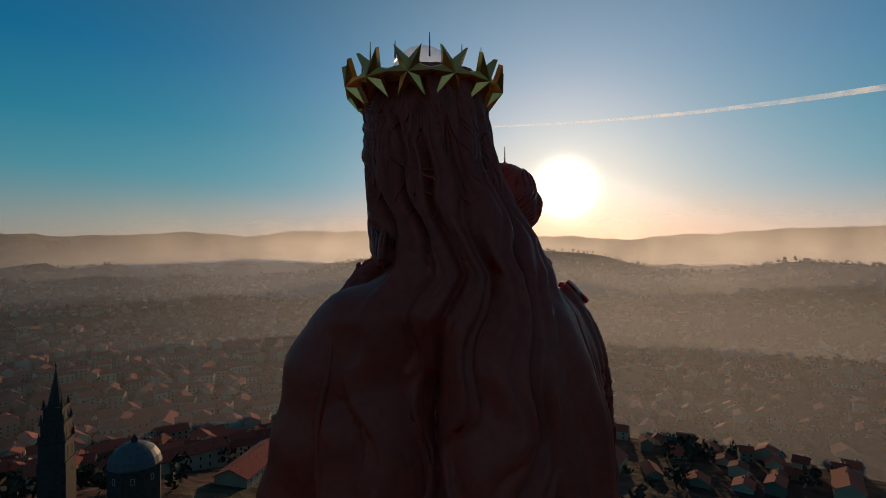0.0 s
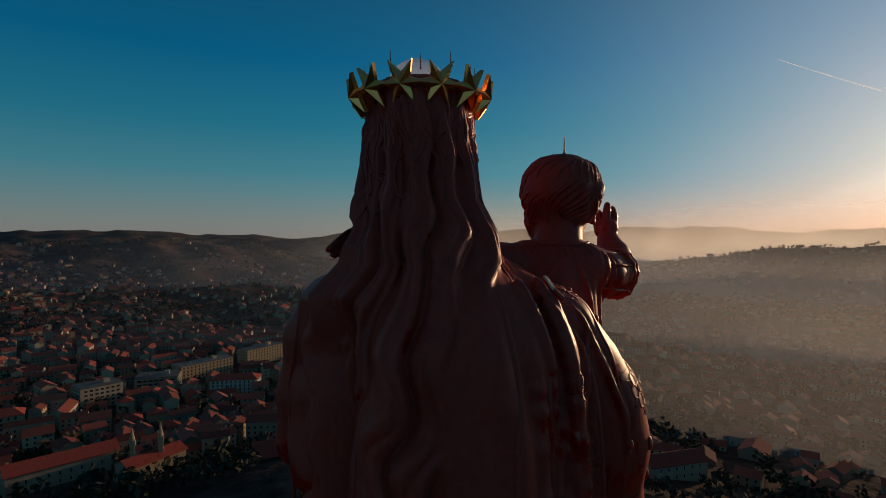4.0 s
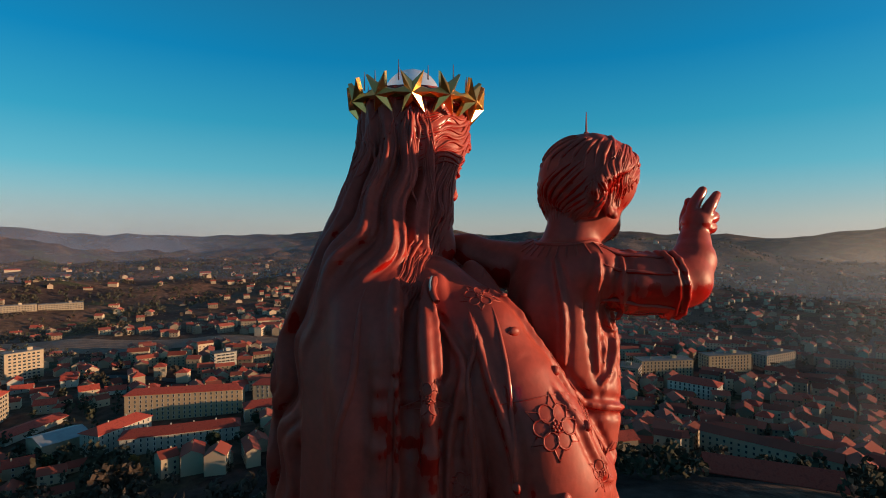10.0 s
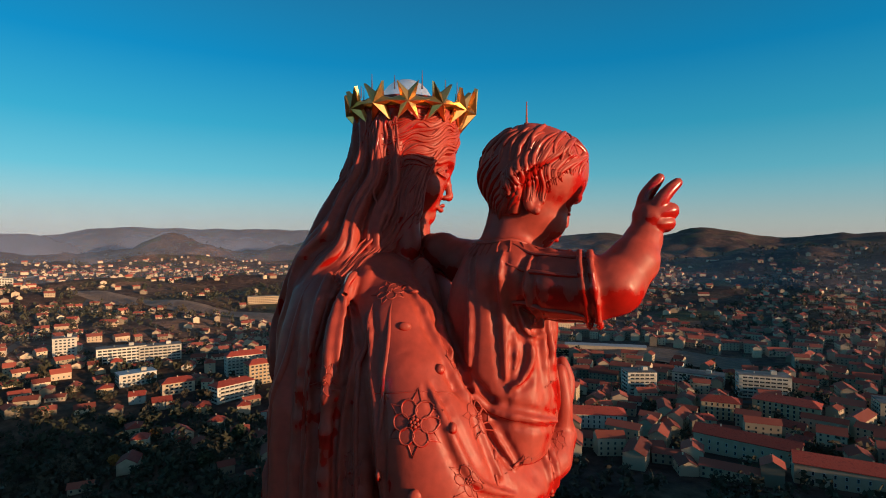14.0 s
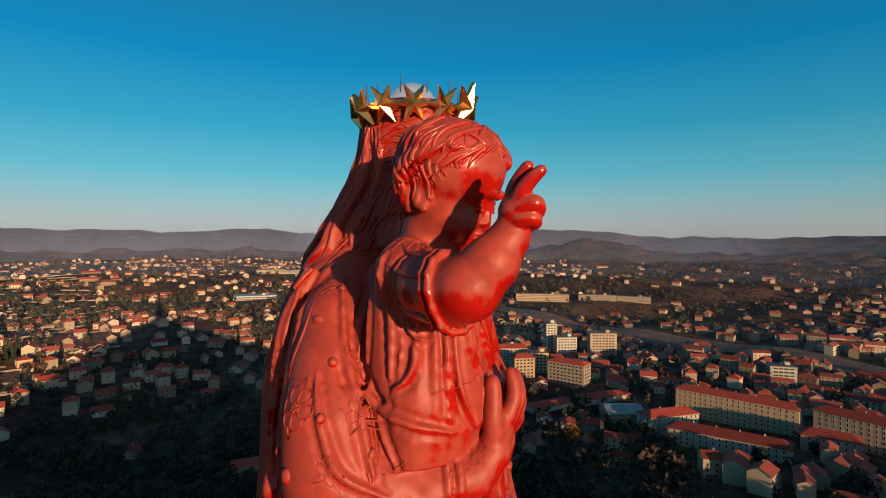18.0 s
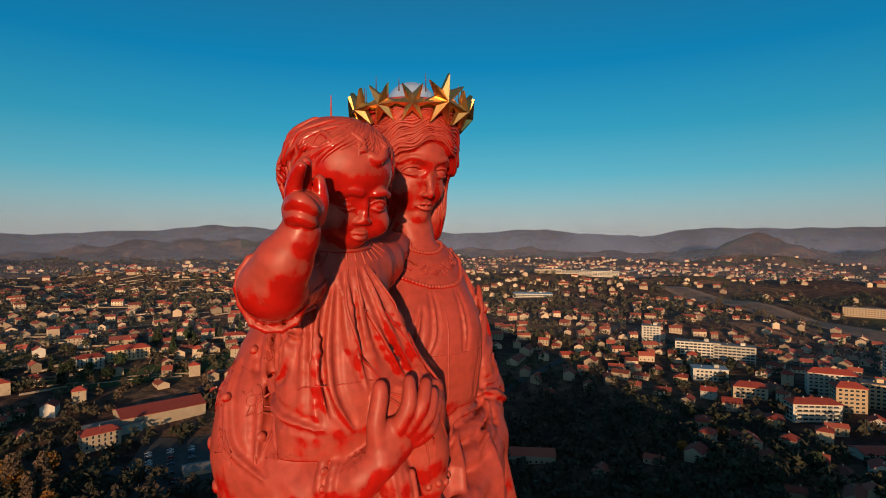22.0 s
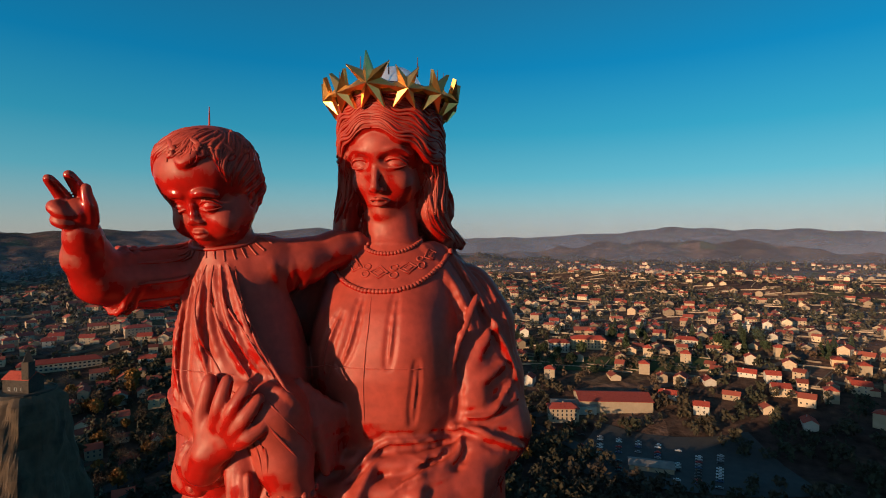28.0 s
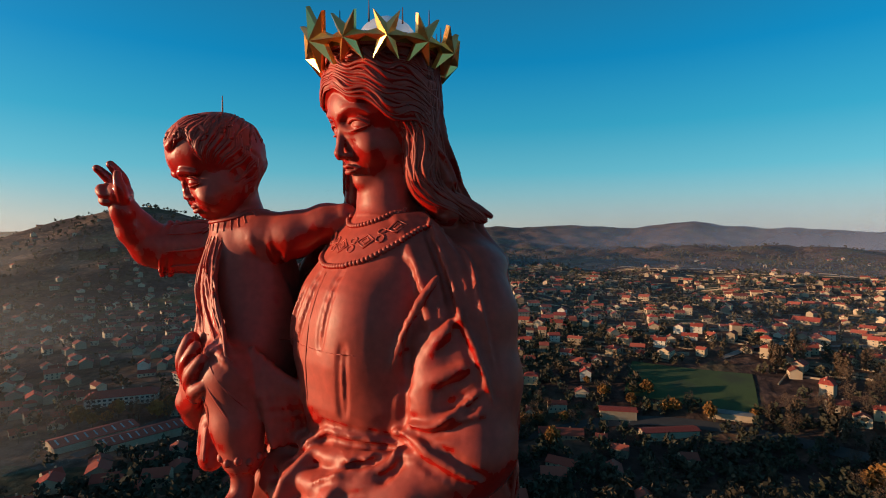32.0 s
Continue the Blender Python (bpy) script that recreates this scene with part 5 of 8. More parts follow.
    for i in range(46):
        a = -2.0 + 4.0 * (i + rnd.uniform(-0.4, 0.4)) / 45
        z = rnd.uniform(-0.5, -0.1)
        length = rnd.uniform(0.9, 1.7)
        ph, pts = rnd.uniform(0, 6), []
        for k in range(12):
            zz = z - length * k / 11
            wob = 0.07 * math.sin(2.6 * zz + 2.0 * a) + 0.075 * math.sin(6.0 * zz + 2.5 * a + 0.3 * ph)
            f = [np.interp(-zz, [-v for v in zs], c) for c in (x0, x1, y0)]
            pts.append(((f[0] + f[1]) / 2 + (f[1] - f[0]) / 2 * math.sin(a) + wob, -0.3 + (f[2] + 0.3) * max(0.0, math.cos(a)) + 0.3 * max(0.0, -math.cos(a)) + 0.02 * math.sin(5 * zz), zz))
        strand(pts, rnd.choice((0.018, 0.024, 0.032)), 0.7)
    # --- combed hair of the child: tufts that turn over the brow, the ears and the nape ---
    for c in range(44):
        a = -3.14 + 6.28 * c / 44
        edge = np.interp(abs(a), [0, 0.6, 1.1, 1.5, 1.9, 2.4, 3.2], [-1.3, -1.36, -1.56, -1.66, -1.82, -1.94, -1.98])
        top = min(-0.88, edge + 0.55 + 0.2 * math.sin(4 * a))
        sweep = 0.55 + 0.35 * math.sin(2 * a + 0.6)
        for k in range(3):
            b = a + 0.045 * k
            low = edge + 0.06 * math.sin(7 * a) + rnd.uniform(-0.03, 0.04)
            pts = []
            for q in range(9):
                t = q / 8
                pts.append(cap_point(b - sweep * (1 - t) ** 1.3 + 0.13 * math.sin(6.3 * t + 3 * a) * (0.3 + 0.7 * t), top + (low - top) * t ** 1.2))
            strand(pts, (0.042, 0.03, 0.022)[k] * (0.8 if abs(a) < 0.7 else 1), 0.6)
    for c in range(8):
        a = -0.95 + 0.27 * c
        d = 0.22 if c % 2 else -0.18
        strand([cap_point(a - 1.6 * d, -0.98), cap_point(a - 0.6 * d, -1.05), cap_point(a + 0.5 * d, -1.14), cap_point(a + d, -1.24), cap_point(a + 0.5 * d, -1.3), cap_point(a + 0.1 * d, -1.25)], (0.05, 0.04)[c % 2], 0.6)
    for c in range(34):
        a, z = -3.14 + 6.28 * c / 34, rnd.uniform(-1.0, -0.84)
        turn = 0.6 + 0.3 * math.sin(2 * a + 0.6)
        strand([cap_point(a - 0.3 * turn, z + 0.03), cap_point(a, z), cap_point(a + 0.45 * turn, z - 0.09), cap_point(a + 0.75 * turn, z - 0.22), cap_point(a + 0.8 * turn, z - 0.38)], rnd.choice((0.026, 0.034, 0.042)), 0.5)
    return bits


def build_statue(mat):
    clay = model_statue()
    verts, quads = clay.skin()
    allv, sizes = [verts], None
    faces = quads.tolist()
    base = len(verts)
    bare = set()
    for v, f, *kind in statue_relief(clay):
        allv.append(v)
        if kind and kind[0]:
            bare.update(range(len(faces), len(faces) + len(f)))
        faces += [tuple(i + base for i in q) for q in f]
        base += len(v)
    me = bpy.data.meshes.new("statue")
    me.from_pydata(np.concatenate(allv), [], faces)
    me.polygons.foreach_set("use_smooth", [True] * len(me.polygons))
    me.materials.append(mat)
    me.materials.append(M_BARE)
    for i in bare:
        me.polygons[i].material_index = 1
    ob = new("statue", me)
    ob.matrix_world = pose(0, 0, TOP, 0, 0, TURN)
    tagged(ob, "huge red-painted cast-iron statue of a crowned mother carrying a child", "statue")
    return ob


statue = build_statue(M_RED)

# ---------- crown of twelve gilt stars, glass dome and lightning rods ----------
def part(name, bm, mat, parent, label=""):
    """Links a bmesh as one mesh object under a thing or under a part."""
    me = bpy.data.meshes.new(name)
    bm.to_mesh(me)
    bm.free()
    me.materials.append(mat)
    ob = new(name, me)
    ob.parent = parent
    if label:
        ob["label"] = label
    return ob


def prism_bm(outline, peak, back):
    """A star-like plate: facets rise from the outline to a peak, with straight sides and a flat back."""
    bm = bmesh.new()
    front = [bm.verts.new((x, 0, z)) for x, z in outline]
    rear = [bm.verts.new((x, back, z)) for x, z in outline]
    tip = bm.verts.new((0, -peak, 0))
    n = len(outline)
    for i in range(n):
        j = (i + 1) % n
        bm.faces.new((front[i], tip, front[j]))
        bm.faces.new((front[i], front[j], rear[j], rear[i]))
    bm.faces.new(rear)
    bmesh.ops.recalc_face_normals(bm, faces=bm.faces)
    return bm


def star_outline(points, outer, inner, turn):
    out = []
    for i in range(points * 2):
        r = outer if i % 2 == 0 else inner
        a = turn + math.pi * i / points
        out.append((r * math.sin(a), r * math.cos(a)))
    return out


def rod_bm(length, r0, r1):
    bm = bmesh.new()
    bmesh.ops.create_cone(bm, cap_ends=True, segments=8, radius1=r0, radius2=r1, depth=length)
    bmesh.ops.translate(bm, verts=bm.verts, vec=(0, 0, length / 2))
    return bm


def ring_bm(r_low, r_high, z0, z1, thick, seg=48):
    bm = bmesh.new()
    rows = [(r_low, z0), (r_high, z1), (r_high - thick, z1), (r_low - thick, z0)]
    vs = [[bm.verts.new((r * math.sin(2 * math.pi * i / seg), r * math.cos(2 * math.pi * i / seg), z)) for r, z in rows] for i in range(seg)]
    for i in range(seg):
        a, b = vs[i], vs[(i + 1) % seg]
        for k in range(4):
            bm.faces.new((a[k], b[k], b[(k + 1) % 4], a[(k + 1) % 4]))
    bmesh.ops.recalc_face_normals(bm, faces=bm.faces)
    return bm


crown = new("crown")
crown.matrix_world = pose(0, 0, TOP, 0, 0, TURN)
tagged(crown, "gilded crown of twelve faceted stars on the statue's head", "crown")
small = star_outline(6, 0.325, 0.13, math.pi / 6)
large = star_outline(7, 0.4, 0.165, 0.0)
star_mesh = None
for i in range(12):
    big = i == 0
    a = 2 * math.pi * i / 12
    if big:
        st = part("star", prism_bm(large, 0.13, 0.06), M_GOLD, crown, "large gilded seven-pointed front star")
    elif star_mesh is None:
        st = part("star", prism_bm(small, 0.11, 0.06), M_GOLD, crown)
        star_mesh = st.data
    else:
        st = new("star", star_mesh)
        st.parent = crown
    r = 0.985 if big else 0.945
    st.matrix_local = pose(0, 0, 0, 0, 0, -math.degrees(a)) @ pose(0, r, -0.13 if big else -0.19, 0, 0, 180) @ pose(0, 0, 0, 22, 0, 0)
    rod = part("rod", rod_bm(0.2 if i % 2 else 0.28, 0.012, 0.004), M_ROD, crown)
    rod.matrix_local = pose(0.8 * math.sin(a + 0.26), 0.8 * math.cos(a + 0.26), 0.02)
part("band", ring_bm(0.82, 0.89, -0.24, -0.12, 0.05), M_GOLD_DULL, crown, "dull gilt band behind the stars")
part("rim", ring_bm(0.82, 0.84, -0.26, -0.18, 0.06), M_RED, crown, "red-painted rim")
bm = bmesh.new()
bmesh.ops.create_uvsphere(bm, u_segments=48, v_segments=24, radius=0.44)
for f in bm.faces:
    f.smooth = True
dome = new("glass_dome")
dome.matrix_world = pose(0, -0.06, TOP - 0.05)
tagged(dome, "clear plastic skylight dome on top of the statue", "dome")
shell = part("shell", bm, M_DOME, dome)
part("collar", ring_bm(0.48, 0.46, -0.16, -0.02, 0.05), M_RED, dome)
child_rod = new("lightning_rod")
child_rod.matrix_world = pose(0, 0, TOP, 0, 0, TURN) @ pose(2.07, 1.54, -0.83)
tagged(child_rod, "thin red-painted lightning rod on the child's head", "lightning rod")
part("shaft", rod_bm(0.33, 0.016, 0.006), M_RED, child_rod)
part("foot", rod_bm(0.06, 0.04, 0.03), M_RED, child_rod)

# ---------- the land ----------
def spread(az, middle, width):
    """1 near the bearing, fading out over the width, in degrees."""
    d = (az - middle + 180) % 360 - 180
    return np.exp(-(d / width) ** 2)


SKY_AZ = [0, 9, 15, 22, 27, 34, 42, 48, 52, 57, 61, 72, 76, 84, 88, 91, 95, 101, 109, 122, 128, 134, 139, 144, 150, 154, 159, 164, 170, 182, 188, 199, 205, 218, 228, 235, 241, 248, 261, 279, 300, 315, 327, 335, 348]
SKY_UP = [1.6, 1.3, 1.95, 1.65, 0.95, 1.1, 0.5, 0.98, 0.48, 0.02, 0.3, 0.7, 0.8, 0.3, 0.9, 1.3, 0.44, 0.8, 0.24, 0.3, 0.8, 1.25, 1.06, 1.25, 1.1, 0.5, 0.6, 1.3, 0.85, 1.0, 1.2, 1.5, 0.9, 0.45, 0.85, 1.55, 1.05, 1.3, 0.92, 1.3, 0.6, 1.2, 1.9, 1.9, 1.05]
rough = np.random.RandomState(3)
WAVES = [(rough.uniform(-1, 1, 2) * f, rough.uniform(0, 6.28), f) for f in (0.002, 0.003, 0.0045, 0.006, 0.009, 0.013, 0.018, 0.025)]


def ripple(x, y, low=0.0, high=1.0):
    out = 0
    for (a, b), ph, f in WAVES:
        if low <= f <= high:
            out = out + np.sin(a * 6.28 * x + b * 6.28 * y + ph) / (1 + f * 180)
    return out


def hill(x, y, az, r, height, wide, deep, power=2.0):
    """A rounded hill on a bearing: wide across the view, deep along it."""
    a = radians(az)
    cx, cy = -r * math.sin(a), r * math.cos(a)
    u = (x - cx) * math.cos(a) + (y - cy) * math.sin(a)
    v = -(x - cx) * math.sin(a) + (y - cy) * math.cos(a)
    return height * np.exp(-(np.abs(u) / wide) ** power - (np.abs(v) / deep) ** 2)


def ground(x, y):
    """Height of the land."""
    x, y = np.asarray(x, float), np.asarray(y, float)
    r = np.hypot(x, y)
    az = np.degrees(np.arctan2(-x, y)) % 360
    west = np.clip(spread(az, 215, 62) * 1.5, 0, 1)
    slope = np.interp(r, [0, 330, 390, 470, 600, 800, 1100, 1600, 2400, 5200], [4, 4, 6, 28, 48, 62, 72, 80, 60, 60])
    east = np.interp(r, [0, 300, 500, 800, 1200, 1800, 2600, 5200], [45, 32, 24, 24, 32, 40, 50, 60])
    z = west * slope + (1 - west) * east
    z = z - 12 * spread(az, 0, 50) * np.clip((r - 200) / 300, 0, 1)
    z = z + 5.0 * ripple(x, y, 0.0, 0.006) * np.clip((r - 300) / 500, 0.1, 1) + 1.6 * ripple(x, y, 0.006, 0.02) * np.clip((r - 300) / 500, 0.1, 1)
    # the great rock under the statue
    rr = r * (1 + 0.10 * np.sin(3 * np.radians(az) + 1.0) + 0.06 * np.sin(7 * np.radians(az))) 
    rock = np.interp(rr, [0, 7, 10, 20, 36, 58, 85, 125, 180, 250], [127, 127, 123, 118, 111, 101, 85, 56, 22, 0])
    z = np.maximum(z, rock + 1.5 * ripple(x * 8, y * 8) * np.clip((r - 8) / 20, 0, 1) * (r < 230))
    z = z + hill(x, y, 48, 190, 26, 110, 90) * (r > 60)
    # nearer hills
    z = z + hill(x, y, 2, 1750, 100, 520, 300, 3.0) + hill(x, y, 330, 1500, 70, 300, 300) + hill(x, y, 290, 1650, 172, 400, 420)
    z = z + hill(x, y, 79, 1900, 85, 520, 380, 3.0) + hill(x, y, 62, 2000, 70, 300, 350) + hill(x, y, 143.8, 2800, 120, 190, 260) + hill(x, y, 129.5, 2850, 92, 300, 260)
    z = z + hill(x, y, 134, 1250, 22, 260, 160) + hill(x, y, 108, 1500, 35, 420, 300) + hill(x, y, 232, 2300, 50, 700, 400) + hill(x, y, 198, 3300, 75, 620, 300, 4.0)
    # skyline
    up = np.interp(az, SKY_AZ + [360], SKY_UP + [1.6])
    up = up - 0.75 * np.clip(spread(az, 355, 26) * 2, 0, 1)
    far = 147.7 + 4300 * np.tan(np.radians(up)) + 6 * np.sin(np.radians(az) * 37) + 3 * np.sin(np.radians(az) * 91)
    near_side = np.clip((r - 2900) / 1350, 0, 1)
    s = near_side * near_side * (3 - 2 * near_side)
    z = z + (far - z) * s * np.clip((5200 - r) / 850, 0, 1) ** 0.5
    z = z + 14 * ripple(x, y, 0.004, 0.03) * np.clip((r - 1600) / 1500, 0, 1) * (1 - s * 0.6)
    return z


def spot(az, r):
    a = radians(az)
    return -r * math.sin(a), r * math.cos(a)


def from_arrays(name, verts, faces, mats, slots=None, smooth=False):
    me = bpy.data.meshes.new(name)
    me.from_pydata(verts, [], faces)
    for m in mats:
        me.materials.append(m)
    if slots is not None:
        me.polygons.foreach_set("material_index", slots)
    if smooth:
        me.polygons.foreach_set("use_smooth", [True] * len(me.polygons))
    return new(name, me)


def build_ground():
    rings = [0.0] + list(np.concatenate([np.linspace(4, 40, 10), np.linspace(46, 260, 28), np.linspace(270, 1300, 90), np.geomspace(1320, 4950, 70)]))
    n = 420
    a = np.arange(n) * 2 * math.pi / n
    R = np.array(rings[1:])
    X, Y = -R[:, None] * np.sin(a)[None], R[:, None] * np.cos(a)[None]
    Z = ground(X, Y)
    verts = np.concatenate([[[0, 0, 127.0]], np.stack([X.ravel(), Y.ravel(), Z.ravel()], 1)])
    faces = [(0, 1 + j, 1 + (j + 1) % n) for j in range(n)]
    for i in range(len(R) - 1):
        b, c = 1 + i * n, 1 + (i + 1) * n
        faces += [(b + j, c + j, c + (j + 1) % n, b + (j + 1) % n) for j in range(n)]
    ob = from_arrays("ground", verts, faces, [M_LAND], smooth=True)
    tagged(ob, "winter valley land with brown fields, woods and low hills", "ground", kind="structure")
    return ob


def ribbon(name, points, width, mat, lift, label, category, steps=12):
    """A strip laid on the land along (bearing, distance) points."""
    p = np.array([spot(*q) for q in points])
    line = []
    for i in range(len(p) - 1):
        p0, p1, p2, p3 = p[max(i - 1, 0)], p[i], p[i + 1], p[min(i + 2, len(p) - 1)]
        for s in range(steps):
            t = s / steps
            line.append(0.5 * (2 * p1 + (p2 - p0) * t + (2 * p0 - 5 * p1 + 4 * p2 - p3) * t * t + (3 * p1 - p0 - 3 * p2 + p3) * t ** 3))
    line.append(p[-1])
    line = np.array(line)
    d = np.gradient(line, axis=0)
    d /= np.linalg.norm(d, axis=1, keepdims=True)
    side = np.stack([-d[:, 1], d[:, 0]], 1)
    cols = 5
    rows = [line + side * width * (k / (cols - 1) - 0.5) for k in range(cols)]
    verts, faces = [], []
    for i in range(len(line)):
        for k in range(cols):
            x, y = rows[k][i]
            verts.append((x, y, float(ground(x, y)) + lift))
    for i in range(len(line) - 1):
        for k in range(cols - 1):
            q = i * cols + k
            faces.append((q, q + 1, q + cols + 1, q + cols))
    ob = from_arrays(name, verts, faces, [mat], smooth=True)
    tagged(ob, label, category, kind="structure")
    return ob


build_ground()
asphalt = "grey asphalt road between houses"
ribbon("road_1", [(262, 330), (245, 395), (230, 415), (214, 400), (205, 360), (196, 330)], 11, M_ASPHALT, 0.5, "grey two-lane road along the valley floor", "road")
ribbon("road_2", [(214, 400), (200, 470), (188, 560), (184, 700), (181, 950)], 7, M_ASPHALT, 0.6, asphalt, "road")
ribbon("road_3", [(181, 330), (170, 420), (160, 560), (154, 800), (150, 1150)], 8, M_ASPHALT, 0.6, asphalt, "road")
ribbon("road_4", [(162, 1500), (152, 1650), (146, 2100)], 16, M_ASPHALT_PALE, 1.6, "pale motorway curving across the valley", "road")
ribbon("road_5", [(232, 530), (226, 600), (214, 690), (204, 800)], 6, M_ASPHALT_PALE, 0.6, asphalt, "road")
ribbon("road_6", [(146, 620), (128, 560), (112, 470), (96, 430), (80, 480)], 9, M_ASPHALT, 0.6, asphalt, "road")
ribbon("road_7", [(52, 420), (50, 620), (49, 900), (47, 1200)], 16, M_ASPHALT, 0.7, "wide tree-lined boulevard through the town", "road")
ribbon("road_8", [(296, 360), (285, 420), (272, 400), (262, 330)], 9, M_ASPHALT, 0.6, asphalt, "road")
RAIL = ((152, 1130), (140, 880), (126, 720), (110, 650), (96, 600), (86, 600))
ribbon("railway", [(az, r) for az, r in RAIL], 62, M_BALLAST, 0.8, "brown ballast of a wide railway yard", "railway")
for k in range(7):
    ribbon("track", [(az, r - 24 + 8 * k) for az, r in RAIL], 1.6, M_RAIL, 1.1, "steel rails on brown ballast", "track")
ribbon("sports_field", [(240.5, 470), (229, 470)], 62, M_GRASS, 0.7, "green mown football pitch", "sports field")
ribbon("meadow", [(212, 505), (203, 520), (194, 540)], 34, M_GRASS, 0.7, "grass meadow on the slope", "meadow")
ribbon("car_park", [(206.5, 372), (200, 362), (193, 372), (188, 392)], 78, M_ASPHALT, 0.7, "dark asphalt car park with white bays", "car park")
ribbon("square", [(56, 520), (51, 560)], 70, M_ASPHALT, 0.8, "asphalt square used for parking", "square")

# ---------- pedestal ----------
def box_bm(sx, sy, sz, at=(0, 0, 0), bevel=0.0):
    bm = bmesh.new()
    bmesh.ops.create_cube(bm, size=1.0)
    bmesh.ops.scale(bm, verts=bm.verts, vec=(sx, sy, sz))
    bmesh.ops.translate(bm, verts=bm.verts, vec=(at[0], at[1], at[2] + sz / 2))
    if bevel:
        bmesh.ops.bevel(bm, geom=bm.edges[:], offset=bevel, segments=1, affect="EDGES")
    return bm


def turned_bm(profile, seg=24, at=(0, 0)):
    """A solid of revolution through (radius, height) points."""
    bm = bmesh.new()
    rows = []
    for r, z in profile:
        rows.append([bm.verts.new((at[0] + r * math.cos(2 * math.pi * i / seg), at[1] + r * math.sin(2 * math.pi * i / seg), z)) for i in range(seg)])
    for a, b in zip(rows[:-1], rows[1:]):
        for i in range(seg):
            j = (i + 1) % seg
            bm.faces.new((a[i], a[j], b[j], b[i]))
    bm.faces.new(rows[0][::-1])
    bm.faces.new(rows[-1])
    bmesh.ops.recalc_face_normals(bm, faces=bm.faces)
    return bm


pedestal = new("pedestal")
pedestal.location = (0, 0, 126.0)
tagged(pedestal, "octagonal dark stone pedestal under the red statue", "pedestal")
part("step", turned_bm([(6.6, 0.0), (6.6, 0.7), (6.2, 0.9)], 8), M_STONE_DARK, pedestal)
part("shaft", turned_bm([(5.2, 0.8), (5.2, 1.4), (4.7, 1.7), (4.6, 7.6), (4.9, 7.9)], 8), M_STONE_DARK, pedestal)
part("cornice", turned_bm([(5.0, 7.8), (5.3, 8.1), (5.3, 8.5), (4.6, 9.05)], 8), M_STONE_DARK, pedestal)


# ---------- buildings ----------
def gable_roof_bm(w, d, rise, eave=0.5, thick=0.25, hip=0.0):
    """A tiled roof with thickness over a w x d box; the ridge runs along x."""
    bm = bmesh.new()
    x, y = w / 2 + eave, d / 2 + eave
    h = max(0.0, x - hip * d / 2) if hip else x
    low = -eave * rise / (d / 2)

    def layer(o):
        return [bm.verts.new(p) for p in ((-x, -y, low + o), (x, -y, low + o), (x, y, low + o), (-x, y, low + o), (-h, 0, rise + o), (h, 0, rise + o))]
    t, u = layer(thick), layer(0.0)
    for v, flip in ((t, False), (u, True)):
        for f in ((0, 1, 5, 4), (2, 3, 4, 5), (1, 2, 5), (3, 0, 4)):
            if not hip and len(f) == 3:
                continue
            q = [v[i] for i in f]
            bm.faces.new(q[::-1] if flip else q)
    ring = (0, 1, 2, 3) if hip else (0, 1, 5, 2, 3, 4)
    for i in range(len(ring)):
        a, b = ring[i], ring[(i + 1) % len(ring)]
        bm.faces.new((u[a], u[b], t[b], t[a]))
    bmesh.ops.recalc_face_normals(bm, faces=bm.faces)
    return bm


def walls_bm(w, d, h, rise=0.0, below=6.0):
    """Walls as a closed block with gables, running down into the slope."""
    bm = bmesh.new()
    x, y = w / 2, d / 2
    lo = [bm.verts.new(p) for p in ((-x, -y, -below), (x, -y, -below), (x, y, -below), (-x, y, -below))]
    hi = [bm.verts.new(p) for p in ((-x, -y, h), (x, -y, h), (x, y, h), (-x, y, h))]
    bm.faces.new(lo[::-1])
    if rise:
        r = [bm.verts.new((-x, 0, h + rise)), bm.verts.new((x, 0, h + rise))]
        bm.faces.new((lo[0], lo[1], hi[1], hi[0]))
        bm.faces.new((lo[2], lo[3], hi[3], hi[2]))
        bm.faces.new((lo[1], lo[2], hi[2], r[1], hi[1]))
        bm.faces.new((lo[3], lo[0], hi[0], r[0], hi[3]))
        bm.faces.new((hi[0], hi[1], r[1], r[0]))
        bm.faces.new((hi[2], hi[3], r[0], r[1]))
    else:
        for i in range(4):
            j = (i + 1) % 4
            bm.faces.new((lo[i], lo[j], hi[j], hi[i]))
        bm.faces.new(hi)
    bmesh.ops.recalc_face_normals(bm, faces=bm.faces)
    return bm


def window_mesh(w, h, name="window"):
    """A window: dark glass set in a pale surround, one mesh with two materials."""
    bm = bmesh.new()
    f = 0.12
    for (x0, x1, z0, z1) in ((-w / 2, w / 2, 0, f), (-w / 2, w / 2, h - f, h), (-w / 2, -w / 2 + f, f, h - f), (w / 2 - f, w / 2, f, h - f)):
        vs = [bm.verts.new((x, y, z)) for y in (0.0, -0.1) for x, z in ((x0, z0), (x1, z0), (x1, z1), (x0, z1))]
        for q in ((4, 5, 6, 7), (0, 1, 5, 4), (1, 2, 6, 5), (2, 3, 7, 6), (3, 0, 4, 7)):
            bm.faces.new([vs[i] for i in q])
    g = [bm.verts.new((x, -0.03, z)) for x, z in ((-w / 2 + f, f), (w / 2 - f, f), (w / 2 - f, h - f), (-w / 2 + f, h - f))]
    face = bm.faces.new(g)
    face.material_index = 1
    me = bpy.data.meshes.new(name)
    bmesh.ops.recalc_face_normals(bm, faces=[q for q in bm.faces if q.material_index == 0])
    bm.to_mesh(me)
    bm.free()
    me.materials.append(M_FRAME)
    me.materials.append(M_GLASS)
    me["wide"], me["high"] = w, h
    return me


WIN_SMALL, WIN_TALL, WIN_WIDE, WIN_BAND = window_mesh(1.1, 1.4), window_mesh(1.1, 2.0), window_mesh(2.0, 1.5), window_mesh(3.2, 1.6)


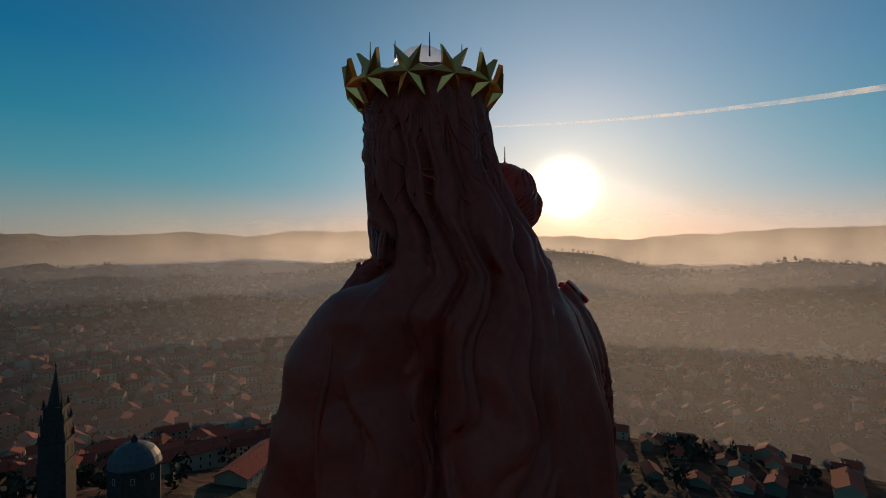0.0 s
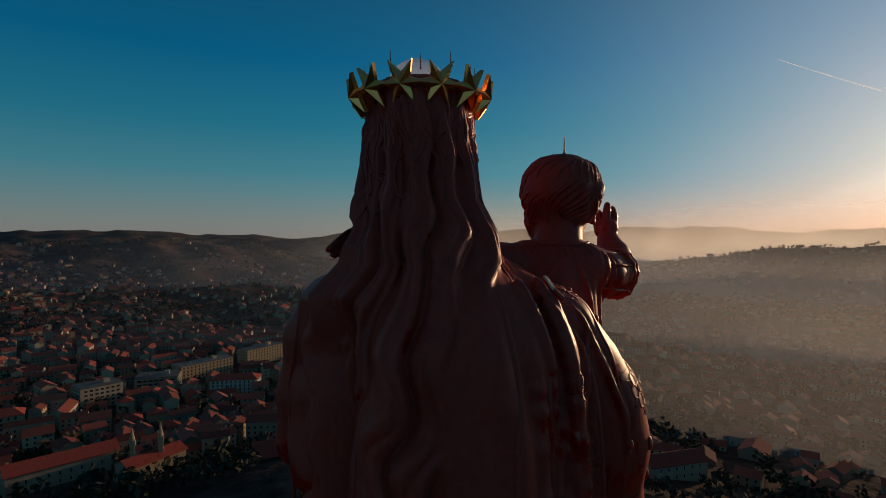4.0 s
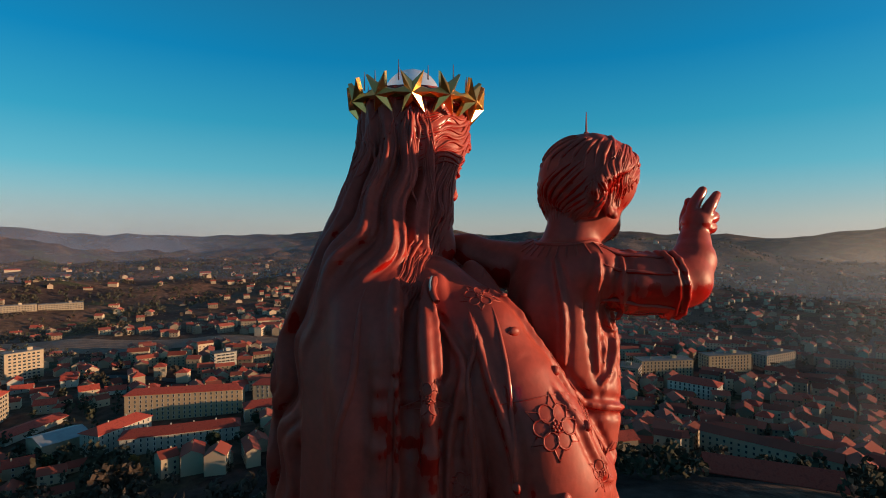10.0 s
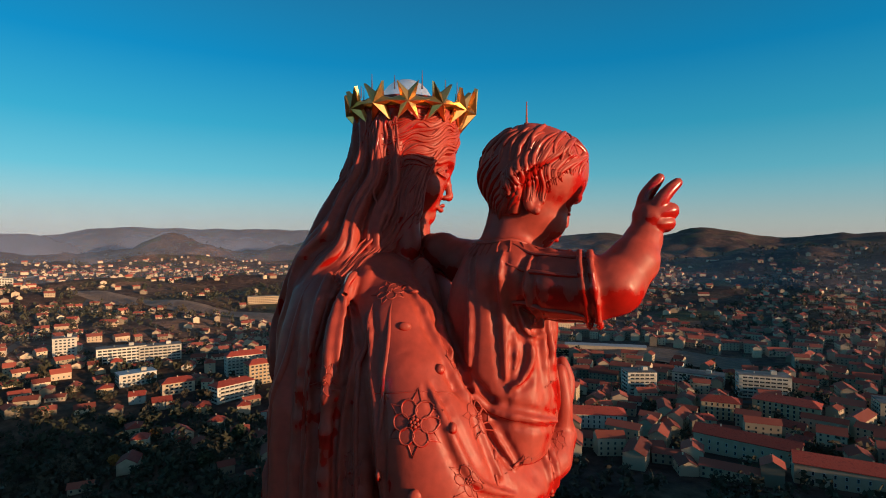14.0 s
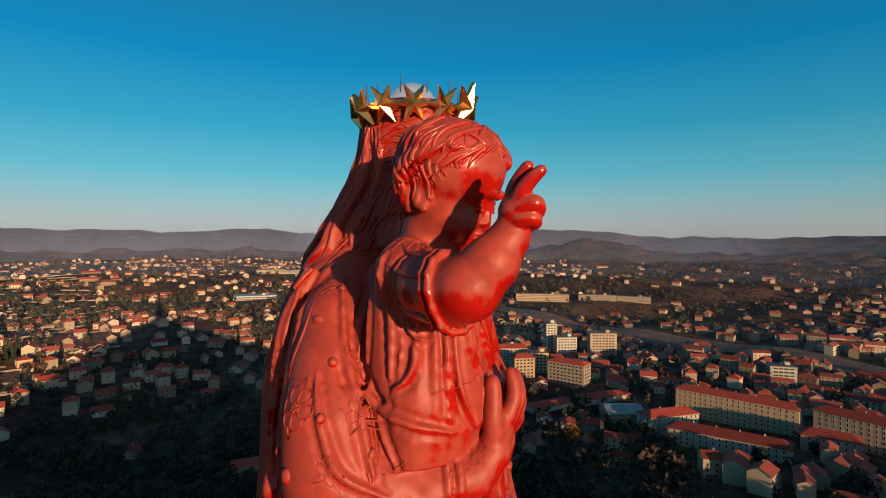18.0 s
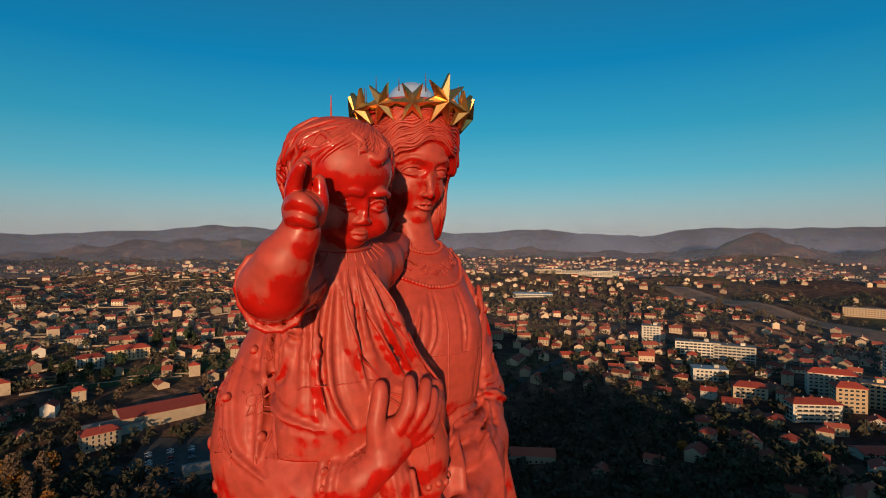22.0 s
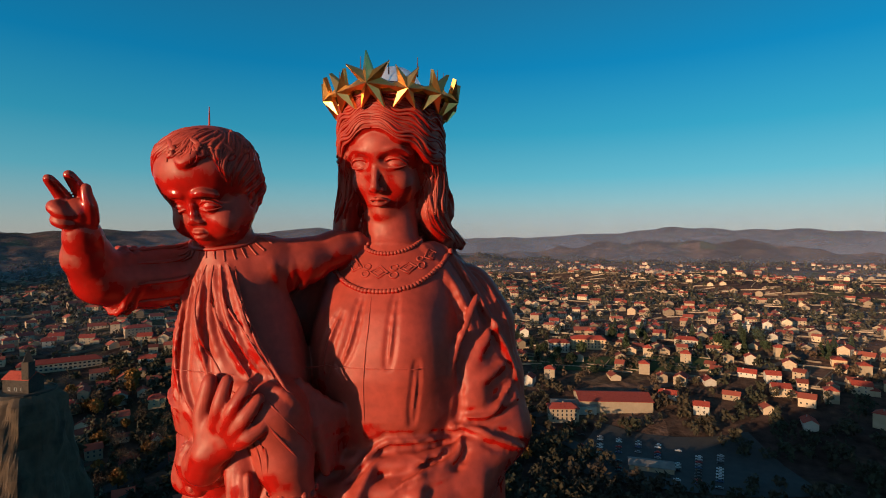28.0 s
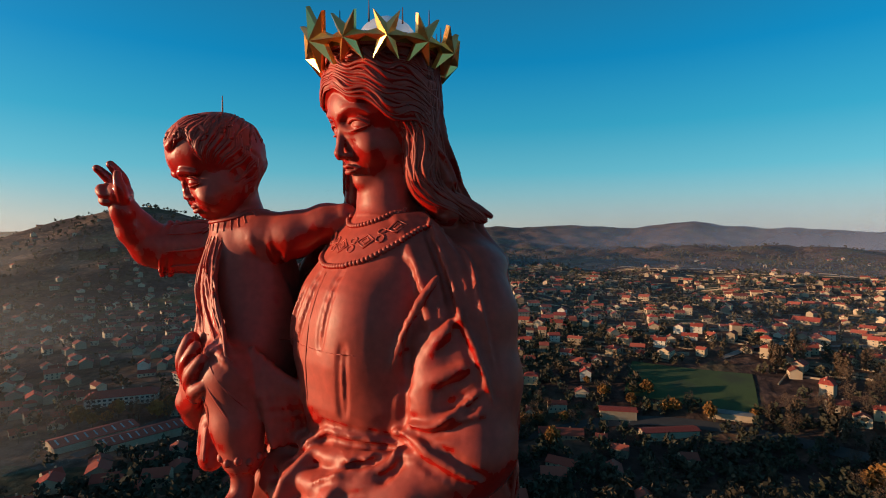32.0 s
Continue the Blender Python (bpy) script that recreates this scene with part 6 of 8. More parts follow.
def put_windows(parent, mesh, w, d, rows, faces="fblr", step=3.2, floor=2.9, base=0.9):
    """Windows on the walls of a w x d block, as parts."""
    for side, span, off, turn in (("f", w, d / 2, 0), ("b", w, d / 2, 180), ("l", d, w / 2, 270), ("r", d, w / 2, 90)):
        if side not in faces:
            continue
        n = max(1, int((span - 1.0) / step))
        for k in range(rows):
            for i in range(n):
                o = new("window", mesh)
                o.parent = parent
                u = (i - (n - 1) / 2) * step
                o.matrix_local = pose(0, 0, 0, 0, 0, turn) @ pose(u, -off - 0.005, base + floor * k)


def window_row(parent, w, d, storeys, win_w, win_h, faces="fblr", step=3.4, floor=2.9, base=0.9):
    """Each storey's row of windows on one wall of a distant block, as a part: recessed dark panes between piers."""
    for side, span, off, turn in (("f", w, d / 2, 0), ("b", w, d / 2, 180), ("l", d, w / 2, 270), ("r", d, w / 2, 90)):
        if side not in faces:
            continue
        n = max(1, int((span - 1.0) / step))
        key = (n, step, win_w, win_h)
        if key not in ROWS_MADE:
            bm = bmesh.new()
            for i in range(n):
                u = (i - (n - 1) / 2) * step
                a, b = u - win_w / 2, u + win_w / 2
                for x0, x1, z0, z1, y, m in ((a, b, 0, win_h, -0.02, 1), (a - 0.1, b + 0.1, -0.12, 0, -0.14, 0), (a - 0.1, b + 0.1, win_h, win_h + 0.1, -0.1, 0)):
                    vs = [bm.verts.new((x, yy, z)) for yy in (0.05, y) for x, z in ((x0, z0), (x1, z0), (x1, z1), (x0, z1))]
                    for q in ((4, 5, 6, 7), (0, 1, 5, 4), (2, 3, 7, 6)):
                        bm.faces.new([vs[k] for k in q]).material_index = m
            me = bpy.data.meshes.new("glazing")
            bm.to_mesh(me)
            bm.free()
            me.materials.append(M_FRAME)
            me.materials.append(M_GLASS)
            ROWS_MADE[key] = me
        for k in range(storeys):
            o = new("glazing", ROWS_MADE[key])
            o["kind"] = "stuff"
            o.parent = parent
            o.matrix_local = pose(0, 0, 0, 0, 0, turn) @ pose(0, -off, base + floor * k)


ROWS_MADE = {}


def chimney(parent, x, y, z, mat):
    c = part("chimney", box_bm(0.7, 0.55, 1.5, (0, 0, 0), 0.04), mat, parent)
    c.location = (x, y, z)
    return c


def make_house(name, w, d, storeys, rise, wall, roof, label, hip=0.0, wing=False, group="houses on the slopes"):
    ob = new(name)
    h = 2.9 * storeys
    part("wall", walls_bm(w, d, h, 0 if hip else rise - 0.05), wall, ob)
    rf = part("roof", gable_roof_bm(w, d, rise, 0.5, 0.22, hip), roof, ob)
    rf.location = (0, 0, h)
    put_windows(ob, WIN_SMALL, w, d, storeys, "fb", 4.2)
    chimney(ob, w * 0.22, d * 0.12, h + rise * 0.7, wall)
    if wing:
        part("wing_wall", walls_bm(w * 0.45, d * 0.8, h * 0.55), wall, ob).location = (w * 0.6, -d * 0.25, 0)
        r2 = part("wing_roof", gable_roof_bm(w * 0.45, d * 0.8, rise * 0.6, 0.4, 0.2, 0.9), roof, ob)
        r2.location = (w * 0.6, -d * 0.25, h * 0.55)
    tagged(ob, label, "house", group)
    return ob


def make_block(w, d, storeys, wall, label, roof="tile", win=None, step=3.4, floor=2.9, name="apartment_block", category="apartment block", balconies=0, faces="fblr", near=False):
    """A long block: walls, roof, and every window; balconies on the front if asked."""
    ob = new(name)
    h = floor * storeys + 0.8
    part("wall", walls_bm(w, d, h, below=10.0), wall, ob)
    if roof == "tile":
        part("roof", gable_roof_bm(w, d, d * 0.2, 0.7, 0.3, 0.8), M_TILE, ob).location = (0, 0, h)
    else:
        part("roof", box_bm(w + 0.6, d + 0.6, 0.5), M_FLATROOF if roof == "flat" else M_METAL_ROOF, ob).location = (0, 0, h)
        part("stair_head", box_bm(4, 4, 2.6), wall, ob).location = (w * 0.2, 0, h + 0.5)
    if near:
        put_windows(ob, win or WIN_TALL, w, d, storeys, faces, step, floor)
    else:
        ww, wh = win["wide"], win["high"]
        window_row(ob, w, d, storeys, ww, wh, faces, max(step, ww + 0.7), floor)
    for k in range(storeys if balconies else 0):
        for i in range(1):
            b = part("balcony", box_bm(w * 0.9, 1.2, 1.0), M_PLASTER_W, ob)
            b.location = (0, -d / 2 - 0.6, 0.3 + floor * k)
    for i in range(max(1, int(w / 14))):
        chimney(ob, (i - int(w / 14) / 2 + 0.5) * 12, 0, h + (d * 0.2 if roof == "tile" else 0.4) - 0.3, wall)
    tagged(ob, label, category)
    return ob


def stand(ob, az, r, turn=0.0, sink=0.3):
    """Sets a thing on the land; turn is from facing the rock."""
    x, y = spot(az, r)
    ob.matrix_world = pose(x, y, float(ground(x, y)) - sink, 0, 0, az + turn)
    return ob


TAKEN = []


def claim(az, r, size):
    TAKEN.append((*spot(az, r), size))


# the long ochre block beside the station and its neighbours
for az, r, w, d, st, wall, roof, win, turn, bal, label in (
        (115.5, 398, 74, 13, 6, M_PLASTER_Y, "tile", WIN_TALL, -14, 0, "long ochre six-storey apartment block with red tiled roof"),
        (105.6, 384, 48, 13, 6, M_PLASTER_Y, "tile", WIN_TALL, -14, 0, "long ochre six-storey apartment block with red tiled roof"),
        (133.6, 586, 12, 13, 10, M_PLASTER_W, "flat", WIN_WIDE, 20, 0, "white ten-storey tower block with flat roof"),
        (132, 574, 22, 13, 6, M_PLASTER_W, "flat", WIN_WIDE, 20, 0, "white stepped apartment block with flat roof"),
        (128.2, 586, 28, 14, 8, M_PLASTER, "flat", WIN_WIDE, 15, 0, "pinkish eight-storey apartment block with flat roof"),
        (137.8, 510, 32, 14, 6, M_PLASTER_W, "tile", WIN_WIDE, 10, 3, "cream six-storey apartment block with balconies"),
        (134.8, 493, 17, 14, 6, M_PLASTER_Y, "flat", WIN_WIDE, 10, 0, "yellow six-storey apartment block with flat roof"),
        (131.5, 455, 33, 14, 6, M_PLASTER, "tile", WIN_WIDE, -25, 0, "cream apartment block with red roof and side windows"),
        (139, 442, 32, 13, 4, M_PLASTER_W, "tile", WIN_BAND, 30, 4, "white four-storey block with long balconies and red roof"),
        (136.5, 472, 19, 14, 6, M_PLASTER_Y, "tile", WIN_WIDE, 20, 0, "yellow six-storey apartment house with tiled roof"),
        (148.6, 586, 41, 14, 5, M_PLASTER_W, "flat", WIN_BAND, 2, 0, "white five-storey slab with rows of wide windows"),
        (145.4, 586, 37, 14, 5, M_PLASTER_W, "flat", WIN_BAND, 2, 0, "white five-storey slab with rows of wide windows"),
        (147.5, 510, 28, 16, 3, M_PLASTER_W, "sheet", WIN_WIDE, 12, 0, "low white school wing with sheet-metal roof"),
        (144, 476, 24, 14, 3, M_PLASTER, "tile", WIN_WIDE, 8, 0, "cream three-storey building with red roof"),
        (134.5, 960, 93, 14, 4, M_PLASTER_Y, "flat", WIN_WIDE, 0, 0, "long orange barracks building on the hillside"),
        (128.8, 986, 65, 14, 3, M_PLASTER, "flat", WIN_WIDE, 0, 0, "long pale three-storey building on the hillside"),
        (125.2, 994, 56, 14, 3, M_PLASTER, "flat", WIN_WIDE, 0, 0, "long pink three-storey building on the hillside"),
        (96, 448, 23, 16, 6, M_PLASTER_W, "flat", WIN_BAND, 20, 4, "white block with wrap-round balconies"),
        (90.5, 512, 41, 18, 3, M_PLASTER_W, "flat", WIN_WIDE, -5, 0, "low white hall with flat roof"),
        (85, 480, 36, 16, 6, M_PLASTER_W, "flat", WIN_BAND, 12, 4, "white apartment block with long balconies"),
        (83, 416, 38, 15, 4, M_PLASTER_Y, "tile", WIN_TALL, -6, 0, "cream hotel with tall windows and red mansard roof"),
        (88.5, 400, 23, 14, 4, M_PLASTER_Y, "tile", WIN_TALL, 6, 0, "cream town building with tall lit windows"),
        (75, 448, 27, 18, 5, M_PLASTER, "flat", WIN_WIDE, 18, 0, "pale five-storey block with flat roof"),
        (70, 480, 31, 22, 4, M_PLASTER, "flat", WIN_BAND, -10, 0, "concrete civic building with flat roof"),
        (66, 512, 49, 16, 5, M_PLASTER_Y, "flat", WIN_TALL, 30, 0, "long cream apartment block along a street"),
        (60.5, 560, 45, 15, 5, M_PLASTER_Y, "flat", WIN_TALL, 40, 0, "long cream apartment block along a street"),
        (56.5, 632, 49, 15, 5, M_PLASTER, "flat", WIN_TALL, 60, 0, "tall pale apartment row on the boulevard"),
        (63, 448, 36, 16, 4, M_PLASTER_W, "tile", WIN_TALL, -15, 0, "white four-storey building with slate-grey shutters"),
        (100.5, 345, 40, 15, 3, M_PLASTER_W, "tile", WIN_TALL, 8, 0, "long white three-storey building with red roof"),
        (116.0, 335, 62, 14, 3, M_PLASTER_W, "tile", WIN_TALL, -6, 0, "long white three-storey school with red roof"),
        (121.5, 360, 36, 14, 4, M_PLASTER_W, "tile", WIN_TALL, 40, 0, "white corner building with bright red roof"),
        (108.0, 365, 28, 14, 3, M_PLASTER, "tile", WIN_TALL, 5, 0, "grey three-storey villa with red roof"),
        (112, 527, 20, 14, 5, M_PLASTER_W, "flat", WIN_BAND, 15, 4, "white round-ended block of flats"),
        (105, 586, 37, 14, 2, M_PLASTER_Y, "tile", WIN_WIDE, 5, 0, "small yellow station building"),
        (160.5, 1250, 70, 40, 4, M_PLASTER_W, "flat", WIN_BAND, 5, 0, "large pale hospital building in the valley"),
        (157.5, 1290, 60, 30, 5, M_PLASTER_W, "flat", WIN_BAND, -4, 0, "large pale hospital building in the valley"),
        (163.5, 1220, 60, 34, 3, M_PLASTER, "flat", WIN_BAND, 8, 0, "low sprawling pale hospital wing"),
        (165.0, 880, 64, 36, 2, M_PLASTER_W, "sheet", WIN_BAND, 0, 0, "wide white supermarket hall"),
        (152.9, 640, 20, 14, 6, M_PLASTER_W, "flat", WIN_WIDE, 0, 0, "white six-storey block with flat roof"),
        (206.0, 560, 34, 14, 3, M_PLASTER_Y, "tile", WIN_TALL, 6, 0, "large cream house with red roof beside trees"),
        (209.0, 545, 20, 12, 3, M_PLASTER_W, "tile", WIN_TALL, 6, 0, "white villa with red roof beside trees"),
        (196.5, 590, 22, 12, 2, M_PLASTER_W, "tile", WIN_SMALL, -4, 0, "white two-storey house with walled garden"),
        (191.5, 640, 11, 11, 4, M_PLASTER_W, "flat", WIN_SMALL, 0, 0, "small white cubic tower house"),
        (208.5, 410, 22, 13, 3, M_PLASTER, "tile", WIN_TALL, 12, 0, "red-roofed shop building beside the car park"),
        (285.0, 480, 44, 16, 3, M_PLASTER_W, "tile", WIN_WIDE, 25, 0, "white three-storey school wing with red roof"),
        (281.0, 470, 40, 16, 3, M_PLASTER_W, "tile", WIN_WIDE, -20, 0, "white three-storey school wing with red roof"),
        (292.0, 450, 46, 16, 2, M_PLASTER_W, "tile", WIN_WIDE, -10, 0, "low white school building with red roof"),
        (258.0, 560, 60, 14, 2, M_PLASTER, "tile", WIN_WIDE, 0, 0, "long low pale building with red roof"),
        (252.0, 620, 24, 12, 3, M_PLASTER, "tile", WIN_SMALL, 8, 0, "pale three-storey building with red roof")):
    stand(make_block(w, d, st, wall, label, roof, win, balconies=bal, faces="fl" if turn > 0 else "fr", near=r < 372 or (r < 480 and az in (115.5, 105.6))), az, r, turn)
    claim(az, r, max(w, d) * 0.62)


def make_shed(w, d, h, wall, roof, label, stripes=0, name="market_hall", category="hall"):
    """A low hall with a shallow gable and roof ribs."""
    ob = new(name)
    part("wall", walls_bm(w, d, h, d * 0.1), wall, ob)
    part("roof", gable_roof_bm(w, d, d * 0.12, 0.8, 0.3), roof, ob).location = (0, 0, h)
    for i in range(stripes):
        s = part("skylight", box_bm(0.9, d * 0.34, 0.12), M_METAL_ROOF, ob)
        s.matrix_local = pose((i - (stripes - 1) / 2) * w / stripes, -d * 0.25, h + d * 0.07 + 0.18, math.degrees(math.atan2(d * 0.12, d / 2)), 0, 0)
    tagged(ob, label, category)
    return ob


for az, r, w, d, h, turn, roof, st, label in (
        (203.5, 440, 56, 30, 6, 14, M_TILE, 0, "large market hall with striped dark red roof"),
        (207.5, 425, 34, 18, 5, 10, M_FLATROOF, 0, "low shop building with bright white edge"),
        (199.5, 350, 26, 12, 4, 4, M_FLATROOF, 0, "low service building in the car park"),
        (290.5, 375, 50, 18, 5, 20, M_TILE, 11, "long red-roofed hall with a row of skylights"),
        (294.5, 385, 46, 18, 5, 20, M_TILE, 9, "long red-roofed hall with a row of skylights"),
        (128.0, 418, 42, 14, 4, 40, M_TILE, 0, "low red-roofed workshop with white gable"),
        (133.5, 392, 38, 13, 4, 40, M_TILE, 0, "low red-roofed workshop with white gable"),
        (126.0, 372, 24, 22, 9, 20, M_METAL_ROOF, 0, "blue-grey metal-roofed hall in the shade"),
        (236.5, 395, 40, 10, 5, 30, M_TILE, 0, "row of red-roofed garages along the road"),
        (231.0, 430, 30, 9, 4, 5, M_FLATROOF, 0, "long flat changing room beside the pitch"),
        (241.5, 410, 26, 11, 6, 8, M_TILE, 0, "orange-roofed row of houses by the road"),
        (99.5, 610, 86, 12, 5, 4, M_METAL_ROOF, 0, "long metal platform roof at the railway station")):
    stand(make_shed(w, d, h, M_PLASTER_W if "white" in label else M_PLASTER, roof, label, st), az, r, turn)
    claim(az, r, max(w, d) * 0.6)

# ---------- cathedral quarter below the rock ----------
tower = new("bell_tower")
part("wall", box_bm(8.4, 8.4, 38, (0, 0, -20)), M_STONE_DARK, tower)
for k, (w, z, h) in enumerate(((7.8, 18, 7), (6.8, 25, 6), (5.6, 31, 5))):
    stage = part("stage", box_bm(w, w, h, (0, 0, 0), 0.15), M_STONE_DARK, tower)
    stage.location = (0, 0, z)
    part("ledge", box_bm(w + 1.0, w + 1.0, 0.5, (0, 0, 0), 0.1), M_STONE_DARK, tower).location = (0, 0, z + h - 0.4)
    for q in range(4):
        for s in (-1, 1):
            o = part("arch_opening", turned_bm([(0.75, 0), (0.75, h * 0.55), (0.5, h * 0.68), (0.1, h * 0.74)], 10), M_GLASS, stage)
            o.matrix_local = pose(0, 0, 0.8, 0, 0, 90 * q) @ pose(s * w * 0.22, -w / 2 + 0.68, 0)
    for q in range(4):
        p = part("pinnacle", turned_bm([(0.5, 0), (0.5, 1.2), (0.05, 3.2)], 6), M_STONE_DARK, tower)
        p.matrix_local = pose(0, 0, z + h, 0, 0, 90 * q + 45) @ pose(w * 0.66, 0, 0)
part("spire", turned_bm([(2.7, 35.5), (2.4, 37.0), (0.9, 44.0), (0.12, 48.9)], 8), M_STONE_DARK, tower)
part("finial", turned_bm([(0.12, 48.8), (0.45, 49.6), (0.1, 50.4), (0.05, 51.5)], 8), M_ROD, tower)
tagged(tower, "tall dark stone Romanesque bell tower with stepped stages", "bell tower")
x, y = spot(44.1, 214)
tower.matrix_world = pose(x, y, 57.0, 0, 0, 22)
claim(44.1, 214, 14)

dome_house = new("domed_church")
part("drum", turned_bm([(8.2, -14), (8.2, 6), (8.8, 6.3), (8.8, 6.8), (7.9, 7.0)], 8), M_STONE_DARK, dome_house)
part("cupola", turned_bm([(8.0, 6.9), (7.5, 9.3), (6.0, 11.6), (3.6, 13.2), (0.8, 14.0)], 24), M_SLATE, dome_house)
part("lantern", turned_bm([(1.0, 13.7), (1.0, 15.2), (0.1, 16.6)], 8), M_STONE_DARK, dome_house)
for i in range(24):
    a = 2 * math.pi * i / 24
    rb = part("rib", box_bm(0.14, 0.14, 9.0), M_METAL_ROOF, dome_house)
    rb.matrix_local = pose(0, 0, 6.9, 0, 0, 15 * i) @ pose(0, 7.95, 0, 47, 0, 0)
for i in range(8):
    wv = new("window", WIN_TALL)
    wv.parent = dome_house
    wv.matrix_local = pose(0, 0, 0, 0, 0, 45 * i + 22.5) @ pose(0, -7.62, 2.5)
tagged(dome_house, "church dome with grey ribbed cupola on an octagonal drum", "church")
x, y = spot(38.1, 196)
dome_house.matrix_world = pose(x, y, 68.0, 0, 0, 10)
claim(38.1, 196, 14)

nave = new("cathedral_nave")
part("wall", walls_bm(46, 14, 10, 4.2, 20), M_STONE_DARK, nave)
part("roof", gable_roof_bm(46, 14, 4.5, 0.7, 0.4), M_TILE, nave).location = (0, 0, 10)
put_windows(nave, WIN_TALL, 46, 14, 2, "fb", 5.5, 4.2, 1.6)
part("apse", turned_bm([(5.5, -20), (5.5, 8), (5.9, 8.4), (0.3, 11)], 16), M_STONE_DARK, nave).location = (25, 0, 0)
tagged(nave, "long cathedral nave with lava-stone walls and tiled roof", "cathedral")
x, y = spot(56, 232)
nave.matrix_world = pose(x, y, 47.0, 0, 0, 66)
claim(56, 232, 34)
for az, r, w, d, h, turn, z in ((71, 262, 26, 11, 9, 30, 45), (27, 230, 36, 14, 8, 60, 50), (33, 262, 28, 12, 9, 20, 44), (78, 300, 44, 14, 10, 10, 36), (86, 322, 50, 14, 10, -8, 32), (17, 262, 30, 13, 8, 40, 36)):
    big = new("convent_building")
    part("wall", walls_bm(w, d, h, d * 0.22, 14), M_PLASTER, big)
    part("roof", gable_roof_bm(w, d, d * 0.23, 0.7, 0.35), M_TILE, big).location = (0, 0, h)
    put_windows(big, WIN_TALL, w, d, 2, "fb", 4.2, 3.6, 1.5)
    chimney(big, w * 0.2, 1.0, h + d * 0.16, M_PLASTER)
    tagged(big, "large old convent building with pale walls and red roof", "convent")
    x, y = spot(az, r)
    big.matrix_world = pose(x, y, float(ground(x, y)), 0, 0, az + turn)
    claim(az, r, max(w, d) * 0.6)
for az, r in ((70.2, 262), (72.6, 268)):
    pin = new("chapel_spire")
    part("shaft", box_bm(2.0, 2.0, 12, (0, 0, 0), 0.1), M_PLASTER_Y, pin)
    part("spire", turned_bm([(1.5, 12), (1.2, 12.6), (0.1, 19)], 8), M_PLASTER_Y, pin)
    for q in range(4):
        part("pinnacle", turned_bm([(0.3, 11), (0.3, 12.2), (0.04, 14.5)], 6), M_PLASTER_Y, pin).location = (1.0 * (-1) ** q, 1.0 * (-1) ** (q // 2), 0)
    tagged(pin, "small sunlit Gothic chapel spire with pinnacles", "spire")
    x, y = spot(az, r)
    pin.matrix_world = pose(x, y, float(ground(x, y)) + 4, 0, 0, az)
    claim(az, r, 6)

# ---------- needle rock with its chapel ----------
def needle_bm():
    bm = bmesh.new()
    seg, rows = 40, []
    prof = [(30, -6), (28, 4), (25, 14), (22.5, 24), (20, 34), (18, 42), (16, 50), (14.5, 56), (12.5, 58.5), (0.5, 59)]
    for k, (r, z) in enumerate(prof):
        ring = []
        for i in range(seg):
            a = 2 * math.pi * i / seg
            n = noise.noise(Vector((math.cos(a) * 2.2, math.sin(a) * 2.2, z * 0.09))) * 0.22 + noise.noise(Vector((math.cos(a) * 7, math.sin(a) * 7, z * 0.25))) * 0.1
            q = r * (1 + (n if 0 < k < 8 else 0.4 * n))
            ring.append(bm.verts.new((q * math.cos(a), q * math.sin(a), z)))
        rows.append(ring)
    for a, b in zip(rows[:-1], rows[1:]):
        for i in range(seg):
            j = (i + 1) % seg
            bm.faces.new((a[i], a[j], b[j], b[i]))
    bm.faces.new(rows[-1])
    bmesh.ops.subdivide_edges(bm, edges=bm.edges[:], cuts=2, use_grid_fill=True)
    for v in bm.verts:
        if v.co.z < 57:
            n = noise.noise(v.co * 0.22) * 1.5 + noise.noise(v.co * 0.6) * 0.6
            v.co.x += n * v.co.x / 25
            v.co.y += n * v.co.y / 25
    bmesh.ops.recalc_face_normals(bm, faces=bm.faces)
    return bm


x, y = spot(261.0, 300)
NEEDLE = (x, y)
me = bpy.data.meshes.new("needle_rock")
bm = needle_bm()
bm.to_mesh(me)
bm.free()
me.materials.append(M_ROCK)
needle = new("needle_rock", me)
needle.matrix_world = pose(x, y, 2.0, 0, 0, 20) @ Matrix.Diagonal((1, 1, 1.34, 1))
tagged(needle, "steep brown volcanic rock needle with a chapel on top", "rock")
claim(261, 300, 45)
chapel = new("chapel")
chapel.matrix_world = pose(x, y, 80.7, 0, 0, 35)
part("wall", walls_bm(13, 8, 6, 2.6, 1.5), M_STONE_DARK, chapel)
part("roof", gable_roof_bm(13, 8, 2.7, 0.4, 0.25), M_TILE, chapel).location = (0, 0, 6)
bt = part("tower", box_bm(3.6, 3.6, 15, (0, 0, -1), 0.1), M_STONE_DARK, chapel)
bt.location = (-5, 2.5, 0)
part("tower_roof", turned_bm([(2.8, 14), (2.6, 14.4), (0.1, 20)], 4), M_STONE_DARK, chapel).location = (-5, 2.5, 0)
put_windows(chapel, WIN_SMALL, 13, 8, 1, "fb", 3.2)
part("terrace_wall", turned_bm([(12.6, -2.2), (12.6, 0.6), (12.2, 0.6), (12.2, -0.8)], 32), M_STONE_DARK, chapel)
tagged(chapel, "small dark stone chapel with a slim bell tower", "chapel")

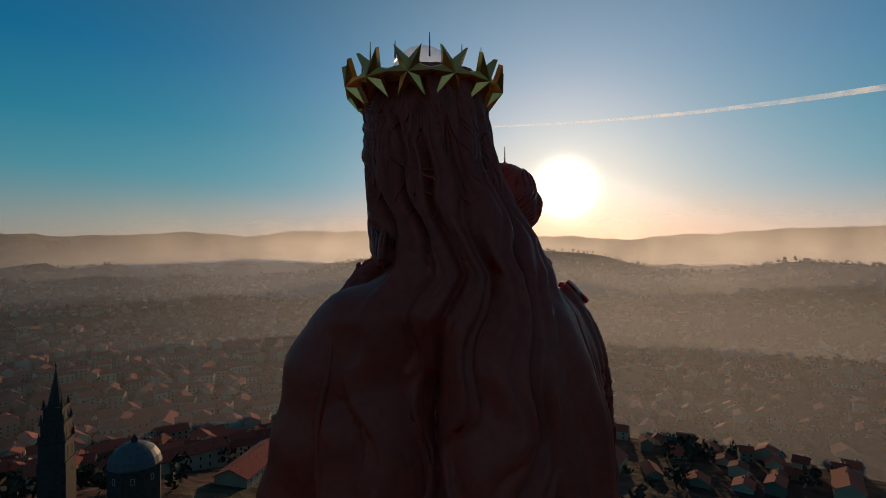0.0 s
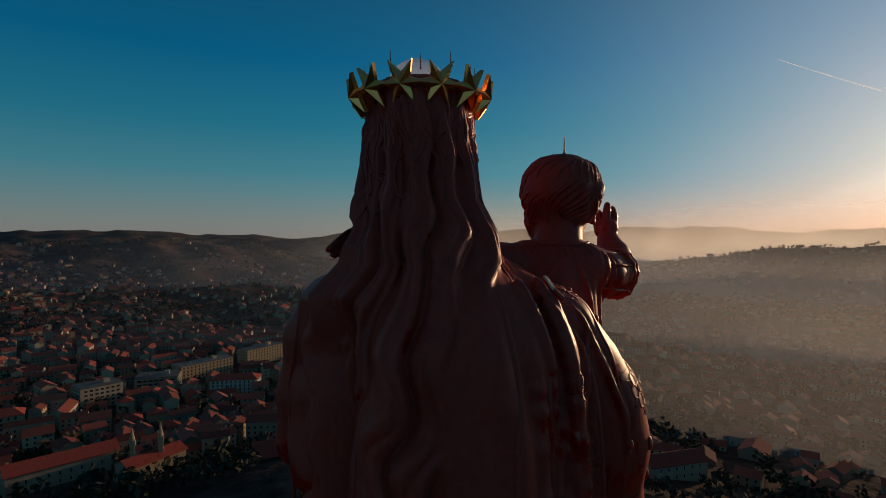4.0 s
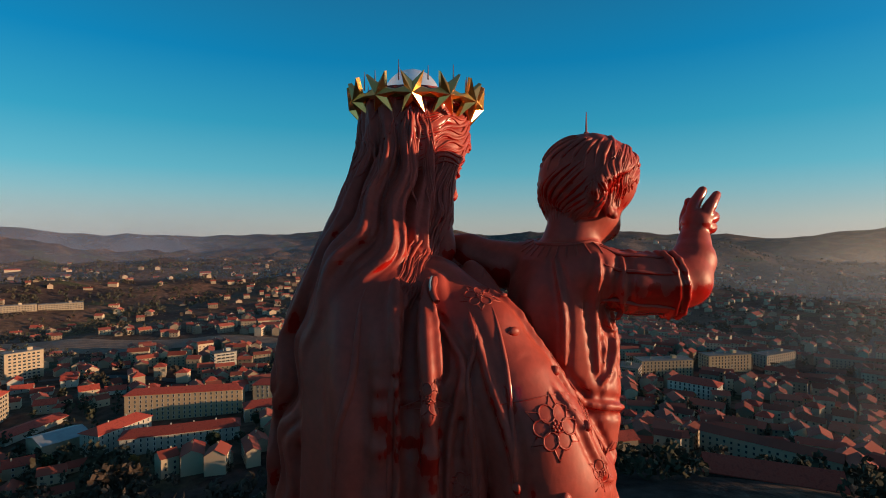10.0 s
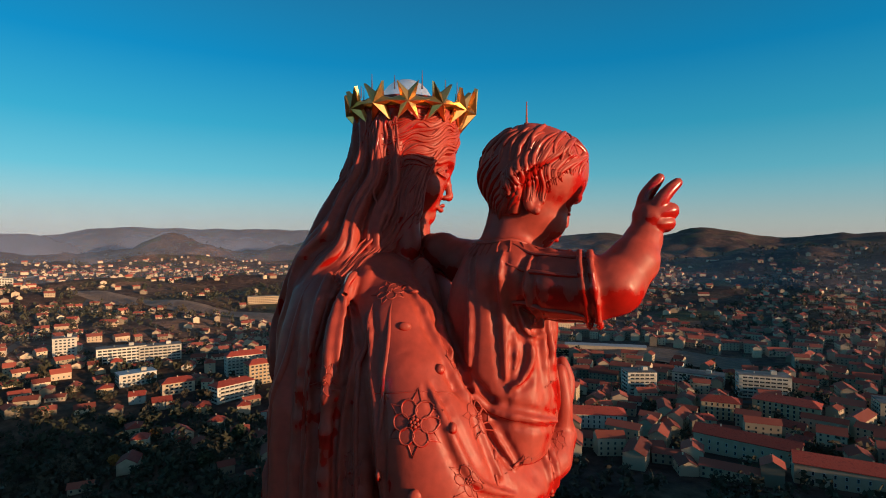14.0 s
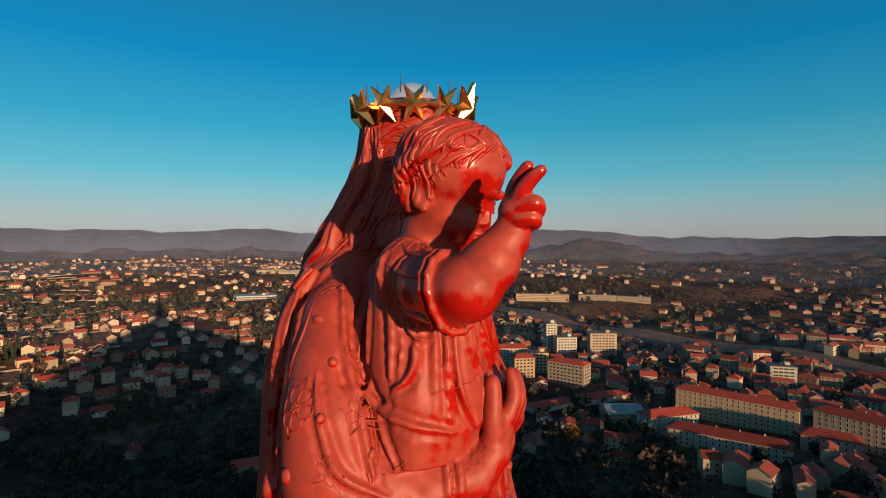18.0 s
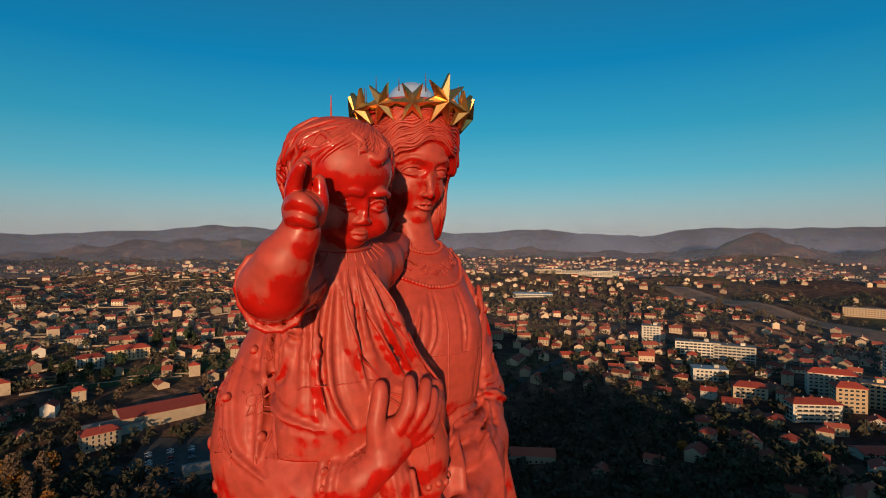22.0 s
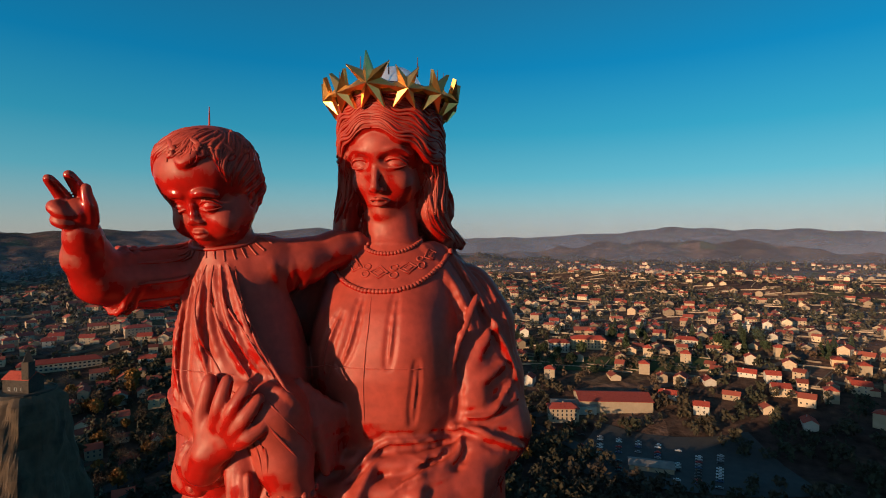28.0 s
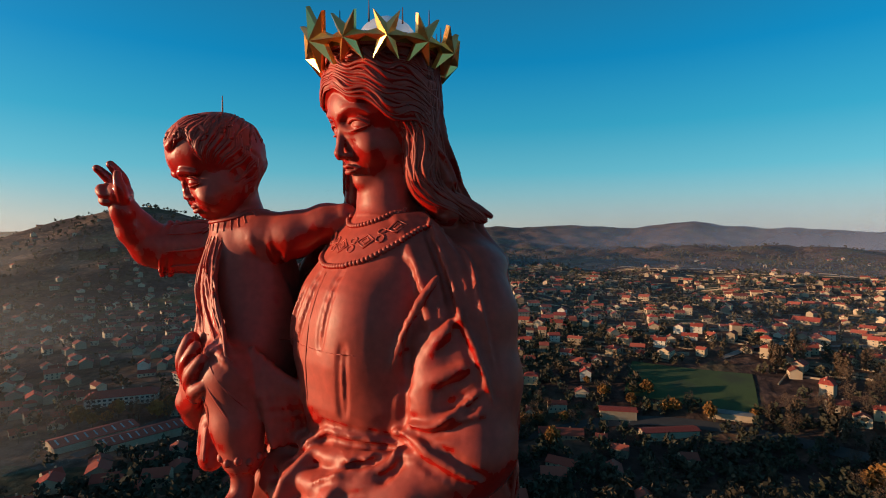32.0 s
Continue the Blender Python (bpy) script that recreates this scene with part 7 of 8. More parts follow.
# ---------- houses that one can count ----------
kinds = [make_house("house", 11, 9, 2, 2.6, M_PLASTER_W, M_TILE, "white two-storey house with red tiled roof and chimney"),
         make_house("house", 13, 10, 2, 2.8, M_PLASTER, M_TILE, "cream house with a low wing and red roof", wing=True),
         make_house("house", 9, 9, 3, 2.4, M_PLASTER, M_TILE, "narrow three-storey cream house with hipped roof", hip=0.9),
         make_house("house", 14, 9, 1, 2.6, M_PLASTER_W, M_TILE, "low white bungalow with red tiled roof"),
         make_house("house", 12, 11, 2, 2.2, M_PLASTER_Y, M_TILE, "ochre two-storey house with hipped red roof", hip=0.8)]
rnd = random.Random(11)


def free(x, y, size):
    for a, b, s in TAKEN:
        if (x - a) ** 2 + (y - b) ** 2 < (s + size) ** 2:
            return False
    return True


ROADS = [(235, 405, 22), (197, 365, 52), (235, 470, 42), (230, 470, 42)]
for az, r, s in ROADS:
    claim(az, r, s)
for k in range(30):
    a = 86 + 66 * k / 29
    claim(a, float(np.interp(a, [86, 96, 110, 126, 140, 152], [600, 600, 650, 720, 880, 1130])), 36)
for k in range(10):
    claim(205 - 2.2 * k, 368 + abs(k - 4) * 2, 22)
placed = []
tries = 0
PLOTS = ((172, 262, 440, 680, 120), (66, 150, 330, 560, 75), (268, 330, 360, 600, 22), (20, 66, 290, 480, 20))
for a0, a1, r0, r1, want in PLOTS:
    got = 0
    while got < want and tries < 20000:
        tries += 1
        az, r = rnd.uniform(a0, a1), math.sqrt(rnd.uniform(r0 * r0, r1 * r1))
        x, y = spot(az, r)
        if not free(x, y, 7.5):
            continue
        TAKEN.append((x, y, 8.5))
        placed.append((az, r))
        got += 1
for i, (az, r) in enumerate(placed):
    src = kinds[i % 5]
    x, y = spot(az, r)
    z = float(ground(x, y))
    m = pose(x, y, z + 0.3, 0, 0, az + rnd.choice((0, 90)) + rnd.uniform(-18, 18) + (180 if i % 3 == 0 else 0))
    if i < 5:
        src.matrix_world = m
    else:
        copy_thing(src, m)

# ---------- the many far houses, as one piece of stuff ----------
def town_density(az, r):
    """How thick the houses stand."""
    old = np.clip(spread(az, 62, 45), 0, 1) * np.exp(-((r - 420) / 420) ** 2) * 1.2
    south = np.clip(spread(az, 112, 45), 0, 1) * np.exp(-((r - 560) / 500) ** 2)
    westhill = np.clip(spread(az, 214, 54), 0, 1) * np.exp(-((r - 780) / 340) ** 2) * 0.5
    north = np.clip(spread(az, 300, 40) + spread(az, 345, 40), 0, 1) * np.exp(-((r - 700) / 500) ** 2) * 0.55
    vale = spread(az, 150, 22) * np.exp(-((r - 1900) / 700) ** 2) * 0.8 + spread(az, 88, 26) * np.exp(-((r - 1250) / 350) ** 2) * 0.9 + spread(az, 30, 40) * np.exp(-((r - 1100) / 500) ** 2) * 0.7
    ridge = spread(az, 200, 20) * np.exp(-((r - 1350) / 300) ** 2) * 0.35 + spread(az, 176, 10) * np.exp(-((r - 2100) / 250) ** 2) * 0.8 + spread(az, 120, 20) * np.exp(-((r - 1300) / 250) ** 2) * 0.4
    dark = 1 - 0.97 * np.clip(spread(az, 190, 55) * 1.6, 0, 1) * (r < 440)
    dark = dark * (1 - 0.9 * spread(az, 118, 17) * (r > 780)) * (1 - 0.85 * spread(az, 140, 22) * np.exp(-((r - 1150) / 330) ** 2))
    lumps = np.clip(0.75 + 0.7 * ripple(-r * np.sin(np.radians(az)) * 2.2, r * np.cos(np.radians(az)) * 2.2), 0.08, 1)
    return np.clip(old + south + westhill + north + vale + ridge, 0, 1) * dark * np.where((az > 20) & (az < 115) & (r < 800), 1, lumps)


def many_houses(count, seed):
    rs = np.random.RandomState(seed)
    verts, faces, slots = [], [], []
    made = 0
    grid = {}
    for a, b, s in TAKEN:
        grid.setdefault((int(a // 40), int(b // 40)), []).append((a, b, s))

    def clear(x, y, size):
        gx, gy = int(x // 40), int(y // 40)
        for i in (-1, 0, 1):
            for j in (-1, 0, 1):
                for a, b, s in grid.get((gx + i, gy + j), ()):
                    if (x - a) ** 2 + (y - b) ** 2 < (s + size) ** 2:
                        return False
        return True
    n = 60000
    az, r = rs.uniform(0, 360, n), 280 + 2200 * rs.uniform(0, 1, n) ** 1.35
    keep = rs.uniform(0, 1, n) < town_density(az, r)
    az, r = az[keep], r[keep]
    X, Y = -r * np.sin(np.radians(az)), r * np.cos(np.radians(az))
    Z = ground(X, Y)
    for x, y, z, a, rr in zip(X, Y, Z, az, r):
        old = 20 < a < 120 and rr < 750
        w, d = rs.uniform(7, 15), rs.uniform(7, 11)
        if old:
            w *= rs.uniform(1.0, 1.9)
        if rs.uniform() < 0.05:
            w, d = w * 2.2, d * 1.3
        size = 0.42 * w if old else 0.62 * w
        if not clear(x, y, size):
            continue
        grid.setdefault((int(x // 40), int(y // 40)), []).append((x, y, size))
        h = rs.choice([2.8, 3.0, 5.2, 5.6]) if not old else rs.choice([5.6, 8.4, 10.0])
        rise = d * rs.uniform(0.22, 0.3)
        t = radians(a) + rs.choice([0, math.pi / 2]) + rs.uniform(-0.35, 0.35)
        c, s = math.cos(t), math.sin(t)
        e = 0.5
        hx, hy = w / 2, d / 2
        low = -e * rise / hy
        local = [(-hx, -hy, -6), (hx, -hy, -6), (hx, hy, -6), (-hx, hy, -6), (-hx, -hy, h), (hx, -hy, h), (hx, hy, h), (-hx, hy, h), (-hx, 0, h + rise), (hx, 0, h + rise),
                 (-hx - e, -hy - e, h + low + 0.15), (hx + e, -hy - e, h + low + 0.15), (hx + e, 0, h + rise + 0.2), (-hx - e, 0, h + rise + 0.2), (hx + e, hy + e, h + low + 0.15), (-hx - e, hy + e, h + low + 0.15)]
        b0 = len(verts)
        quads = [((0, 1, 5, 4), 0), ((2, 3, 7, 6), 0), ((1, 2, 6, 9, 5), 0), ((3, 0, 4, 8, 7), 0), ((10, 11, 12, 13), 1), ((13, 12, 14, 15), 1)]
        # chimney and windows
        k = len(local)
        local += [(hx * 0.4, 0.3, h), (hx * 0.4 + 0.7, 0.3, h), (hx * 0.4 + 0.7, 0.9, h), (hx * 0.4, 0.9, h)] + [(hx * 0.4, 0.3, h + rise + 1), (hx * 0.4 + 0.7, 0.3, h + rise + 1), (hx * 0.4 + 0.7, 0.9, h + rise + 1), (hx * 0.4, 0.9, h + rise + 1)]
        quads += [((k, k + 1, k + 5, k + 4), 0), ((k + 1, k + 2, k + 6, k + 5), 0), ((k + 2, k + 3, k + 7, k + 6), 0), ((k + 3, k, k + 4, k + 7), 0), ((k + 4, k + 5, k + 6, k + 7), 0)]
        if rr < 1100:
            floors, cols = max(1, int(h / 2.8)), max(2, int(w / 3.2))
            for f in range(floors):
                for q in range(cols):
                    u = (q - (cols - 1) / 2) * w / cols
                    for sy in (-1, 1):
                        k = len(local)
                        yy = sy * (hy + 0.05)
                        z0 = 0.9 + 2.8 * f
                        local += [(u - 0.5, yy, z0), (u + 0.5, yy, z0), (u + 0.5, yy, z0 + 1.3), (u - 0.5, yy, z0 + 1.3)]
                        quads.append((tuple(range(k, k + 4)), 2))
        verts += [(x + c * p - s * q, y + s * p + c * q, z + v) for p, q, v in local]
        for q, m in quads:
            faces.append(tuple(b0 + i for i in q))
            slots.append(m)
        made += 1
        if made >= count:
            break
    ob = from_arrays("far_houses", verts, faces, [M_ISLE_WALL, M_ISLE_ROOF, M_GLASS], slots)
    tagged(ob, "hundreds of pale houses with red roofs across the valley", "houses", kind="stuff")
    return grid


HOUSE_GRID = many_houses(6800, 21)


def garden_walls(count, seed):
    """Low dry-stone walls that step up the terraced slope."""
    rs = np.random.RandomState(seed)
    verts, faces = [], []
    az, r = rs.uniform(178, 262, count), rs.uniform(500, 1350, count)
    for a, rr in zip(az, r):
        length, th = rs.uniform(12, 46), radians(a) + rs.uniform(-0.3, 0.3) + (math.pi / 2 if rs.uniform() < 0.2 else 0)
        x, y = spot(a, rr)
        c, s = math.cos(th), math.sin(th)
        ends = [(x - c * length / 2, y - s * length / 2), (x, y), (x + c * length / 2, y + s * length / 2)]
        base = ground([e[0] for e in ends], [e[1] for e in ends])
        k = len(verts)
        for (ex, ey), z in zip(ends, base):
            for o, h in ((-0.4, -1.0), (-0.4, 1.5), (0.4, 1.5), (0.4, -1.0)):
                verts.append((ex - s * o, ey + c * o, z + h))
        for i in (0, 4):
            for q in range(4):
                faces.append((k + i + q, k + i + (q + 1) % 4, k + i + 4 + (q + 1) % 4, k + i + 4 + q))
        faces += [(k, k + 1, k + 2, k + 3), (k + 11, k + 10, k + 9, k + 8)]
    ob = from_arrays("garden_walls", verts, faces, [M_GARDEN_WALL])
    tagged(ob, "low pale stone garden walls stepping up the hillside", "walls", kind="stuff")


garden_walls(1500, 44)


# ---------- trees ----------
def crown_bm(kind, seed, n):
    """A crown of many small clumps with gaps."""
    rs = random.Random(seed)
    bm = bmesh.new()
    for i in range(n):
        if kind == "fir":
            h = rs.random() ** 0.8
            rr = (1 - h) * 2.6 * rs.uniform(0.6, 1.05) + 0.1
            a = rs.uniform(0, 6.283)
            c = Vector((rr * math.cos(a), rr * math.sin(a), 1.2 + 11 * h))
            size = 0.55 + 0.5 * (1 - h)
        else:
            u, v, w = rs.gauss(0, 1), rs.gauss(0, 1), rs.gauss(0, 1)
            l = math.sqrt(u * u + v * v + w * w) + 1e-6
            q = rs.uniform(0.45, 1.0)
            lump = 1 + 0.25 * math.sin(3 * math.atan2(v, u) + seed) + 0.15 * math.sin(5 * w)
            wide = {"tall": 1.9, "round": 3.4, "bare": 3.6}[kind]
            high = {"tall": 6.5, "round": 3.4, "bare": 4.2}[kind]
            c = Vector((wide * q * u / l * lump, wide * q * v / l * lump, {"tall": 8.5, "round": 6.0, "bare": 6.8}[kind] + high * q * w / l))
            size = 0.5 if kind == "bare" else 0.75
        tilt = Euler((rs.uniform(0, 6.28), rs.uniform(0, 6.28), rs.uniform(0, 6.28))).to_matrix()
        if kind == "bare":
            shape = ((-0.08, 0, 0), (0.08, 0, 0), (0.3, 0.1, 1.3), (0.1, -0.2, 1.1)), ((0, -0.08, 0), (0, 0.08, 0), (-0.4, 0.2, 1.2), (-0.2, 0.3, 1.0))
        else:
            shape = ((-1, -0.6, 0), (0.8, -0.8, 0.2), (0.9, 0.7, -0.1), (-0.7, 0.9, 0.25)), ((-0.2, -0.7, -0.7), (0.2, 0.8, -0.6), (0.1, 0.6, 0.8), (-0.1, -0.8, 0.7))
        for quad in shape:
            bm.faces.new([bm.verts.new(c + tilt @ (Vector(p) * size * rs.uniform(0.8, 1.25))) for p in quad])
    return bm


def trunk_bm(height, r, limbs, seed):
    rs = random.Random(seed)
    bm = bmesh.new()

    def bar(a, b, r0, r1):
        d = (b - a)
        q = d.to_track_quat("Z", "Y").to_matrix()
        lo = [bm.verts.new(a + q @ Vector((r0 * math.cos(k * 1.2566), r0 * math.sin(k * 1.2566), 0))) for k in range(5)]
        hi = [bm.verts.new(b + q @ Vector((r1 * math.cos(k * 1.2566), r1 * math.sin(k * 1.2566), 0))) for k in range(5)]
        for k in range(5):
            bm.faces.new((lo[k], lo[(k + 1) % 5], hi[(k + 1) % 5], hi[k]))
    top = Vector((rs.uniform(-0.3, 0.3), rs.uniform(-0.3, 0.3), height))
    bar(Vector((0, 0, -1.5)), top, r, r * 0.45)
    for i in range(limbs):
        a = 2 * math.pi * i / limbs + rs.uniform(-0.3, 0.3)
        s = Vector((0, 0, height * rs.uniform(0.55, 1.0)))
        e = s + Vector((math.cos(a) * rs.uniform(1.2, 2.4), math.sin(a) * rs.uniform(1.2, 2.4), rs.uniform(1.5, 3.5)))
        bar(s, e, r * 0.4, r * 0.1)
        for j in range(2):
            e2 = e + Vector((rs.uniform(-1.2, 1.2), rs.uniform(-1.2, 1.2), rs.uniform(0.8, 2.0)))
            bar(e * 0.6 + s * 0.4, e2, r * 0.2, r * 0.05)
    return bm


def make_tree(kind, mat, seed, label):
    ob = new("tree")
    n = {"fir": 260, "tall": 230, "round": 230, "bare": 340}[kind]
    part("trunk", trunk_bm({"fir": 11.5, "tall": 7, "round": 4.5, "bare": 5.5}[kind], 0.22, 0 if kind == "fir" else 6, seed), M_BARK, ob)
    part("crown", crown_bm(kind, seed, n), mat, ob)
    tagged(ob, label, "tree", "trees of the valley")
    return ob


tree_kinds = [make_tree("bare", M_TWIGS, 1, "bare brown deciduous tree in winter"), make_tree("bare", M_TWIGS, 2, "bare brown deciduous tree in winter"), make_tree("tall", M_TWIGS, 3, "tall bare poplar with brown twigs"),
              make_tree("round", M_AUTUMN, 4, "round tree with orange autumn leaves"), make_tree("fir", M_FIR, 5, "dark green fir tree"), make_tree("round", M_FIR, 6, "dark evergreen tree with rounded crown")]
used = set()
rnd = random.Random(23)


def open_spot(x, y, size=2.5):
    gx, gy = int(x // 40), int(y // 40)
    for i in (-1, 0, 1):
        for j in (-1, 0, 1):
            for a, b, s in HOUSE_GRID.get((gx + i, gy + j), ()):
                if (x - a) ** 2 + (y - b) ** 2 < (s * 0.75 + size) ** 2:
                    return False
    return True


GROVES = ((228, 246, 420, 450, (3, 3, 0, 3), 12, 1.0), (218, 228, 410, 560, (0, 1, 2), 40, 1.25), (246, 256, 340, 430, (0, 1, 3), 26, 1.1), (212, 222, 335, 400, (2, 0, 3), 22, 1.3), (183, 205, 560, 640, (4, 5, 4), 34, 1.1), (205, 212, 470, 560, (4, 0, 5), 16, 1.1),
          (270, 300, 395, 440, (0, 1, 0, 3), 46, 1.25), (150, 178, 330, 480, (0, 1), 22, 1.1), (95, 150, 290, 420, (0, 5, 3), 22, 1.0), (252, 262, 440, 520, (0, 1, 3), 18, 1.2))
for a0, a1, r0, r1, which, want, size in GROVES:
    got = 0
    for _ in range(400):
        if got >= want:
            break
        az, r = rnd.uniform(a0, a1), rnd.uniform(r0, r1)
        x, y = spot(az, r)
        if not open_spot(x, y, 1.0):
            continue
        k = rnd.choice(which)
        s = size * rnd.uniform(0.75, 1.3)
        m = pose(x, y, float(ground(x, y)) + 0.2, 0, 0, rnd.uniform(0, 360)) @ Matrix.Diagonal((s, s, s * rnd.uniform(0.9, 1.2), 1))
        if k not in used:
            used.add(k)
            tree_kinds[k].matrix_world = m
        else:
            o = copy_thing(tree_kinds[k], m)
            o.matrix_basis = m
        got += 1
for k in range(6):
    if k not in used:
        x, y = spot(178 + k, 520)
        tree_kinds[k].matrix_world = pose(x, y, float(ground(x, y)))


def many_trees(count, seed):
    """Woods and garden trees of clumps, one piece of stuff."""
    rs = np.random.RandomState(seed)
    n = count * 6
    az, r = rs.uniform(0, 360, n), 210 + 2600 * rs.uniform(0, 1, n) ** 1.5
    X, Y = -r * np.sin(np.radians(az)), r * np.cos(np.radians(az))
    dens = np.clip(0.35 + 0.55 * ripple(X * 1.5, Y * 1.5), 0.05, 1)
    dens = np.maximum(dens, spread(az, 250, 30) * np.exp(-((r - 420) / 120) ** 2))
    dens = np.maximum(dens, 0.7 * spread(az, 214, 60) * np.exp(-((r - 760) / 380) ** 2))
    dens = np.maximum(dens, np.clip(spread(az, 190, 60) * 1.6, 0, 1) * (r < 450))
    dens = dens * np.where((az > 20) & (az < 120) & (r < 800), 0.35, 1)
    keep = rs.uniform(0, 1, n) < dens
    X, Y, r = X[keep], Y[keep], r[keep]
    Z = ground(X, Y)
    V, F = [], []
    base = np.array([[-1, -0.7, 0.0], [0.9, -0.8, 0.3], [0.8, 0.8, -0.2], [-0.8, 0.9, 0.25]])
    made = 0
    for x, y, z, rr in zip(X, Y, Z, r):
        if not open_spot(x, y, 2.0):
            continue
        k = 24 if rr < 600 else 13 if rr < 1200 else 8
        s = rs.uniform(0.75, 1.5)
        h, w = 7.5 * s * rs.uniform(0.8, 1.3), 3.0 * s
        d = rs.normal(0, 1, (k, 3))
        d /= np.linalg.norm(d, axis=1, keepdims=True) + 1e-6
        c = d * rs.uniform(0.45, 1.0, (k, 1)) * [w, w, h * 0.42] + [x, y, z + h * 0.55]
        size = (1.0 if rr < 700 else 1.35 if rr < 1300 else 1.9) * s
        ax = rs.normal(0, 1, (k, 2, 3))
        ax /= np.linalg.norm(ax, axis=2, keepdims=True)
        P = c[:, None] + size * (base[None, :, 0:1] * ax[:, 0:1] + base[None, :, 1:2] * ax[:, 1:2])
        b0 = len(V) * 4
        V += list(P)
        made += 1
        if made >= count:
            break
    V = np.concatenate([v.reshape(-1, 3) for v in V])
    F = np.arange(len(V)).reshape(-1, 4)
    ob = from_arrays("far_trees", V, F.tolist(), [M_FAR_TREES])
    tagged(ob, "bare brown and dark green trees between the houses", "trees", kind="stuff")


many_trees(26000, 31)


# ---------- parked cars ----------
def make_car(label, tall=1.0):
    ob = new("car")
    prof = [(-2.1, 0.35), (-2.15, 0.75), (-1.2, 0.9), (-0.6, 1.42 * tall), (1.0, 1.45 * tall), (1.75, 0.98), (2.1, 0.9), (2.12, 0.35)]
    bm = bmesh.new()
    l = [bm.verts.new((x, -0.85 + 0.12 * (z > 1.2), z)) for x, z in prof]
    r = [bm.verts.new((x, 0.85 - 0.12 * (z > 1.2), z)) for x, z in prof]
    bm.faces.new(l)
    bm.faces.new(r[::-1])
    for i in range(len(prof)):
        j = (i + 1) % len(prof)
        bm.faces.new((l[i], r[i], r[j], l[j]))
    bmesh.ops.recalc_face_normals(bm, faces=bm.faces)
    bmesh.ops.bevel(bm, geom=bm.edges[:], offset=0.05, segments=1, affect="EDGES")
    part("body", bm, M_CAR, ob)
    for x0, x1, z0, z1, n in ((-1.17, -0.66, 0.98, 1.36 * tall, "windscreen"), (1.06, 1.66, 1.05, 1.4 * tall, "rear_window")):
        bm = bmesh.new()
        o = -0.03 if n == "windscreen" else 0.03
        a, b = (x0, z0, x1, z1) if n == "windscreen" else (x1, z0, x0, z1), 0
        q = a
        bm.faces.new([bm.verts.new(p) for p in ((q[0] + o, -0.7, q[1] + 0.03), (q[0] + o, 0.7, q[1] + 0.03), (q[2] + o, 0.64, q[3] + 0.03), (q[2] + o, -0.64, q[3] + 0.03))])
        part(n, bm, M_GLASS, ob)
    for s in (-1, 1):
        part("side_window", box_bm(1.7, 0.02, 0.34, (0.15, 0.82 * s, 1.0)), M_GLASS, ob)
    for x in (-1.35, 1.35):
        for s in (-1, 1):
            bm = bmesh.new()
            bmesh.ops.create_cone(bm, cap_ends=True, segments=12, radius1=0.33, radius2=0.33, depth=0.22)
            w = part("wheel", bm, M_RUBBER, ob)
            w.matrix_local = pose(x, 0.78 * s, 0.33, 90, 0, 0)
    tagged(ob, label, "car", "cars in the car park")
    return ob


car = make_car("parked family car on dark asphalt")
first = True
rnd = random.Random(4)
for row in range(8):
    for i in range(12):
        if rnd.random() < 0.25:
            continue
        az = 206.5 - 1.9 * row
        r = 338 + 4.6 * i
        x, y = spot(az, r)
        if (x - spot(199.5, 350)[0]) ** 2 + (y - spot(199.5, 350)[1]) ** 2 < 200:
            continue
        m = pose(x, y, float(ground(x, y)) + 0.72, 0, 0, 200 + 0 + rnd.uniform(-3, 3))
        if first:
            car.matrix_world = m
            first = False
        else:
            copy_thing(car, m)

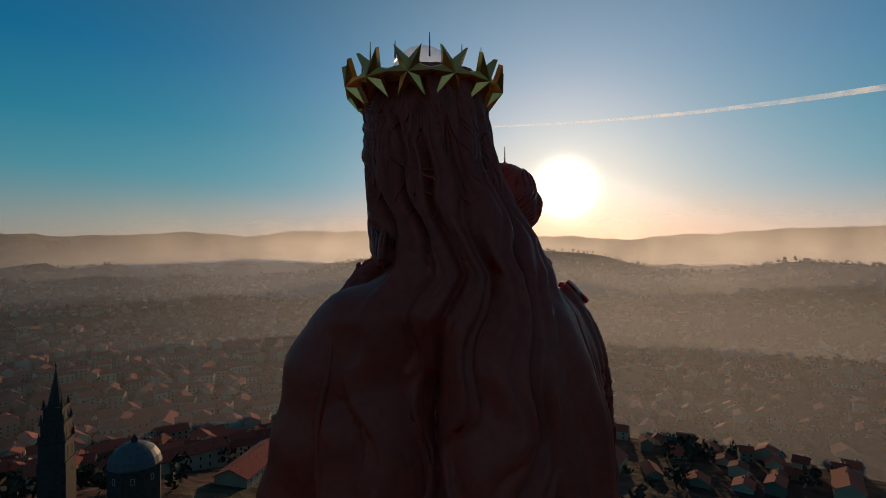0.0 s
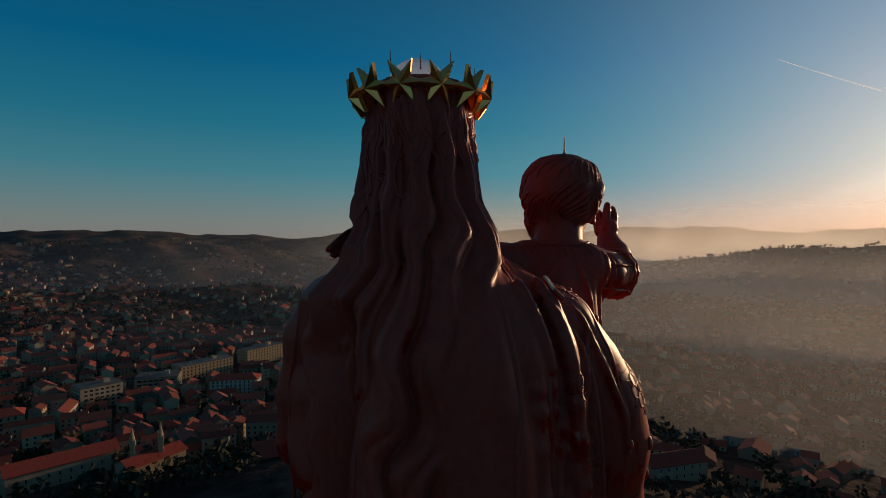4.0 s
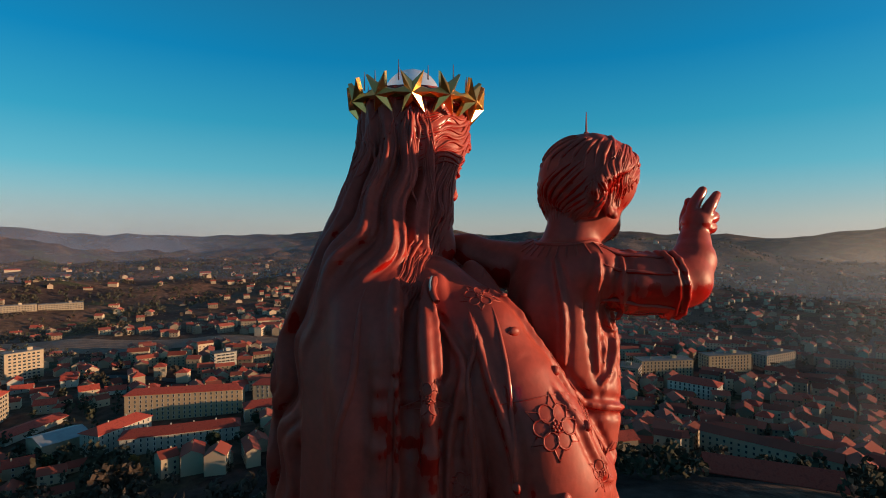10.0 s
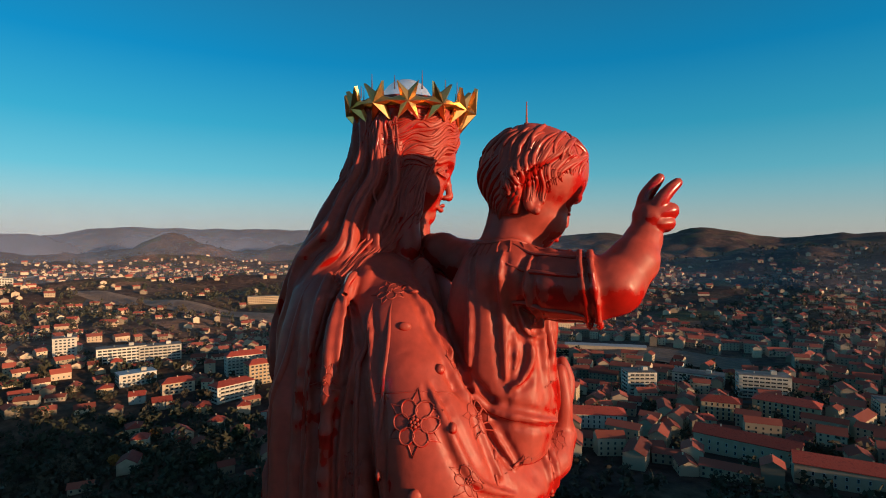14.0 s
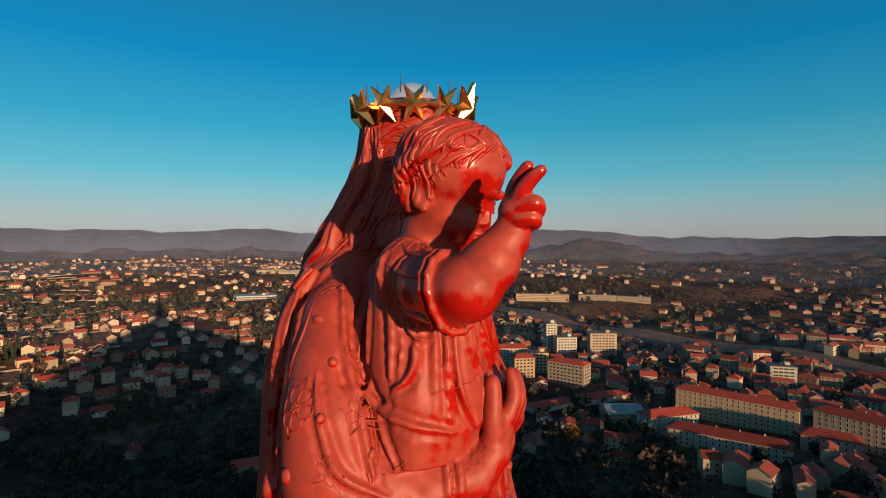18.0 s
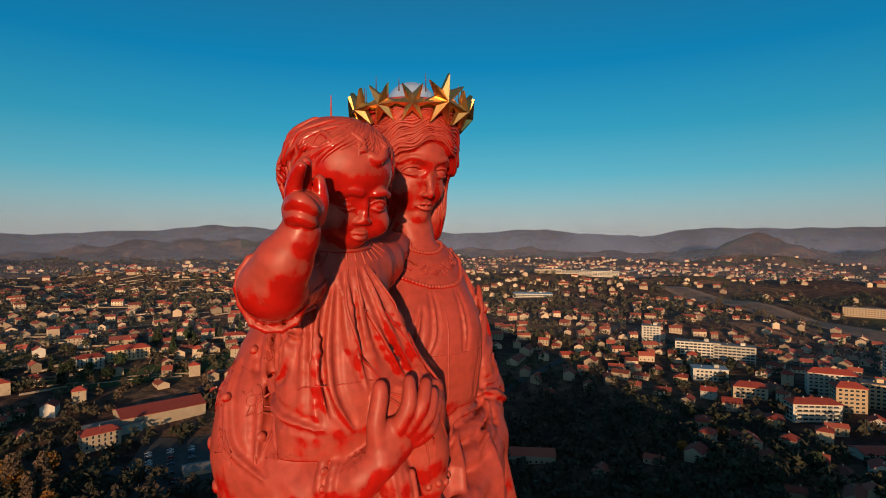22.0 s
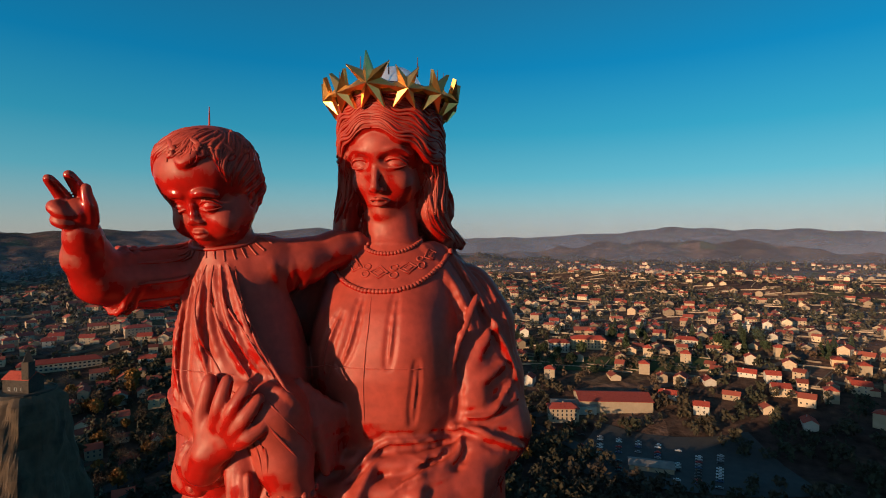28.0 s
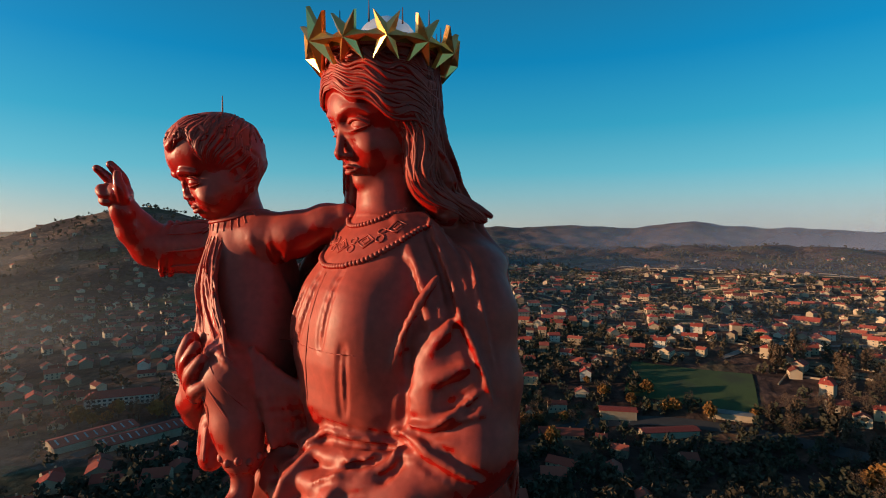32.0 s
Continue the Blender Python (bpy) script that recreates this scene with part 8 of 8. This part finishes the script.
# ---------- valley mist and far haze, added as see-through sheets ---
def haze_sheet_material(amount, sunward, top):
    """Haze imitated on an added sheet: mostly clear, scattering light onwards; thinner with height."""
    m = bpy.data.materials.new("haze_sheet")
    m.use_nodes = True
    t = m.node_tree
    t.nodes.remove(t.nodes["Principled BSDF"])
    out = t.nodes["Material Output"]
    clear = t.nodes.new("ShaderNodeBsdfTransparent")
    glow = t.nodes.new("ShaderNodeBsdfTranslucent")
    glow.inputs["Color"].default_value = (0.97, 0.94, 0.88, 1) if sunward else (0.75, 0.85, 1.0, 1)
    # the blue of distant haze is put into the sheet's own colour
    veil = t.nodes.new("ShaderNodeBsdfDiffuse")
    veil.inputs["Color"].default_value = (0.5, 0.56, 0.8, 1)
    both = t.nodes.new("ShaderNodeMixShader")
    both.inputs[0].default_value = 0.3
    t.links.new(glow.outputs[0], both.inputs[1])
    t.links.new(veil.outputs[0], both.inputs[2])
    mix = t.nodes.new("ShaderNodeMixShader")
    co = t.nodes.new("ShaderNodeNewGeometry")
    sep = t.nodes.new("ShaderNodeSeparateXYZ")
    t.links.new(co.outputs["Position"], sep.inputs[0])
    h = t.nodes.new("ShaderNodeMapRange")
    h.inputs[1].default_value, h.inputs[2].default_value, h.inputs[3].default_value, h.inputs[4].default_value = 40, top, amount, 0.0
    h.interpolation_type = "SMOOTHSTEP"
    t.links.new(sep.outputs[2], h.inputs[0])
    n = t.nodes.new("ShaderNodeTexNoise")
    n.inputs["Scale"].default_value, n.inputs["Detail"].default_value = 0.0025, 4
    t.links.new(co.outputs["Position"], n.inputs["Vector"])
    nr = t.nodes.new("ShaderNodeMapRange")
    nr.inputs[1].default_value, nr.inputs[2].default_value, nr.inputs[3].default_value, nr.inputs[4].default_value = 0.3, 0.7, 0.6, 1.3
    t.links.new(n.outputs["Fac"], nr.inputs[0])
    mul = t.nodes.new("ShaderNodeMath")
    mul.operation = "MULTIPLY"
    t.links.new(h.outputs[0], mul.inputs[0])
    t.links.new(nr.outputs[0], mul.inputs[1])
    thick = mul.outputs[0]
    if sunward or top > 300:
        # the low sheets thicken towards the sunrise side, the tall far haze on the other
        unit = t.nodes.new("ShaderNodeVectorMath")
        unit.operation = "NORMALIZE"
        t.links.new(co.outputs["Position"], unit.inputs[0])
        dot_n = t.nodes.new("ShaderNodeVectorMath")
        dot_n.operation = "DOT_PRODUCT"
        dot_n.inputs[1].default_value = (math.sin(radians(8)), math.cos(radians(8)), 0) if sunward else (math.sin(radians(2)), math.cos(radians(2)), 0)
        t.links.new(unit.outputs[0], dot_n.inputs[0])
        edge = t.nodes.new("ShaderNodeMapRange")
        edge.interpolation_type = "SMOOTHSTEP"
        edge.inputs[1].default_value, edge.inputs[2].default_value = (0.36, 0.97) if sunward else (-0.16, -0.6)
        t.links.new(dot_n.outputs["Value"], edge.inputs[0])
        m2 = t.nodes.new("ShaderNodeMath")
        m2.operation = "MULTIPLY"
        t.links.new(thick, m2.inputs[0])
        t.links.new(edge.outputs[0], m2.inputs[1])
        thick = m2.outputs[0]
    t.links.new(thick, mix.inputs[0])
    t.links.new(clear.outputs[0], mix.inputs[1])
    t.links.new(both.outputs[0], mix.inputs[2])
    t.links.new(mix.outputs[0], out.inputs["Surface"])
    return m


for r, amount, sunward in HAZE_SHEETS:
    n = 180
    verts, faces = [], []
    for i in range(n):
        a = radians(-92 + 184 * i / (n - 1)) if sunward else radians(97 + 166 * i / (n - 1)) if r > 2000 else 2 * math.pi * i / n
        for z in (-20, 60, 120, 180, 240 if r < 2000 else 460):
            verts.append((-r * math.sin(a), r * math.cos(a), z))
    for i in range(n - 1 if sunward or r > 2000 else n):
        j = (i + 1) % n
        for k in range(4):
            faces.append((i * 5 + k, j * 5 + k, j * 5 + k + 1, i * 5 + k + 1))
    ob = from_arrays("mist", verts, faces, [haze_sheet_material(amount, sunward, (430 if r > 2000 else 165) if sunward else (225 if r < 2000 else 420))], smooth=True)
    tagged(ob, "curved see-through sheet standing in for valley mist and haze", "mist", kind="stuff")


# ---------- vapour trails ----------
def trail(a0, e0, a1, e1, wide0, wide1):
    verts, faces = [], []
    for i in range(25):
        t = i / 24
        az, el = radians(a0 + (a1 - a0) * t), radians(e0 + (e1 - e0) * t)
        for s in (-1, 1):
            e = el + s * radians(wide0 + (wide1 - wide0) * t) / 2
            verts.append((-4600 * math.sin(az) * math.cos(e), 4600 * math.cos(az) * math.cos(e), 147 + 4600 * math.sin(e)))
    for i in range(24):
        faces.append((2 * i, 2 * i + 1, 2 * i + 3, 2 * i + 2))
    ob = from_arrays("vapour_trail", verts, faces, [M_TRAIL])
    tagged(ob, "thin white aircraft vapour trail in the sky", "vapour trail", kind="stuff")


def trail_material():
    m = bpy.data.materials.new("vapour")
    m.use_nodes = True
    t = m.node_tree
    t.nodes.remove(t.nodes["Principled BSDF"])
    mix, clear, white = t.nodes.new("ShaderNodeMixShader"), t.nodes.new("ShaderNodeBsdfTransparent"), t.nodes.new("ShaderNodeBsdfTranslucent")
    n = t.nodes.new("ShaderNodeTexNoise")
    n.inputs["Scale"].default_value = 0.01
    r = t.nodes.new("ShaderNodeMapRange")
    r.inputs[1].default_value, r.inputs[2].default_value, r.inputs[3].default_value, r.inputs[4].default_value = 0.3, 0.7, 0.1, 0.55
    co = t.nodes.new("ShaderNodeTexCoord")
    t.links.new(co.outputs["Object"], n.inputs["Vector"])
    t.links.new(n.outputs["Fac"], r.inputs[0])
    t.links.new(r.outputs[0], mix.inputs[0])
    t.links.new(clear.outputs[0], mix.inputs[1])
    t.links.new(white.outputs[0], mix.inputs[2])
    t.links.new(mix.outputs[0], t.nodes["Material Output"].inputs["Surface"])
    return m


M_TRAIL = trail_material()
trail(1.4, 12.3, -34.0, 12.7, 0.12, 0.5)
trail(9.1, 16.0, 1.6, 12.1, 0.05, 0.14)
